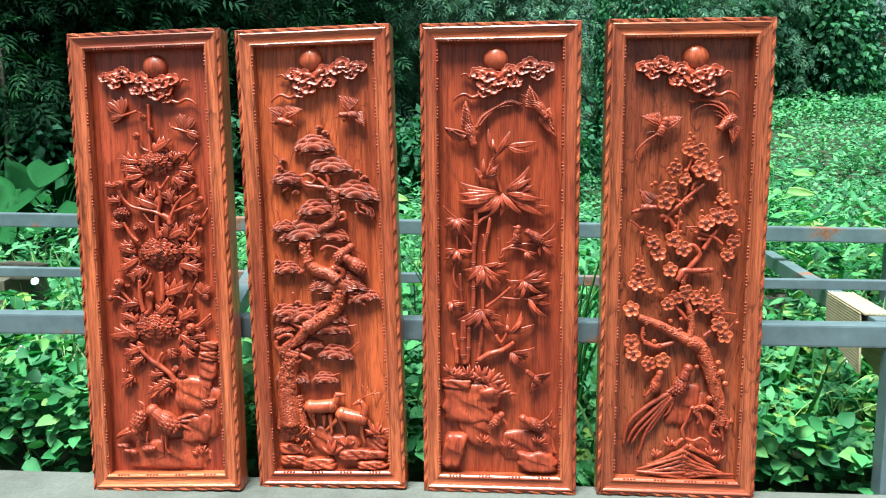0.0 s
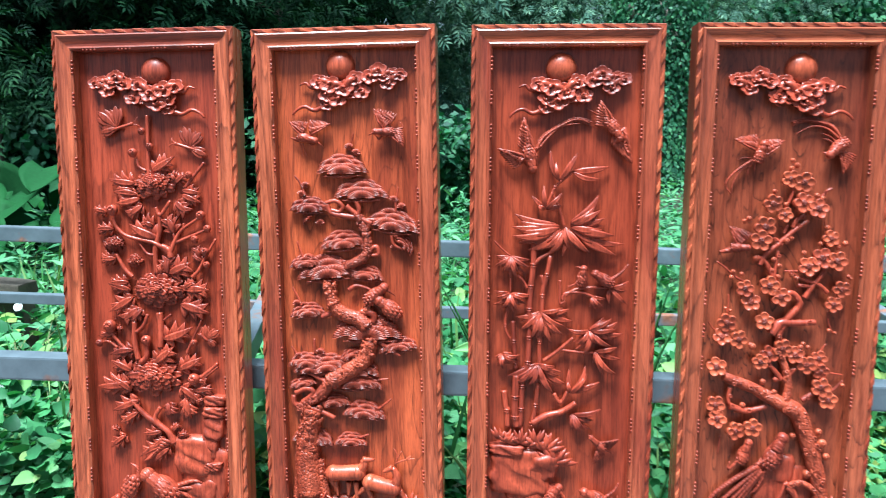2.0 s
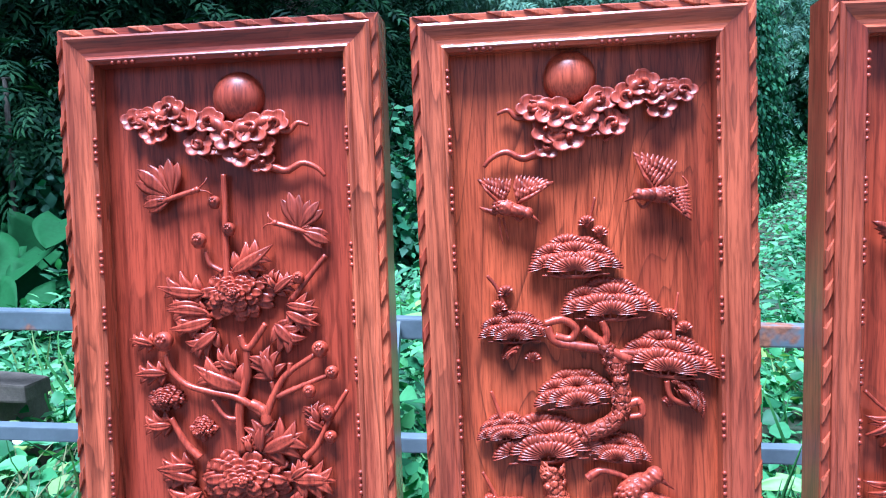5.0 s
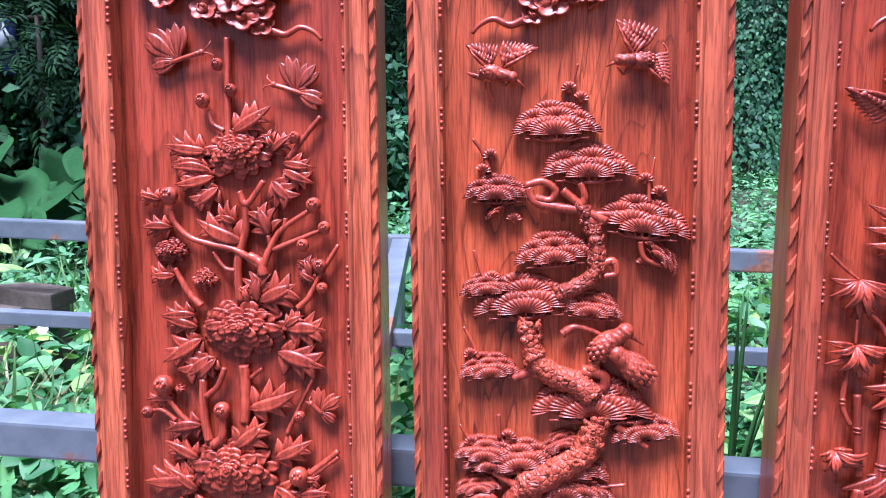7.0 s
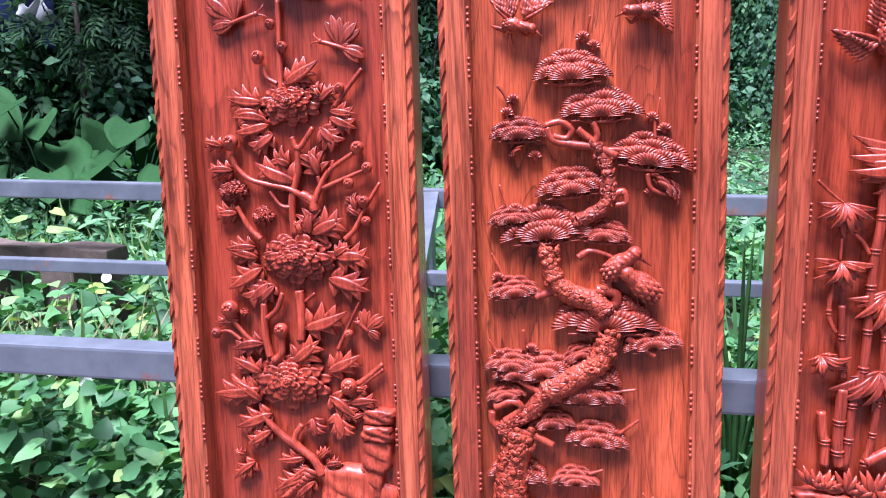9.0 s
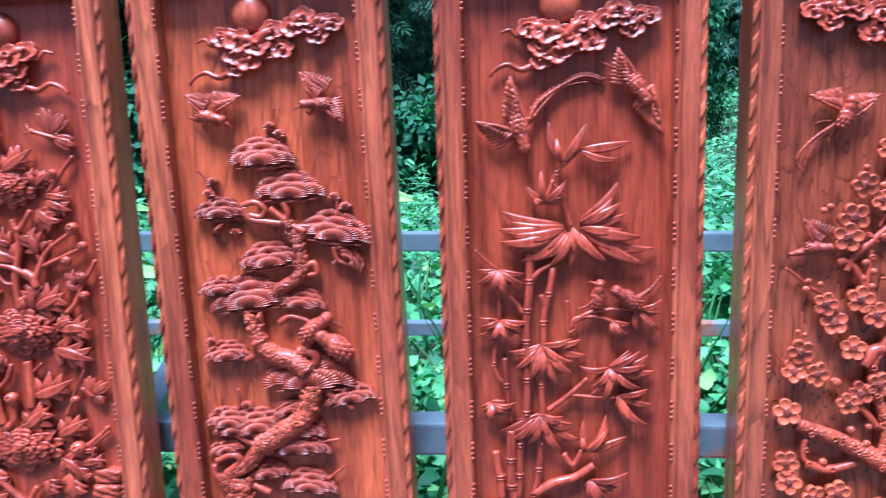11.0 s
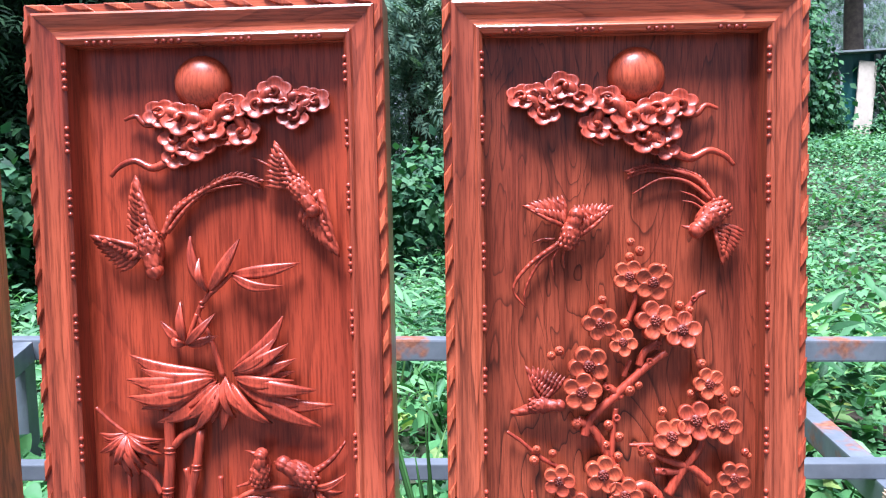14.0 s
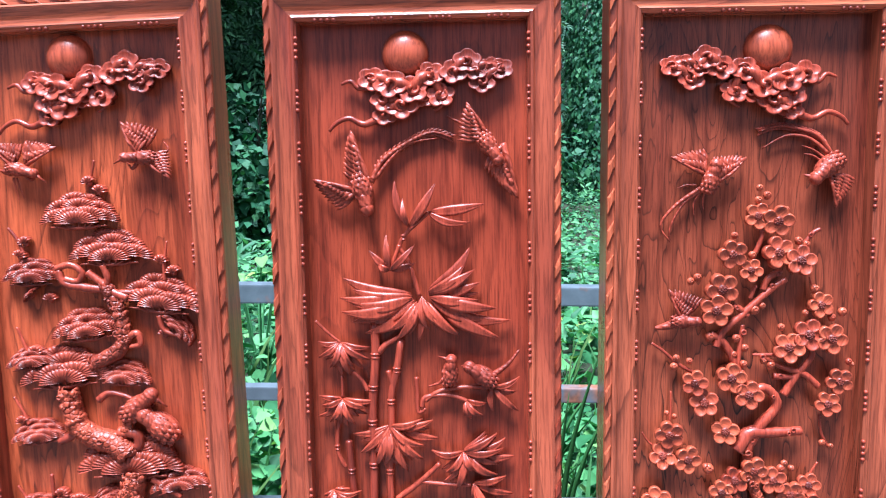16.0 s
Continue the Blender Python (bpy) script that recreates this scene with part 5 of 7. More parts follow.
for b, h, t in (((-0.0726, 1.0378), (-0.0385, 1.047), ((-0.1193, 1.0771), (-0.0767, 1.0896), (-0.1135, 1.0282), (-0.1017, 1.0374))), ((0.0914, 0.9905), (0.0622, 1.0003), ((0.0806, 1.0393), (0.1193, 1.0262), (0.131, 0.9725), (0.1085, 0.9943))), ((0.1146, 0.5467), (0.1034, 0.5578), ((0.1129, 0.5808), (0.1453, 0.5676), (0.1371, 0.5294)))):
    butterfly(A, b, h, t)
crags(A, (((0.0747, 0.2654), 0.10, 0.10, 0.020, 3, 21.0, -0.2), ((0.1277, 0.4003), 0.060, 0.030, 0.018, 2, 22.0, 0.0), ((0.1262, 0.3723), 0.058, 0.030, 0.020, 2, 23.0, 0.0), ((0.1242, 0.3329), 0.052, 0.060, 0.018, 2, 24.0, 0.0), ((0.1104, 0.2879), 0.050, 0.07, 0.016, 2, 25.0, 0.2),
          ((0.087, 0.1687), 0.085, 0.09, 0.018, 2, 26.0, 0.4), ((-0.002, 0.095), 0.235, 0.09, 0.011, 2, 27.0, 0.15), ((0.098, 0.205), 0.11, 0.16, 0.013, 2, 29.0, 0.1), ((0.1196, 0.2425), 0.05, 0.025, 0.022, 3, 28.0, 0.3)))
for bm in (bird_form((-0.0744, 0.1919), (-0.0816, 0.169), (-0.1413, 0.1518), 0.027, (), [([(-0.105, 0.1691), (-0.1354, 0.1518), (-0.1418, 0.1432)], 0.012), ([(-0.0562, 0.2033), (-0.0601, 0.2377), (-0.0769, 0.2492)], 0.008)], 0.018),
           bird_form((0.0071, 0.1917), (-0.0316, 0.2261), (-0.0365, 0.2433), 0.033, (), [([(0.0364, 0.1973), (0.0717, 0.2086), (0.0945, 0.2029)], 0.009), ([(0.0361, 0.1916), (0.0708, 0.1916), (0.0876, 0.1801)], 0.009), ([(0.0358, 0.1859), (0.0639, 0.1687), (0.0687, 0.1516)], 0.009)], 0.018),
           bird_form((-0.097, 0.1057), (-0.1143, 0.1115), (-0.12, 0.1143), 0.011, (), ()), bird_form((-0.0555, 0.1144), (-0.0349, 0.1172), (-0.029, 0.1173), 0.013, (), ()), bird_form((-0.1195, 0.123), (-0.134, 0.1259), (-0.1401, 0.123), 0.010, (), ())):
    part("carved_bird", bm, M_PLUME, A, "plain carved fowl shape")
bm = bmesh.new()
for pts in ([(-0.0527, 0.1632), (-0.0573, 0.1345)], [(-0.0009, 0.1517), (-0.0028, 0.1173), (0.0079, 0.1)], [(-0.0125, 0.1517), (-0.0125, 0.1)], [(-0.0758, 0.169), (-0.0686, 0.1403)]):
    stem(bm, pts, 0.0035, 0.003, 0.016)
tuft(bm, *(0.0889, 0.0944), 6, 0.03, 0.012, 40, 170, 0.2)
for k in range(8):
    p = ((0.0057, 0.2715)[0] + 0.006 * k - 0.02, (0.0057, 0.2715)[1] + 0.004 * k)
    blade(bm, p, (p[0] - 0.03, p[1] - 0.016 + 0.004 * k), 0.004, 0.012, 0.018, nt=6, ns=3)
part("carved_undergrowth", bm, M_CARVE, A, "carved stalks and curling leaves")

# ---- carving: pine panel ----
B = PANELS[1]
sun_and_cloud(B, -0.0114, 1.1761, False)
limb(B, "pine_trunk", "scaly twisting pine trunk", (([(0.0217, 0.8379), (0.0344, 0.8119), (0.0425, 0.7761), (0.0346, 0.7433), (-0.004, 0.7234)], 0.0095, 0.012, 0.014), ([(-0.0466, 0.6796) , (-0.0478, 0.6721), (-0.0397, 0.6313), (-0.0166, 0.6095), (0.0163, 0.5982), (0.036, 0.5815)], 0.014, 0.019, 0.014), ([(0.0427, 0.544), (0.0263, 0.5019), (-0.0102, 0.4761), (-0.0541, 0.4497)], 0.019, 0.022, 0.013),
     ([(-0.0456, 0.4616), (-0.0758, 0.4225), (-0.1053, 0.4002), (-0.1287, 0.3891)], 0.016, 0.010, 0.014), ([(-0.0977, 0.3831), (-0.1126, 0.3148), (-0.1162, 0.246), (-0.1111, 0.1766)], 0.024, 0.034, 0.010), ([(-0.1264, 0.269), (-0.132, 0.2172), (-0.1376, 0.165)], 0.014, 0.018, 0.008), ([(-0.0898, 0.2573), (-0.0835, 0.2112), (-0.0773, 0.165)], 0.012, 0.016, 0.008), ([(0.0163, 0.6016), (0.0326, 0.6156), (0.0391, 0.6292)], 0.010, 0.007, 0.014)), 95, 3)
limb(B, "pine_branch", "bare pine branch", (([(-0.0487, 0.8648), (-0.0392, 0.8452), (-0.0102, 0.8383), (0.0217, 0.8331), (0.0534, 0.8198)], 0.0055, 0.0065, 0.016), ([(-0.0038, 0.8609), (0.0121, 0.8477), (0.0249, 0.8379)], 0.006, 0.005, 0.016), ([(0.0185, 0.8702), (0.0248, 0.854), (0.0217, 0.8379)], 0.005, 0.005, 0.016), ([(-0.052, 0.8681), (-0.0294, 0.8726), (-0.0134, 0.861), (-0.0198, 0.8482), (-0.0391, 0.8517)], 0.005, 0.005, 0.016), ([(0.0471, 0.815), (0.0407, 0.828), (0.0628, 0.8278)], 0.006, 0.004, 0.015),
     ([(0.0505, 0.763), (0.0632, 0.7662), (0.0665, 0.7499), (0.0506, 0.7466)], 0.006, 0.004, 0.015), ([(-0.0699, 0.6033), (-0.0498, 0.6123), (-0.0364, 0.6177)], 0.006, 0.008, 0.015), ([(-0.004, 0.6666), (0.0155, 0.6769), (0.0478, 0.6672)], 0.006, 0.003, 0.015), ([(0.0228, 0.6154), (0.0489, 0.6125), (0.0522, 0.5955), (0.0327, 0.5849)], 0.009, 0.007, 0.015), ([(0.0688, 0.5413), (0.0884, 0.5281), (0.1111, 0.5117)], 0.006, 0.004, 0.014),
     ([(-0.1415, 0.4176), (-0.137, 0.3949), (-0.0892, 0.383), (-0.0447, 0.3627)], 0.007, 0.006, 0.018), ([(-0.1383, 0.4233), (-0.1093, 0.4342), (-0.0957, 0.4227), (-0.1224, 0.4004)], 0.006, 0.006, 0.018), ([(-0.0983, 0.4693), (-0.0779, 0.4558), (-0.0643, 0.4492)], 0.005, 0.006, 0.014), ([(0.0976, 0.7921), (0.1041, 0.7694), (0.1292, 0.7596)], 0.004, 0.003, 0.014),
     ([(-0.1233, 0.78), (-0.1153, 0.7566), (-0.1073, 0.7365)], 0.0022, 0.003, 0.010), ([(-0.1382, 0.6729), (-0.1267, 0.6506), (-0.1185, 0.6301)], 0.0022, 0.003, 0.010), ([(-0.1231, 0.9305), (-0.111, 0.9139), (-0.1014, 0.8874)], 0.0022, 0.003, 0.010), ([(-0.1455, 0.5334), (-0.1337, 0.5142)], 0.002, 0.003, 0.010), ([(-0.0906, 0.5507), (-0.0903, 0.5156)], 0.003, 0.003, 0.010), ([(0.1086, 0.8719), (0.1089, 0.8433)], 0.002, 0.003, 0.010), ([(0.0158, 1.0257), (0.0079, 0.9944)], 0.0018, 0.0018, 0.009), ([(0.1154, 0.9026), (0.1095, 0.8675)], 0.0015, 0.002, 0.009),
     ([(0.0326, 0.4493), (0.0834, 0.4571)], 0.003, 0.002, 0.012), ([(0.0579, 0.3843), (0.088, 0.4082)], 0.003, 0.002, 0.012), ([(0.0096, 0.3139), (0.0326, 0.3223)], 0.003, 0.002, 0.012)), 0, 1)
for p, w, tilt in (((-0.0113, 0.9375), 0.108, 0), ((0.0303, 0.8817), 0.112, 0), ((-0.0911, 0.8524), 0.085, 0), ((0.1006, 0.8082), 0.115, -0.15), ((0.1228, 0.7693), 0.055, -0.9), ((-0.0946, 0.8295), 0.03, 0.7), ((-0.0136, 0.7681), 0.100, 0.1), ((-0.053, 0.6998), 0.130, 0.08), ((0.0348, 0.6954), 0.078, -0.1), ((-0.1058, 0.723), 0.070, 0.1),
                   ((-0.1035, 0.6079), 0.078, 0.1), ((0.0361, 0.5576), 0.145, 0), ((-0.11, 0.4884), 0.080, 0), ((0.1078, 0.527), 0.082, 0.15), ((-0.0035, 0.5079), 0.055, 0.5), ((-0.0305, 0.4471), 0.085, 0.15), ((0.0298, 0.4425), 0.070, -0.2), ((-0.0016, 0.4385), 0.105, 0.0), ((0.0234, 0.3677), 0.092, -0.1), ((-0.1018, 0.3033), 0.092, -0.1), ((-0.0109, 0.2998), 0.068, 0), ((-0.1016, 0.4736), 0.07, 0.0), ((-0.0617, 0.4787), 0.10, 0.2), ((0.0056, 0.4721), 0.10, -0.1), ((-0.1203, 0.44), 0.06, 0.2), ((-0.0489, 0.3939), 0.07, 0.1)):
    bm = bmesh.new()
    pine_pad(bm, *p, w, tilt)
    part("pine_bough", bm, M_NEEDLE, B, "cloud-shaped bough of ridged needles")
for p in ((0.0047, 0.9961), (0.0199, 0.9829), (-0.0995, 0.9104), (-0.1097, 0.8908), (0.1038, 0.8756), (0.1217, 0.859), (-0.0685, 0.8243), (0.1026, 0.7645), (-0.0989, 0.7449), (-0.1286, 0.6368), (-0.0773, 0.5213), (-0.1286, 0.5109)):
    bm = bmesh.new()
    fan(bm, p[0], p[1] - 0.004, 0.011, 0.012, random.uniform(-0.4, 0.4), 75, 1.0, 6)
    ball(bm, at(p[0], p[1] - 0.004, 0.006), 0.005, 8, 6)
    part("pine_cone", bm, M_CARVE, B, "small ridged cone on a twig")
for bm in (bird_form((-0.0966, 1.0171), (-0.0691, 1.0098), (-0.0514, 0.9948), 0.014, (((-0.1015, 1.0221), (-0.1305, 1.0542), 0.016, -1), ((-0.0819, 1.023), (-0.036, 1.0472), 0.016, 1)), [([(-0.1081, 1.0111), (-0.1212, 1.0148), (-0.1294, 1.0183)], 0.006), ([(-0.105, 1.0046), (-0.1036, 0.9852), (-0.1014, 0.9706)], 0.0022), ([(-0.1, 1.0044), (-0.097, 0.9882), (-0.0939, 0.9736)], 0.0022), ([(-0.0886, 1.0104), (-0.0789, 1.0005), (-0.0691, 1.0114)], 0.0042)]),
           bird_form((0.0954, 1.0258), (0.0675, 1.0269), (0.0504, 1.0188), 0.0145, (((0.0861, 1.0324), (0.0635, 1.0792), 0.022, -1), ((0.0986, 1.0226), (0.1312, 0.9928), 0.016, 1)), [([(0.1047, 1.0286), (0.12, 1.0311), (0.1291, 1.0369), (0.1228, 1.0479)], 0.004), ([(0.0831, 1.0201), (0.0739, 1.011), (0.066, 1.0207)], 0.0045)]),
           bird_form((0.0536, 0.6531), (0.0791, 0.6734), (0.1032, 0.6544), 0.022, (), [([(0.0423, 0.6495), (0.0358, 0.6359), (0.0326, 0.6291)], 0.006), ([(0.0681, 0.6499), (0.0777, 0.6567), (0.0791, 0.6734)], 0.0042)]),
           bird_form((0.0924, 0.6234), (0.0681, 0.6432), (0.0553, 0.6362), 0.025, (), [([(0.1004, 0.6134), (0.1133, 0.607), (0.1165, 0.602)], 0.012), ([(0.0828, 0.6131), (0.0863, 0.5827)], 0.0022), ([(0.0973, 0.61), (0.0976, 0.5779)], 0.0022)])):
    part("carved_bird", bm, M_PLUME, B, "plain carved crane shape")
def beast_form(body, chest, neck, head, nose, legs, r, horns=()):
    bm = bmesh.new()
    stem(bm, [(*body, 0.016), (*((np.array(body) + np.array(chest)) / 2), 0.017), (*chest, 0.016)], r, r * 1.02, n=9, sides=12, rough=0)
    ball(bm, at(*body, 0.016), r * 1.08, 14, 9)
    ball(bm, at(*chest, 0.016), r * 1.05, 14, 9)
    stem(bm, [(*chest, 0.017), (*neck, 0.019), (*head, 0.021)], r * 0.8, r * 0.36, n=8, rough=0)
    stem(bm, [(*head, 0.021), (*nose, 0.019)], r * 0.46, r * 0.2, n=5, rough=0)
    for leg in legs:
        stem(bm, [(*p, 0.013) for p in leg], r * 0.42, r * 0.16, n=8, rough=0)
    for h in horns:
        stem(bm, [(*p, 0.02) for p in h], 0.0022, 0.0016, n=8)
    return bm
part("carved_deer", beast_form((-0.0541, 0.2284), (0.0058, 0.231), (0.0209, 0.251), (0.0187, 0.2636), (0.0458, 0.2635), ([(-0.0607, 0.2112), (-0.0475, 0.188), (-0.0455, 0.1707)], [(-0.0492, 0.2111), (-0.0506, 0.1823)], [(-0.0181, 0.2053), (-0.0197, 0.1707)], [(-0.001, 0.2052), (0.002, 0.1475)]), 0.018), M_CARVE_LIGHT, B, "plain carved deer shape")
part("carved_deer", beast_form((0.0332, 0.208), (0.0892, 0.1935), (0.0989, 0.2221), (0.0885, 0.245), (0.0655, 0.2337), ([(0.0215, 0.1994), (0.037, 0.1648), (0.0389, 0.1446)], [(0.0212, 0.1936), (-0.0146, 0.1591)], [(0.0887, 0.182), (0.0873, 0.1474), (0.0947, 0.1215)], [(0.1031, 0.1877), (0.1135, 0.1647), (0.0986, 0.1474)]), 0.018, ([(0.0944, 0.2507), (0.101, 0.2734), (0.0932, 0.2906)], [(0.0975, 0.2564), (0.1203, 0.2648), (0.1429, 0.2675)], [(0.1007, 0.2677), (0.1099, 0.2848)], [(0.1203, 0.2648), (0.1319, 0.2733)])), M_CARVE_LIGHT, B, "plain carved deer shape with antlers")
crags(B, (((-0.1147, 0.1068), 0.075, 0.035, 0.020, 2, 31.0, 0.0), ((-0.1106, 0.0747), 0.085, 0.030, 0.022, 2, 32.0, 0.0), ((-0.042, 0.0632), 0.10, 0.036, 0.026, 2, 33.0, 0.0), ((0.0349, 0.1186), 0.10, 0.055, 0.016, 2, 34.0, -0.4), ((0.0679, 0.0896), 0.11, 0.035, 0.022, 2, 35.0, -0.3), ((0.1258, 0.1186), 0.06, 0.045, 0.014, 3, 36.0, -0.2), ((0.1246, 0.0897), 0.065, 0.026, 0.022, 1, 37.0, 0.0), ((0.1121, 0.0607), 0.085, 0.026, 0.026, 2, 38.0, 0.0), ((-0.0216, 0.1301), 0.09, 0.075, 0.014, 3, 39.0, -0.6)))
bm = bmesh.new()
for k in range(16):
    p = ((-0.136, 0.1418)[0] + random.uniform(0, 0.085), (-0.136, 0.1418)[1] + random.uniform(-0.03, 0.03))
    q = (p[0] + random.uniform(-0.02, 0.02), p[1] + random.uniform(-0.02, 0.02))
    stem(bm, [(*p, 0.022), (p[0] + 0.008, p[1] + 0.006, 0.026), (*q, 0.022)], 0.004, 0.002)
for p, n, s in (((0.1269, 0.1474), 6, 0.04), ((0.1438, 0.1474), 4, 0.028), ((-0.0752, 0.0894), 5, 0.024), ((-0.0006, 0.0895), 4, 0.05), ((0.0461, 0.1128), 3, 0.03)):
    tuft(bm, *p, n, s, 0.020, 20, 160, 0.13)
part("carved_undergrowth", bm, M_CARVE, B, "carved roots, grass and curling leaves")

# ---- ledge, yard and ground ----
def rise(x, y):
    """Height of the overgrown ground behind the ledge."""
    h = float(np.interp(y, [-30, 1.0, 2.05, 2.3, 3.5, 6, 10, 18, 40, 400], [-0.14, -0.14, -0.14, -0.06, 0.04, 0.17, 0.38, 0.9, 2.6, 6.0]))
    k = min(1, max(0, (x - 1.2) / 3.5))
    h += k * k * (3 - 2 * k) * min(max(0, y - 3.6), 14) * 0.105
    return h + 0.05 * noise.noise(Vector((x * 0.8, y * 0.8, 0))) * min(1, max(0, y - 2.1))


bm = bmesh.new()
xs = [-400, -120, -40, -20] + [k * 0.5 for k in range(-24, 25)] + [20, 40, 120, 400]
ys = [-400, -100, -30, -8, -3, 0, 1, 1.6, 2.02] + [2.2 + k * 0.35 for k in range(50)] + [22, 28, 40, 80, 160, 400]
rows = [[bm.verts.new((x, y, rise(x, y))) for x in xs] for y in ys]
for a, b in zip(rows, rows[1:]):
    for i in range(len(xs) - 1):
        bm.faces.new((a[i], a[i + 1], b[i + 1], b[i]))
tagged(part("ground", bm, M_SOIL), "dark soil under weeds, rising towards the trees", "ground", kind="structure")
bm = bmesh.new()
box(bm, -6, 6, -6, 1.35, -0.19, -0.128)
tagged(part("pavement", bm, M_YARD_DARK, smooth=False), "unseen concrete yard, coloured dark to cut bounced light", "pavement", kind="structure")
bm = bmesh.new()
box(bm, -5, 5, 1.352, 1.965, -0.30, -0.001, 0.012)
tagged(part("ledge", bm, M_LEDGE, smooth=False), "low weathered concrete ledge under the panels", "ledge", kind="structure")


# ---- steel rack behind the panels ----
def steel_bar(name, a, b, w, h, parent):
    """A square tube from a to b (middle of its top face)."""
    a, b = Vector(a), Vector(b)
    d = (b - a)
    t = d.normalized()
    side = t.cross(Vector((0, 0, 1))) if abs(t.z) < 0.9 else Vector((1, 0, 0))
    side.normalize()
    up = side.cross(t).normalized()
    m = Matrix((t, side, up)).transposed().to_4x4()
    bm = bmesh.new()
    box(bm, 0, d.length, -w / 2, w / 2, -h, 0, min(w, h) * 0.09)
    ob = part(name, bm, M_STEEL, parent, smooth=False)
    ob.matrix_basis = Matrix.Translation(a) @ m
    return ob


rack = empty("steel_rack")
tagged(rack, "grey painted square-tube steel rack with rusty joints", "rack")
def far_z(x): return 0.625 - 0.018 * x
def mid_z(x): return 0.503 - 0.010 * x
def near_z(x): return 0.461 - 0.004 * x
steel_bar("rail", (-3.4, 2.028, near_z(-3.4)), (1.13, 2.022, near_z(1.13)), 0.06, 0.06, rack)
steel_bar("rail", (-3.4, 2.51, mid_z(-3.4)), (1.9, 2.50, mid_z(1.9)), 0.035, 0.032, rack)
steel_bar("rail", (-3.6, 3.13, far_z(-3.6)), (2.6, 3.11, far_z(2.6)), 0.06, 0.06, rack)
steel_bar("cross_beam", (1.218, 3.42, 0.461), (1.058, 2.05, 0.460), 0.05, 0.058, rack)
steel_bar("cross_beam", (-0.93, 3.08, far_z(-0.93) - 0.004), (-0.80, 2.06, near_z(-0.8) - 0.004), 0.05, 0.058, rack)
for x, y, z in ((1.062, 2.022, 0.395), (-0.95, 3.12, 0.575), (1.62, 3.16, 0.68), (-3.2, 2.02, 0.39)):
    steel_bar("post", (x, y, z), (x, y, -0.2), 0.05, 0.05, rack)

# ---- greenery ----
RNG = np.random.default_rng(11)
HEART = (np.array([(0, 0, 0), (-0.36, 0.10, 0.05), (-0.40, 0.38, 0.07), (-0.22, 0.72, 0.04), (0, 1, -0.07), (0.22, 0.72, 0.04), (0.40, 0.38, 0.07), (0.36, 0.10, 0.05), (0, 0.45, -0.02)]),
         [(0, 1, 8), (1, 2, 8), (2, 3, 8), (3, 4, 8), (4, 5, 8), (5, 6, 8), (6, 7, 8), (7, 0, 8)])
LANCE = (np.array([(0, 0, 0), (-0.15, 0.35, 0.03), (-0.10, 0.7, 0.0), (0, 1, -0.12), (0.10, 0.7, 0.0), (0.15, 0.35, 0.03), (0, 0.45, -0.02)]),
         [(0, 1, 6), (1, 2, 6), (2, 3, 6), (3, 4, 6), (4, 5, 6), (5, 0, 6)])
BLADE = (np.array([(-0.012, 0, 0), (0.012, 0, 0), (0.016, 0.4, 0.01), (-0.016, 0.4, 0.01), (0.011, 0.75, -0.06), (-0.011, 0.75, -0.06), (0, 1, -0.2)]),
         [(0, 1, 2, 3), (3, 2, 4, 5), (5, 4, 6)])
OVAL = (np.array([(0, 0, 0), (-0.34, 0.42, 0.07), (0, 1, -0.06), (0.34, 0.42, 0.07), (0, 0.42, 0.0)]), [(0, 1, 4), (1, 2, 4), (2, 3, 4), (3, 0, 4)])
SPRAY = (np.concatenate([np.array([(0, 0, 0), (-0.06, 0.22, 0.02), (0, 0.5, -0.06), (0.06, 0.22, 0.02)]) @ np.array([[math.cos(a), math.sin(a), 0], [-math.sin(a), math.cos(a), 0], [0, 0, 1]]) + (0, s, -0.25 * s * s)
                         for a, s in ((1.0, 0.1), (-1.0, 0.1), (0.9, 0.32), (-0.9, 0.32), (0.7, 0.52), (-0.7, 0.52), (0.0, 0.6))]),
         [(4 * k, 4 * k + 1, 4 * k + 2, 4 * k + 3) for k in range(7)])


def swarm(name, shape, places, sizes, ways, faces_to, mat, parent=None):
    """Many leaves as one mesh: each at a place, with a size, a way its tip points and a direction its face looks."""
    pts, polys = shape
    n, k = len(places), len(pts)
    d = ways / np.linalg.norm(ways, axis=1)[:, None]
    f = faces_to - d * (faces_to * d).sum(1)[:, None]
    f /= np.linalg.norm(f, axis=1)[:, None] + 1e-9
    s = np.cross(d, f)
    v = (pts[None, :, 0, None] * s[:, None] + pts[None, :, 1, None] * d[:, None] + pts[None, :, 2, None] * f[:, None]) * sizes[:, None, None] + places[:, None]
    loops = np.concatenate([np.array(p) for p in polys])
    lens = np.array([len(p) for p in polys])
    idx = (loops[None] + (np.arange(n) * k)[:, None]).ravel()
    tot = np.tile(lens, n)
    me = bpy.data.meshes.new(name)
    me.vertices.add(n * k)
    me.vertices.foreach_set("co", v.astype(np.float32).ravel())
    me.loops.add(len(idx))
    me.loops.foreach_set("vertex_index", idx.astype(np.int32))
    me.polygons.add(len(tot))
    me.polygons.foreach_set("loop_start", np.concatenate([[0], np.cumsum(tot)[:-1]]).astype(np.int32))
    me.update(calc_edges=True)
    me.validate()
    me.materials.append(mat)
    ob = new(name, me)
    ob.parent = parent
    return ob


def ways_of(n, droop=0.0, wild=0.6):
    a = RNG.uniform(0, 2 * math.pi, n)
    w = np.stack([np.cos(a), np.sin(a), RNG.normal(-droop, 0.45, n)], 1)
    f = np.stack([RNG.normal(0, wild, n), RNG.normal(-0.45, wild, n), np.ones(n)], 1)
    return w, f


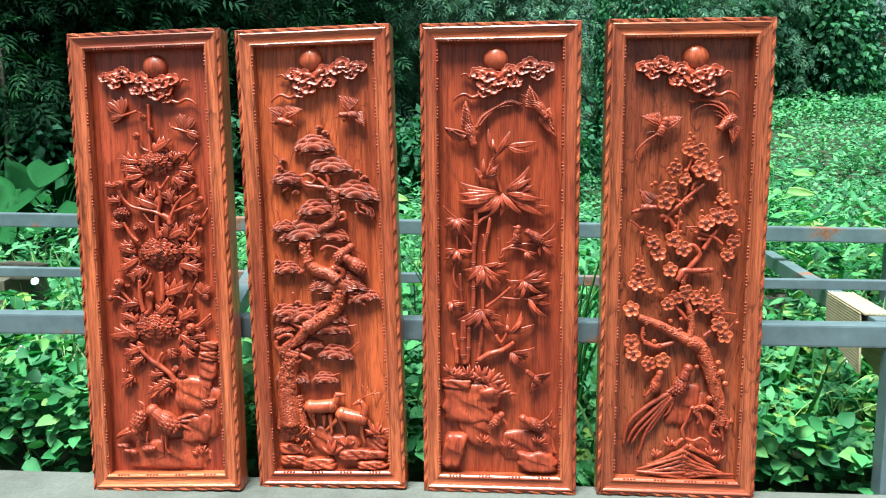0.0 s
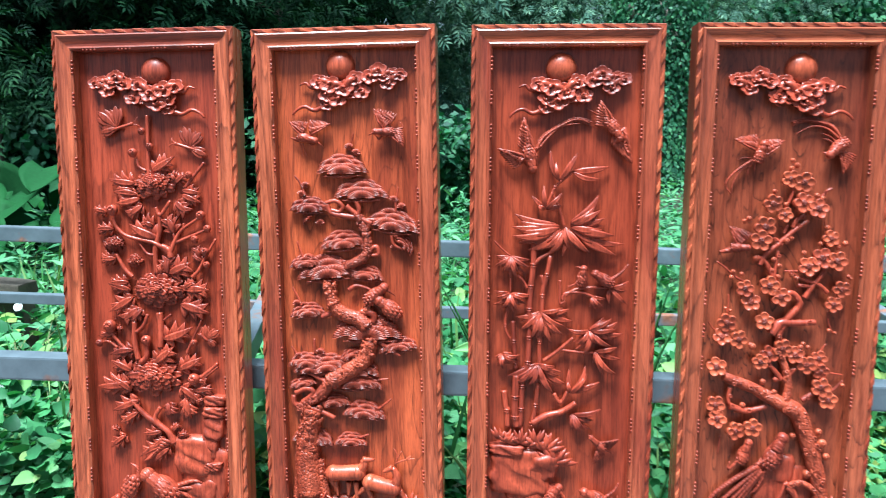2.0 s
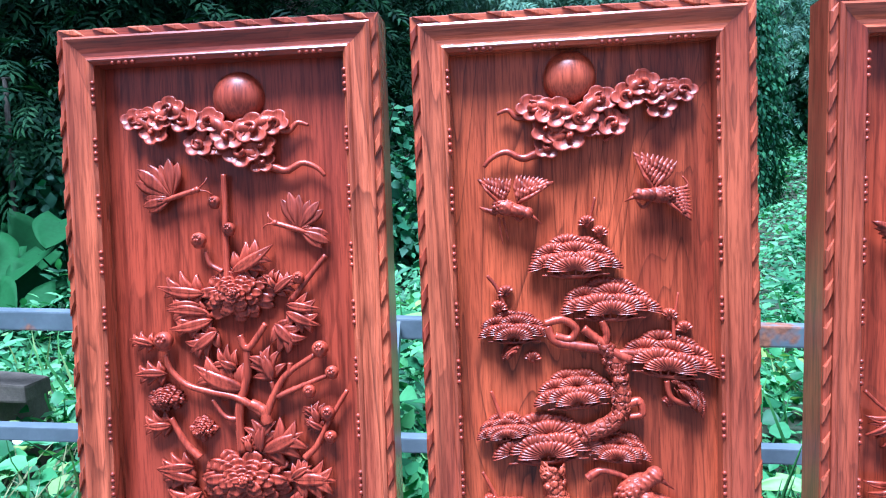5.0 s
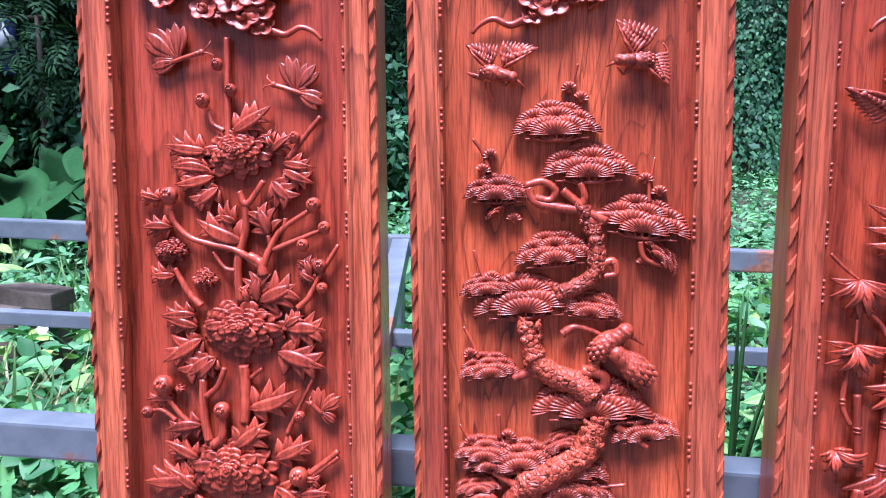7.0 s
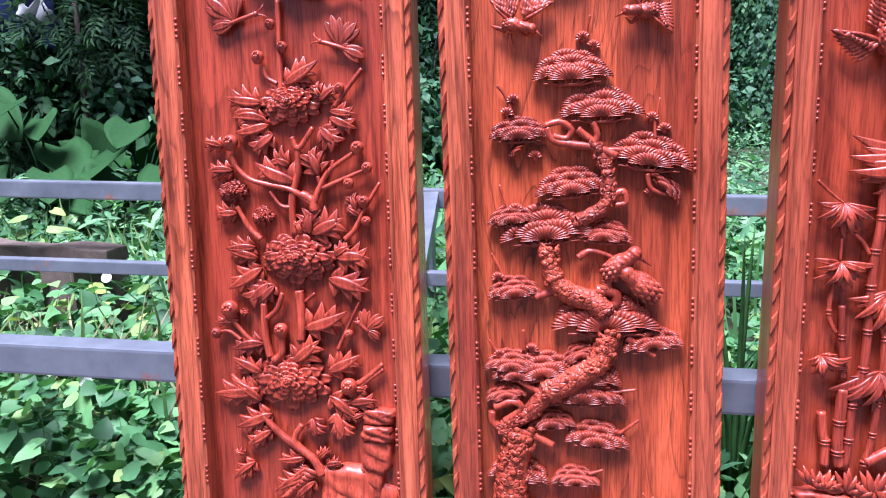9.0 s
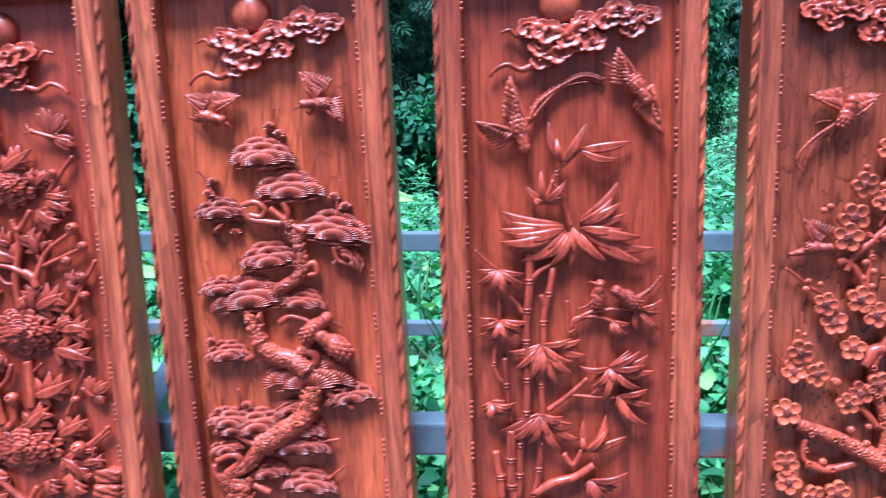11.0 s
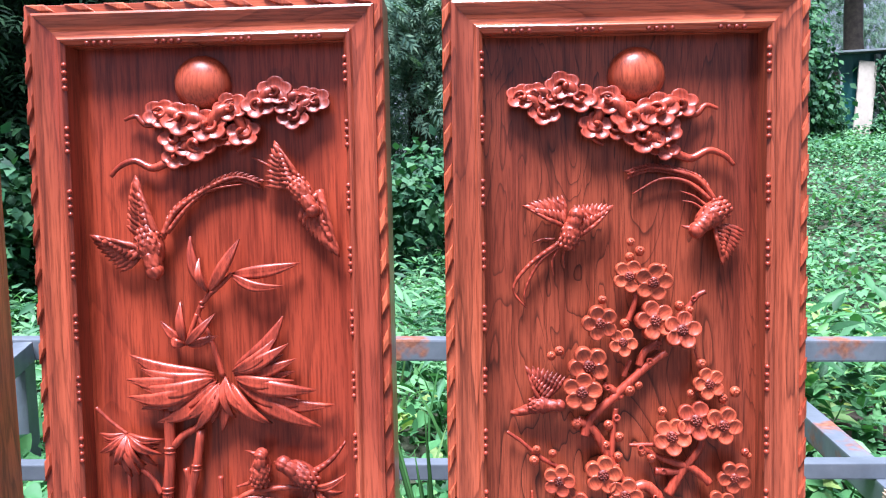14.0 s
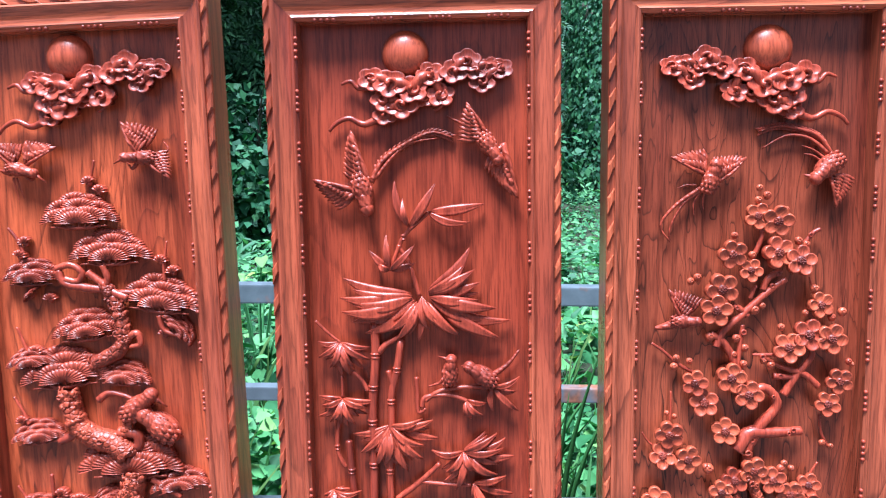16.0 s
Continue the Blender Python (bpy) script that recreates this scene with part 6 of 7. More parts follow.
def carpet(name, label, category, shape, mat, n, x0, x1, y0, y1, low, high, s0, s1, bump_size=1.2, keep=None, lean=None):
    """Leaves strewn in a layer over the ground, thicker and thinner in patches."""
    x = RNG.uniform(x0, x1, n)
    y = y0 + (y1 - y0) * RNG.uniform(0, 1, n) ** 1.25
    hump = np.array([0.5 + 0.8 * noise.noise(Vector((a * bump_size, b * bump_size, 3.3))) for a, b in zip(x, y)])
    g = np.array([rise(a, b) for a, b in zip(x, y)])
    z = g + low + (high - low) * np.clip(hump, 0.05, 1.2) * RNG.uniform(0, 1, n) ** 0.6
    p = np.stack([x, y, z], 1)
    if keep is not None:
        m = keep(x, y, z)
        p = p[m]
    n = len(p)
    w, f = ways_of(n)
    if lean is not None:
        w = np.stack([RNG.normal(0, lean, n), RNG.normal(0, lean, n), np.ones(n)], 1)
        f = np.stack([RNG.normal(0, 1, n), RNG.normal(-1, 0.4, n), RNG.normal(0, 0.3, n)], 1)
    ob = swarm(name, shape, p, RNG.uniform(s0, s1, n), w, f, mat)
    return tagged(ob, label, category, kind="stuff")


def clear(x, y, z):
    """Keeps leaves off the ledge, out of the panels and below the rack's near rail."""
    near = (y > 2.10) & ~((y < 2.22) & (z > 0.33)) | ((y > 2.035) & (z < 0.26))
    thin = ~((x > 0.75) & (y < 2.9) & (z > 0.36)) & ~((y < 2.7) & (z > 0.44)) & ~((y < 3.3) & (z > 0.55))
    return near & thin


carpet("weeds", "creeping vine with heart-shaped green leaves behind the ledge", "weeds", HEART, M_VINE, 24000, -3.4, 3.2, 2.0, 3.0, 0.05, 0.48, 0.025, 0.062, 1.6, clear)
carpet("weeds", "mixed leafy weeds between the steel rails", "weeds", HEART, M_VINE, 9000, -4.2, 4.6, 2.8, 4.6, 0.0, 0.42, 0.035, 0.085, 1.2, clear)
carpet("weeds", "dense low weeds on rough ground", "weeds", LANCE, M_MEADOW, 12000, -5.0, 6.0, 2.3, 6.0, 0.0, 0.40, 0.04, 0.10, 1.0, clear)
carpet("ground_cover", "bright green ground cover running up the slope", "ground cover", OVAL, M_MEADOW, 85000, -5.5, 13, 4.4, 14, 0.0, 0.34, 0.032, 0.072, 0.5)
carpet("ground_cover", "bright green ground cover on the far slope", "ground cover", OVAL, M_MEADOW, 34000, 1.0, 18, 11, 20, 0.0, 0.5, 0.055, 0.11, 0.4)
carpet("weeds", "leafy weeds round the old timber", "weeds", HEART, M_VINE, 1600, -3.3, -1.7, 2.82, 3.14, 0.02, 0.44, 0.03, 0.07, 0.3)
carpet("grass", "thin green grass among the weeds", "grass", BLADE, M_GRASS, 1100, -3.6, 3.4, 2.12, 4.4, -0.02, 0.06, 0.2, 0.48, 1.5, lambda x, y, z: y > 2.14, 0.35)
carpet("grass", "dry straw-coloured grass near the timber", "grass", BLADE, M_STRAW, 1500, -3.4, -1.2, 2.35, 3.05, -0.02, 0.05, 0.16, 0.36, 1.5, None, 0.8)


def upright_weeds(label, n, leaves, x0, x1, y0, y1, h0, h1, s0, s1, mat):
    """Stems with leaves in whorls up to a bushy top, all in one sheet of growth."""
    x, y = RNG.uniform(x0, x1, n), y0 + (y1 - y0) * RNG.uniform(0, 1, n) ** 1.3
    patch = np.array([noise.noise(Vector((a * 0.9, b * 0.9, 8.1))) for a, b in zip(x, y)]) > -0.1
    x, y = x[patch], y[patch]
    g = np.array([rise(a, b) for a, b in zip(x, y)])
    h = RNG.uniform(h0, h1, len(x))
    q = RNG.uniform(0.25, 1, (len(x), leaves))
    p = np.stack([np.repeat(x, leaves), np.repeat(y, leaves), (g[:, None] + h[:, None] * q).ravel()], 1) + RNG.normal(0, 0.018, (len(x) * leaves, 3))
    a = RNG.uniform(0, 6.28, len(p))
    w = np.stack([np.cos(a), np.sin(a), RNG.normal(0.35, 0.35, len(p))], 1)
    f = np.stack([RNG.normal(0, 0.4, len(p)), RNG.normal(-0.3, 0.4, len(p)), np.ones(len(p))], 1)
    tagged(swarm("weeds", LANCE, p, RNG.uniform(s0, s1, len(p)), w, f, mat), label, "weeds", kind="stuff")


upright_weeds("upright leafy weeds standing over the ground cover", 1500, 15, -4.5, 7.0, 3.5, 9.0, 0.2, 0.5, 0.06, 0.13, M_MEADOW)
upright_weeds("tall pale green weeds beside the rack", 220, 18, 1.2, 3.6, 3.3, 5.2, 0.35, 0.65, 0.06, 0.12, M_VINE)

# pale runners of the vine, looping over the leaves
bm = bmesh.new()
for k in range(60):
    x, y = float(RNG.uniform(-2.6, 2.4)), float(RNG.uniform(2.14, 2.6))
    z = rise(x, y) + 0.10
    a, reach = float(RNG.uniform(0, 6.28)), float(RNG.uniform(0.10, 0.30))
    top = float(RNG.uniform(0.04, 0.18))
    dx, dy = reach * math.cos(a), 0.25 * reach * abs(math.sin(a))
    tube(bm, [(x, y, z, 0.0022), (x + dx * 0.3, y + dy * 0.4, z + top, 0.0020), (x + dx * 0.75, y + dy, z + top * 0.9 + 0.05 * math.sin(3 * a), 0.0017), (x + dx, y + dy, z + top * 0.35, 0.0012)], 9, 5)
tagged(part("vine_runners", bm, M_RUNNER), "pale green looping runners of the creeping vine", "vine", kind="stuff")


def crown(n, centre, radius, size0, size1, shape, mat, name, parent=None, droop=0.8, hollow=0.55, clumps=26):
    """A tree crown: clumps of leaves in a ragged shell, with gaps between the clumps."""
    c, r = np.array(centre), np.array(radius)
    k = RNG.normal(0, 1, (clumps, 3))
    k = k / np.linalg.norm(k, axis=1)[:, None] * RNG.uniform(hollow, 1.0, clumps)[:, None]
    own = RNG.integers(0, clumps, n)
    off = RNG.normal(0, 1, (n, 3)) * (0.20, 0.20, 0.15)
    p = c + (k[own] + off) * r
    w = off * 2 + np.stack([RNG.normal(0, 0.5, n), RNG.normal(0, 0.5, n), RNG.normal(-droop, 0.35, n)], 1)
    f = np.stack([RNG.normal(0, 0.6, n), RNG.normal(-0.5, 0.6, n), np.ones(n)], 1)
    return swarm(name, shape, p, RNG.uniform(size0, size1, n), w, f, mat, parent)


def trunk(parent, base, top, r, limbs=4, spread=1.2):
    bm = bmesh.new()
    b, t = np.array(base, float), np.array(top, float)
    mid = (b + t) / 2 + RNG.normal(0, 0.12, 3) * (1, 1, 0)
    tube(bm, [(*(b - (0, 0, 0.2)), r * 1.35), (*mid, r), (*t, r * 0.45)], 12, 9, 1.0, 0.08)
    for k in range(limbs):
        f = RNG.uniform(0.45, 0.95)
        s = b + (t - b) * f
        a = RNG.uniform(0, 6.28)
        e = s + np.array([math.cos(a) * spread, math.sin(a) * spread, RNG.uniform(0.3, 1.0)])
        tube(bm, [(*s, r * 0.5), (*((s + e) / 2 + (0, 0, 0.12)), r * 0.32), (*e, r * 0.1)], 8, 6, 1.0, 0.08)
    return part("trunk", bm, M_BARK, parent)


def tree(label, x, y, height, spread, n, s0, s1, shape, mat, droop=0.8, low=0.35, clumps=26):
    z = rise(x, y)
    root = empty("tree", Matrix.Translation((x, y, z)))
    tagged(root, label, "tree")
    trunk(root, (0, 0, 0), (0, 0, height * 0.8), 0.05 + height * 0.018, 5, spread * 0.6)
    crown(n, (0, 0, height * (1 + low) / 2), (spread, spread, height * (1 - low) / 2), s0, s1, shape, mat, "crown", root, droop, clumps=clumps)
    return root


SHADED_TREE = "tree with drooping compound leaves, shade put into their colour"
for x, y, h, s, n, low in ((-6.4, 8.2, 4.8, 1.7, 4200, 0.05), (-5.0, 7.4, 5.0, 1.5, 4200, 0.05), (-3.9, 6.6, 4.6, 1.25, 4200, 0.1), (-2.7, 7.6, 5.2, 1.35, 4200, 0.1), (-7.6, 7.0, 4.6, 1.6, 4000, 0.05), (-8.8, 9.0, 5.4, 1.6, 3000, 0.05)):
    tree(SHADED_TREE, x, y, h, s, int(n * 2.0), 0.12, 0.25, SPRAY, M_TREE_SHADED, 0.7, low)
for x, y, h, s, n in ((-4.6, 6.0, 1.5, 0.9, 1800), (-3.2, 6.0, 1.3, 0.8, 1800), (-1.7, 6.9, 1.3, 0.8, 1600), (-0.6, 7.6, 1.2, 0.8, 1500), (0.3, 8.6, 1.3, 0.8, 1500)):
    root = empty("bush", Matrix.Translation((x, y, rise(x, y))))
    tagged(root, "low dark green bush at the edge of the trees", "bush")
    trunk(root, (0, 0, 0), (0, 0, h * 0.6), 0.025, 5, s * 0.6)
    crown(int(n * 2.2), (0, 0, h * 0.5), (s, s * 0.8, h * 0.5), 0.06, 0.13, OVAL, M_CLIMB, "crown", root, 0.4, 0.3, 30)

# a dead tree smothered in climbing vine
root = empty("vine_covered_tree", Matrix.Translation((1.85, 10.2, rise(1.85, 10.2))))
tagged(root, "broad tree stump smothered in climbing vine leaves", "tree")
trunk(root, (0, 0, 0), (0, 0, 2.3), 0.28, 3, 0.5)
n = 20000
a, z = RNG.uniform(0, 2 * math.pi, n), RNG.uniform(0, 1, n) ** 0.85
rad = (0.62 - 0.16 * z) * (1 + 0.18 * np.sin(3 * a + 5 * z)) + RNG.normal(0, 0.06, n)
p = np.stack([rad * np.cos(a), rad * np.sin(a), z * 2.55 + RNG.normal(0, 0.06, n)], 1)
swarm("climbing_vine", OVAL, p, RNG.uniform(0.035, 0.08, n), np.stack([0.3 * np.cos(a), 0.3 * np.sin(a), -np.ones(n)], 1) + RNG.normal(0, 0.35, (n, 3)), np.stack([np.cos(a), np.sin(a), 0.5 + 0 * a], 1) + RNG.normal(0, 0.35, (n, 3)), M_CLIMB, root)

# far woods, their haze put into the leaf colour
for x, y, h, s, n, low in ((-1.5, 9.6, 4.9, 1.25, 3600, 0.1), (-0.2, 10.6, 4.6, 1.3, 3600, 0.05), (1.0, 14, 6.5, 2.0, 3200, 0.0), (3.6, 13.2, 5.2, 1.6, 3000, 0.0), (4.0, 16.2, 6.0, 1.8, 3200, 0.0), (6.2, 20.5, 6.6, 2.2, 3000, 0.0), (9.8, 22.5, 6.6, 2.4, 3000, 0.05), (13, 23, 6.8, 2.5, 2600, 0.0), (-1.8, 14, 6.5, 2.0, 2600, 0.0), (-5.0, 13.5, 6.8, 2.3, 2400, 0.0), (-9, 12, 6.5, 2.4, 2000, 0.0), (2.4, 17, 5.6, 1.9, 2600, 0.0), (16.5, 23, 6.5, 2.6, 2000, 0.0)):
    tree("distant leafy tree with haze in its leaf colour", x, y, h, s, int(n * 1.9), 0.11, 0.23, SPRAY, M_FAR_HAZED, 0.9, low, 40)
def bamboo_clump(x, y, h, count):
    z = rise(x, y)
    root = empty("bamboo_clump", Matrix.Translation((x, y, z)))
    tagged(root, "distant clump of tall arching bamboo", "bamboo")
    tips = []
    for k in range(count):
        a, s = RNG.uniform(0, 6.28), RNG.uniform(0.2, 1.5)
        b = (0.25 * math.cos(a), 0.25 * math.sin(a), 0)
        e = (s * math.cos(a), s * math.sin(a), h * RNG.uniform(0.7, 1.0))
        m = (0.35 * s * math.cos(a), 0.35 * s * math.sin(a), h * 0.6)
        bm = bmesh.new()
        tube(bm, [(*b, 0.035), (*m, 0.028), (*e, 0.008)], 10, 6)
        part("bamboo_culm", bm, M_BAMBOO, root)
        for f in np.linspace(0.3, 1, 9):
            tips.append(np.array(b) * (1 - f) ** 2 + 2 * f * (1 - f) * np.array(m) + f * f * np.array(e))
    tips = np.array(tips)
    n = 2600
    p = tips[RNG.integers(0, len(tips), n)] + RNG.normal(0, 0.28, (n, 3))
    w = np.stack([RNG.normal(0, 0.6, n), RNG.normal(0, 0.6, n), RNG.normal(-0.9, 0.3, n)], 1)
    swarm("crown", LANCE, p, RNG.uniform(0.2, 0.38, n), w, np.stack([RNG.normal(0, 0.5, n), RNG.normal(-0.8, 0.4, n), np.ones(n)], 1), M_FAR_HAZED, root)
M_BAMBOO = plain("bamboo_stalk", (0.10, 0.13, 0.05), 0.5, 0.0, 0.3)
bamboo_clump(2.6, 15.0, 5.6, 16)
bamboo_clump(0.2, 15.5, 5.6, 14)
bamboo_clump(5.2, 16.6, 5.2, 12)


def broad_plant(name, label, category, x, y, z, leaves, size, mat, tall, up=0.6, width=0.8):
    """A plant of broad ribbed leaves on stalks, each leaf and stalk a part."""
    root = empty(name, Matrix.Translation((x, y, z)))
    tagged(root, label, category)
    for k in range(leaves):
        a = 2 * math.pi * k / leaves + RNG.uniform(-0.4, 0.4)
        h = tall * RNG.uniform(0.55, 1.0)
        reach = size * RNG.uniform(0.5, 1.1)
        tip = np.array([math.cos(a) * reach, math.sin(a) * reach, h])
        bm = bmesh.new()
        tube(bm, [(0, 0, 0, size * 0.03), (*(tip * (0.4, 0.4, 0.65)), size * 0.025), (*tip, size * 0.012)], 8, 5)
        part("stalk", bm, mat, root)
        s = size * RNG.uniform(0.75, 1.15)
        d = Vector((math.cos(a), math.sin(a) - 0.5, -up)).normalized()
        f = (Vector((0, -0.75, 0.8)) + Vector(RNG.normal(0, 0.25, 3).tolist()))
        f = (f - d * f.dot(d)).normalized()
        side = d.cross(f)
        bm = bmesh.new()
        rows = []
        for i in range(11):
            t = i / 10
            w = width * 0.5 * s * (math.sin(math.pi * (0.12 + 0.88 * t) ** 0.75) ** 0.8 if t < 1 else 0.01)
            row = []
            for j in range(7):
                q = -1 + j / 3
                back = -0.22 * s * abs(q) * (1 - t) if width > 0.6 else 0
                lift = 0.05 * s * q * q - 0.10 * s * t * t + 0.012 * s * math.sin(9 * t + 3 * abs(q)) * abs(q)
                row.append(Vector(tip.tolist()) + d * (s * t + back - 0.12 * s) + side * (q * w) + f * lift)
            rows.append(row)
        under = [[p - f * 0.0025 for p in r] for r in rows]
        rings(bm, [a_ + b_[::-1] for a_, b_ in zip(rows, under)])
        part("leaf", bm, mat, root)
    return root


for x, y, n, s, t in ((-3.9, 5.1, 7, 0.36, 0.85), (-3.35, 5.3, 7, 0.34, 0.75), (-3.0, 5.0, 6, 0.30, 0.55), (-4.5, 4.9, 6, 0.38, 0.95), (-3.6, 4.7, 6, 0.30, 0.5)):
    broad_plant("taro_plant", "taro plant with large arrow-shaped green leaves, tree shade in their colour", "taro", x, y, rise(x, y), n, s, M_TARO_SHADED, t)
for x, y, n, s, t in ((-0.72, 3.55, 9, 0.17, 0.78), (-1.62, 3.45, 8, 0.15, 0.72), (-2.9, 3.7, 9, 0.14, 0.5), (1.55, 4.4, 9, 0.15, 0.95), (0.16, 2.75, 7, 0.13, 0.34), (-0.05, 2.9, 6, 0.14, 0.3), (2.2, 3.9, 8, 0.15, 0.6)):
    broad_plant("broadleaf_weed", "upright weed with long pointed light green leaves", "weed", x, y, rise(x, y), n, s, M_VINE, t, 0.1, 0.36)
for x, y, n, length in ((0.245, 2.36, 14, 0.72), (0.22, 2.62, 12, 0.6), (-0.13, 2.42, 14, 0.74), (0.95, 2.6, 6, 0.3)):
    root = empty("grass_clump", Matrix.Translation((x, y, rise(x, y))))
    tagged(root, "clump of long arching green grass blades", "grass")
    for k in range(n):
        a, q = RNG.uniform(0, 6.28), RNG.uniform(0.05, 0.28)
        h = length * RNG.uniform(0.6, 1.0)
        bm = bmesh.new()
        cs = spline([(0, 0, 0), (q * 0.3 * math.cos(a), q * 0.2 * math.sin(a), h * 0.6), (q * math.cos(a), q * 0.5 * math.sin(a), h)], 9)
        rings(bm, [[Vector(c) + Vector((0.007 * (1 - (i / 8) ** 2) + 0.0004, 0, 0)), Vector(c) + Vector((0, 0.0012, 0)), Vector(c) - Vector((0.007 * (1 - (i / 8) ** 2) + 0.0004, 0, 0)), Vector(c) - Vector((0, 0.0012, 0))] for i, c in enumerate(cs)])
        part("blade", bm, M_GRASS, root)
for x, y, z in ((-1.56, 2.25, 0.17), (-1.62, 2.3, 0.27), (-1.35, 2.35, 0.40), (-1.30, 2.5, 0.56), (-1.75, 2.6, 0.45), (-1.42, 2.2, 0.10), (1.18, 2.5, 0.22), (1.26, 2.7, 0.30), (-1.9, 2.3, 0.25)):
    root = empty("bindweed_flower", Matrix.Translation((x, y, z)) @ pose(0, 0, 0, 60, 0, RNG.uniform(-30, 30)))
    tagged(root, "small white trumpet flower on a vine", "flower", "white vine flowers")
    bm = bmesh.new()
    rings(bm, [[(r * math.cos(t), r * math.sin(t), h) for t in (2 * math.pi * j / 12 for j in range(12))] for r, h in ((0.002, -0.026), (0.004, -0.010), (0.010, 0.0), (0.015, 0.003), (0.0145, 0.001), (0.009, -0.003))], True, False)
    part("petal_trumpet", bm, M_PETAL, root)
    bm = bmesh.new()
    tube(bm, [(0, 0, -0.028, 0.002), (0.01, -0.01, -0.08, 0.0016), (0.02, -0.03, -0.2, 0.0016)], 6, 5)
    part("stalk", bm, M_VINE, root)

# ---- things behind the panels ----
def timber(name, label, category, a, b, w, h, mat, bevel=0.008, group=""):
    a, b = Vector(a), Vector(b)
    t = (b - a).normalized()
    side = Vector((0, 0, 1)).cross(t).normalized()
    up = t.cross(side)
    bm = bmesh.new()
    box(bm, 0, (b - a).length, -w / 2, w / 2, 0, h, bevel)
    bmesh.ops.subdivide_edges(bm, edges=[e for e in bm.edges if abs(e.verts[0].co.x - e.verts[1].co.x) > 0.1], cuts=8)
    for v in bm.verts:
        v.co += Vector((0, 1, 1)) * 0.014 * noise.noise(v.co * 7)
    ob = part(name, bm, mat, None, smooth=False)
    ob.matrix_world = Matrix.Translation(a) @ Matrix((t, side, up)).transposed().to_4x4()
    return tagged(ob, label, category, group)


g = rise(-2.4, 3.2)
timber("timber", "weathered brown timber lying in the weeds", "timber", (-3.05, 3.34, 0.345), (-2.12, 3.20, 0.36), 0.10, 0.06, M_LOG)
timber("timber", "dark rotten timber block under another timber", "timber", (-2.75, 3.12, g - 0.05), (-2.72, 3.42, g - 0.05), 0.14, 0.345 - g + 0.055, M_LOG)
timber("timber", "dark rotten timber block under another timber", "timber", (-2.32, 3.12, g - 0.05), (-2.29, 3.40, g - 0.05), 0.14, 0.360 - g + 0.05, M_LOG)
timber("timber", "weathered timber lying behind the rack", "timber", (1.0, 3.45, rise(1.5, 3.5) + 0.12), (2.6, 3.7, rise(1.5, 3.5) + 0.14), 0.11, 0.08, M_LOG)
timber("timber", "weathered timber block in the weeds", "timber", (1.75, 3.45, rise(1.5, 3.5) - 0.1), (1.78, 3.75, rise(1.5, 3.5) - 0.1), 0.12, 0.225, M_LOG)

# cardboard folded over the cross beam
def cuff():
    root = empty("cardboard_sleeve")
    tagged(root, "corrugated brown cardboard folded over the steel cross beam", "cardboard")
    a, b = Vector((1.101, 2.42, 0.461)), Vector((1.0603, 2.07, 0.461))
    t = (b - a).normalized()
    side = Vector((0, 0, 1)).cross(t).normalized()
    up = t.cross(side)
    root.matrix_world = Matrix.Translation(a) @ Matrix((t, side, up)).transposed().to_4x4()
    n = (b - a).length
    # top: long flutes along the beam, then the two hanging flaps with flutes across them
    bm = bmesh.new()
    ring = [(-0.037 + 0.074 * k / 24, 0.004 + (0.0022 if k % 4 < 2 else 0.0)) for k in range(25)]
    ring += [(y, 0.0008) for y, z in ring[::-1]]
    rings(bm, [[(x, y, z) for y, z in ring] for x in (0.0, n * 0.5, n - 0.03)])
    part("top_flap", bm, M_CARD, root, smooth=False)
    for s, deep in ((-1, 0.17), (1, 0.205)):
        bm = bmesh.new()
        rows = []
        for k in range(81):
            z = -deep * k / 80
            x0 = 0.0 + 0.16 * max(0, -z - 0.05)
            x1 = n - 0.055 + 0.15 * -z
            if -z > deep * 0.72:
                x0 += (x1 - x0) * 0.92 * (-z / deep - 0.72) / 0.28
            y = s * (0.0385 + (0.0009 if k % 4 < 2 else 0.0) + 0.06 * z * z)
            rows.append([(x0, y, z), (x1, y, z), (x1, y - s * 0.005, z), (x0, y - s * 0.005, z)])
        rings(bm, rows)
        part("side_flap", bm, M_CARD, root, smooth=False)


cuff()
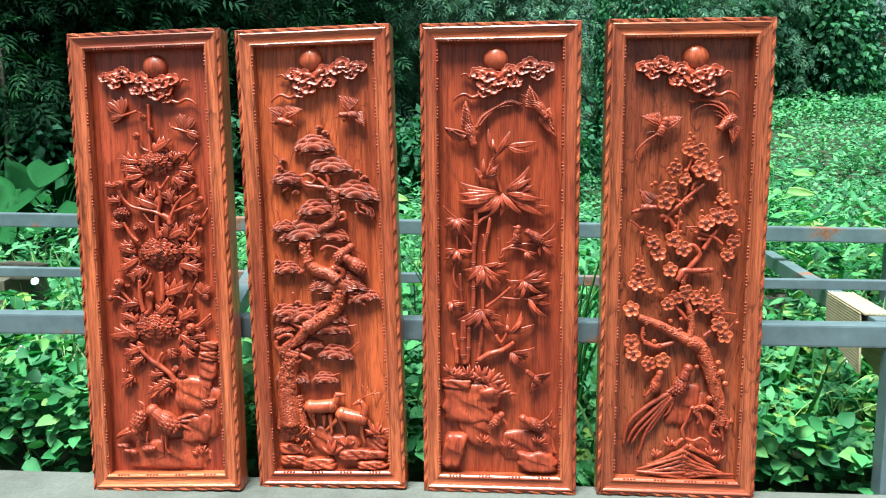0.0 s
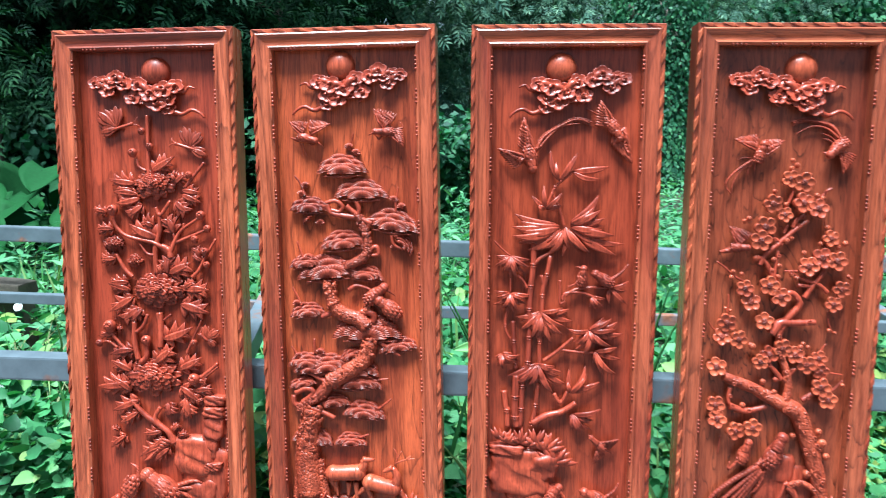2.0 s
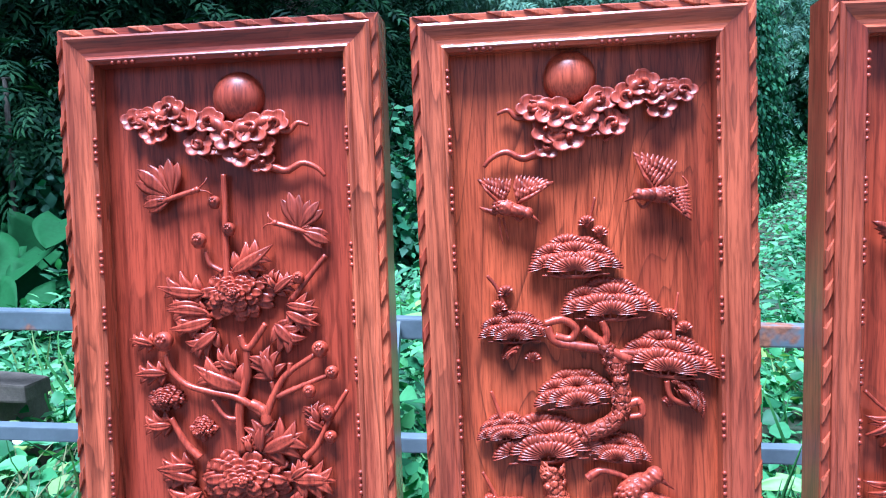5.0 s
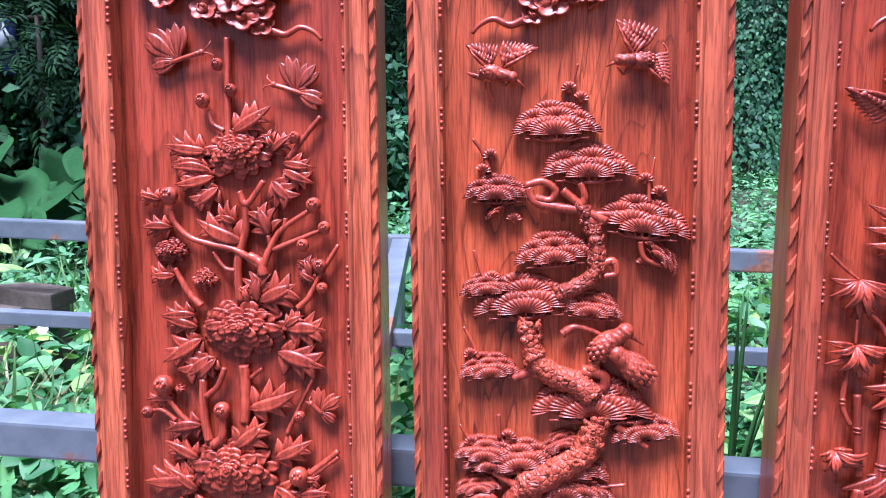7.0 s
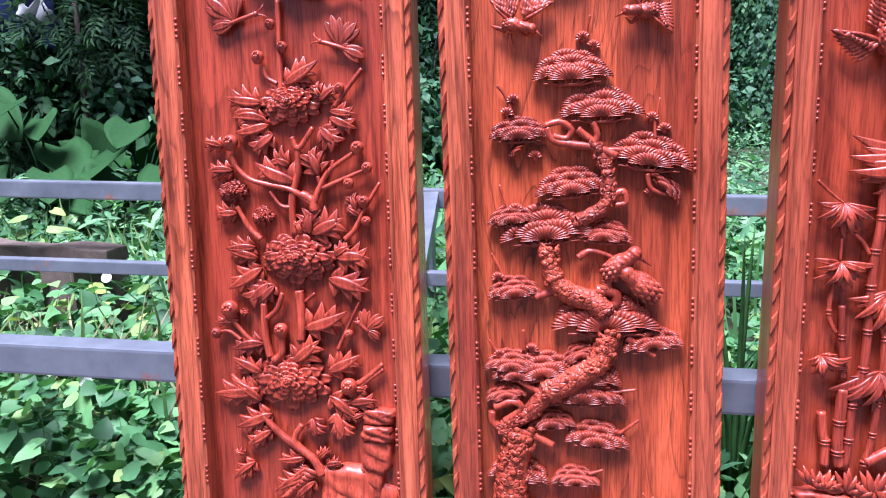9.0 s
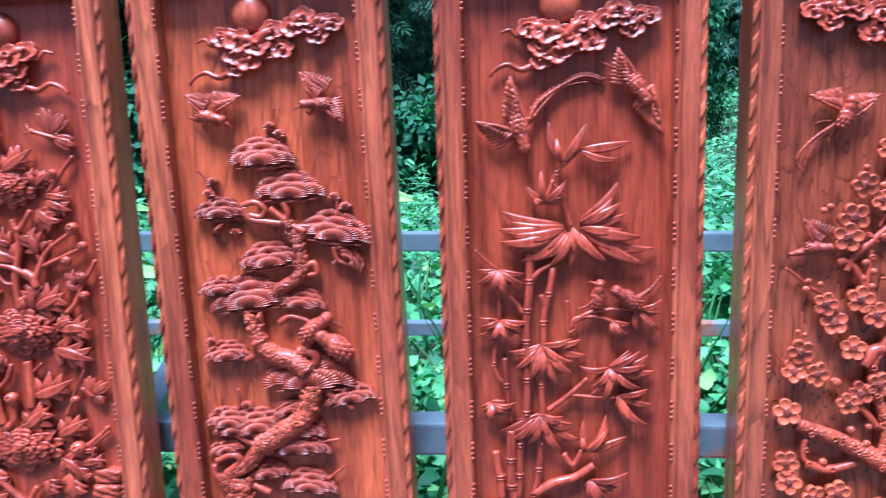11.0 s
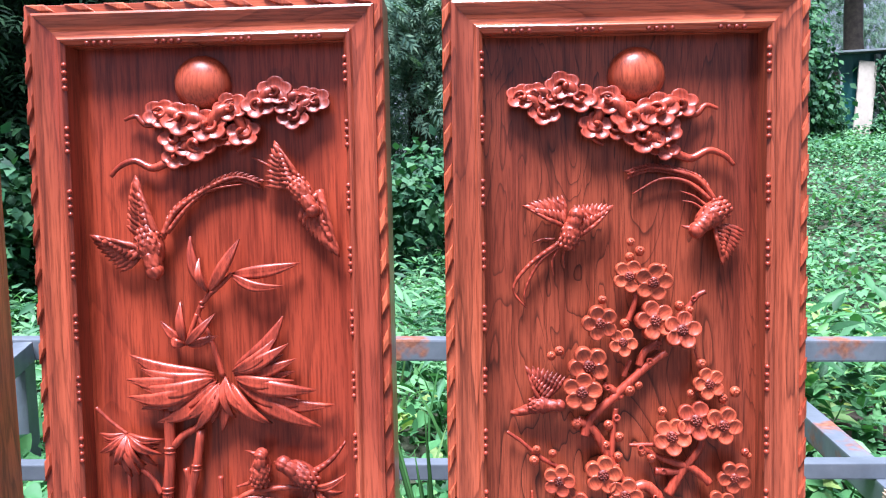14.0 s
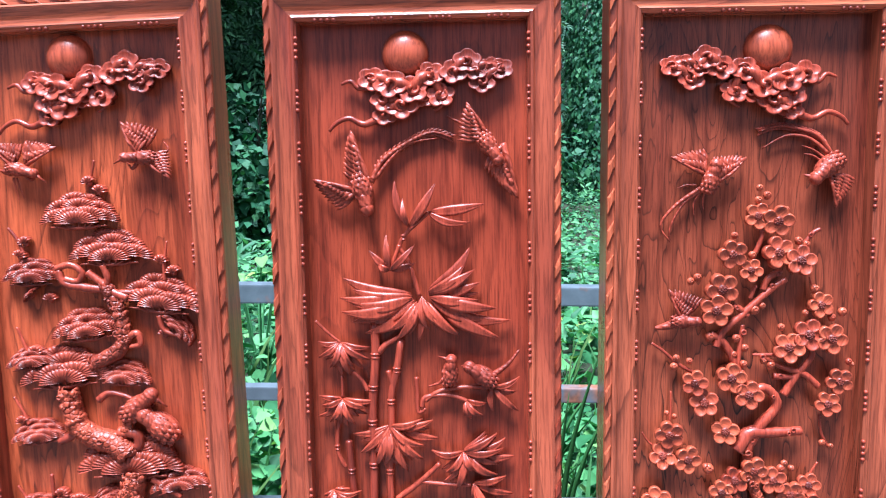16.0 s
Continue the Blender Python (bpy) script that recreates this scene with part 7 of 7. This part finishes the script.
# shed on the slope
SHED_X, SHED_Y = 6.25, 14.1
def shed():
    z = rise(7.2, SHED_Y) - 0.35
    root = empty("shed", Matrix.Translation((SHED_X, SHED_Y, z)))
    tagged(root, "dark teal sheet-metal shed with a low grey roof", "shed")
    top = 3.17 - z
    bm = bmesh.new()
    rows = []
    for i in range(81):
        u = i * 0.07
        dy = 0.006 if i % 2 else -0.006
        rows.append([(u, dy, 0), (u, dy, top + 0.03 * u), (u, dy + 0.03, top + 0.03 * u), (u, dy + 0.03, 0)])
    rings(bm, rows)
    part("wall", bm, M_SHED, root, smooth=False)
    bm = bmesh.new()
    box(bm, -0.04, 0.0, 0.0, 3.0, 0, top)
    part("wall", bm, M_SHED, root, smooth=False)
    bm = bmesh.new()
    for v in box(bm, -0.15, 5.8, -0.22, 3.2, top, top + 0.035, 0.006):
        v.co.z += 0.03 * v.co.x + 0.006 * math.sin(v.co.x * 9)
    part("roof", bm, M_ROOF, root, smooth=False)
    bm = bmesh.new()
    box(bm, 1.19, 1.27, -0.07, -0.012, 0, top, 0.005)
    part("post", bm, M_ROOF, root, smooth=False)
    # oval window opening: a pale chipped rim, and a dark disc for the shade inside
    m = Matrix.Translation((0.53, -0.014, 2.68 - z))
    bm = bmesh.new()
    rings(bm, [[m @ Vector((a * math.cos(t), y, b * math.sin(t))) for t in (2 * math.pi * j / 28 for j in range(28))] for a, b, y in ((0.12, 0.27, 0), (0.12, 0.27, -0.03), (0.095, 0.235, -0.03), (0.095, 0.235, 0))], True, False)
    vent = part("vent", bm, M_WHITE, root, "oval window opening with a pale chipped rim")
    bm = bmesh.new()
    rings(bm, [[m @ Vector((a * math.cos(t), y, b * math.sin(t))) for t in (2 * math.pi * j / 28 for j in range(28))] for a, b, y in ((0.094, 0.234, -0.004), (0.094, 0.234, -0.012))])
    part("vent_screen", bm, M_BARK, vent, "dark disc that stands for the shade inside the opening")
    return root


shed()
z = rise(7.15, 13.8)
bm = bmesh.new()
box(bm, -0.15, 0.15, 0, 0.04, -0.1, 3.06 - z, 0.008)
bmesh.ops.subdivide_edges(bm, edges=[e for e in bm.edges if abs(e.verts[0].co.z - e.verts[1].co.z) > 0.3], cuts=5)
for v in bm.verts:
    v.co.x += 0.02 * noise.noise(v.co * 3)
ob = part("leaning_board", bm, M_BOARDW, None, smooth=False)
ob.matrix_world = Matrix.Translation((7.13, 13.83, z)) @ pose(0, 0, 0, -6, 7, 0)
tagged(ob, "pale wooden board leaning on the teal shed", "board")
bm = bmesh.new()
rows = []
for i in range(13):
    t = i / 12
    rows.append([(0.05 * t + 0.75 * k / 10 * (1 - 0.12 * t), -0.05 + 0.04 * math.sin(k * 1.9 + 2 * t), -1.0 * t - 0.10 * (1 - t) * math.sin(math.pi * k / 10)) for k in range(11)])
rings(bm, [r + [(p[0], p[1] + 0.01, p[2]) for p in r[::-1]] for r in rows])
ob = part("hanging_cloth", bm, M_ORANGE)
ob.matrix_world = Matrix.Translation((7.74, SHED_Y - 0.06, 3.08))
tagged(ob, "orange cloth hanging in front of the shed", "cloth")
root = empty("shed_ivy", Matrix.Translation((7.56, SHED_Y - 0.16, z)))
tagged(root, "climbing plant growing up the shed", "climber")
bm = bmesh.new()
tube(bm, [(0, 0, -0.1, 0.03), (0.03, 0.04, 0.6, 0.02), (0.05, 0.06, 1.35, 0.01)], 8, 6)
part("stem", bm, M_BARK, root)
n = 1300
zz = RNG.uniform(0, 1, n)
p = np.stack([RNG.normal(0, 0.10, n) + 0.05 * zz, -0.06 + RNG.normal(0, 0.06, n), zz * 1.4], 1)
w, f = ways_of(n, 0.8)
swarm("foliage", OVAL, p, RNG.uniform(0.05, 0.10, n), w, f + (0, -0.6, 0), M_CLIMB, root)
for x, y, h in ((6.55, 13.7, 0.75), (7.5, 13.6, 0.5), (8.3, 13.5, 0.5)):
    root = empty("bush", Matrix.Translation((x, y, rise(x, y))))
    tagged(root, "leafy bush in front of the shed", "bush")
    trunk(root, (0, 0, 0), (0, 0, h * 0.8), 0.02, 4, 0.25)
    crown(1500, (0, 0, h * 0.5), (0.34, 0.25, h * 0.5), 0.05, 0.11, OVAL, M_CLIMB, "crown", root, 0.3, 0.3, 20)
for x, y, h, sp in ((5.5, 13.3, 2.3, 0.75), (4.6, 13.6, 2.6, 0.85), (3.7, 12.8, 2.1, 0.75), (6.0, 15.2, 3.2, 0.9), (4.9, 15.0, 3.6, 1.0)):
    tree("shrubby tree smothered in dark climbing vine", x, y, h, sp, 6500, 0.07, 0.15, OVAL, M_CLIMB, 0.9, 0.0, 34)
tree("tall tree with a bare trunk behind the shed", 8.15, 16.0, 6.5, 1.8, 4200, 0.12, 0.24, SPRAY, M_FAR_HAZED, 0.9, 0.45, 34)

# blue tarpaulin and pale sheet among the dark trees
def sheet(name, label, category, m, w, h, mat, folds):
    bm = bmesh.new()
    rows = []
    for i in range(15):
        t = i / 14
        rows.append([(w * (k / 14 - 0.5), 0.06 * math.sin(folds * k / 14 * 6 + 2 * t) * (0.4 + t), -h * t + 0.05 * math.sin(k * 0.8)) for k in range(15)])
    rings(bm, [r + [(p[0], p[1] + 0.006, p[2]) for p in r[::-1]] for r in rows])
    ob = part(name, bm, mat)
    ob.matrix_world = m
    return tagged(ob, label, category)


bm = bmesh.new()
for x in (-4.72, -3.86):
    tube(bm, [(x, 5.53, 0.0, 0.02), (x, 5.53, 1.72, 0.016)], 3, 7)
tube(bm, [(-4.8, 5.53, 1.72, 0.012), (-3.8, 5.53, 1.72, 0.012)], 3, 7)
tagged(part("pole_frame", bm, M_BARK), "rough pole frame that carries the tarpaulin", "frame")
sheet("tarpaulin", "crumpled blue tarpaulin hung under the trees", "tarpaulin", Matrix.Translation((-4.27, 5.50, 1.735)), 0.56, 0.36, M_BLUE, 3)
sheet("plastic_sheet", "pale plastic sheet hung beside the tarpaulin", "sheet", Matrix.Translation((-4.12, 5.44, 1.66)) @ pose(0, 0, 0, 20, 8, 0), 0.3, 0.14, M_WHITE, 2)

# ---- unseen wall behind the camera, added to hold back low light on the panels ----
bm = bmesh.new()
box(bm, -9, 9, -5.0, -4.7, -0.13, 1.7)
tagged(part("wall_south", bm, M_BARK, smooth=False), "unseen plain dark wall, added to hold back low light", "wall", kind="structure")
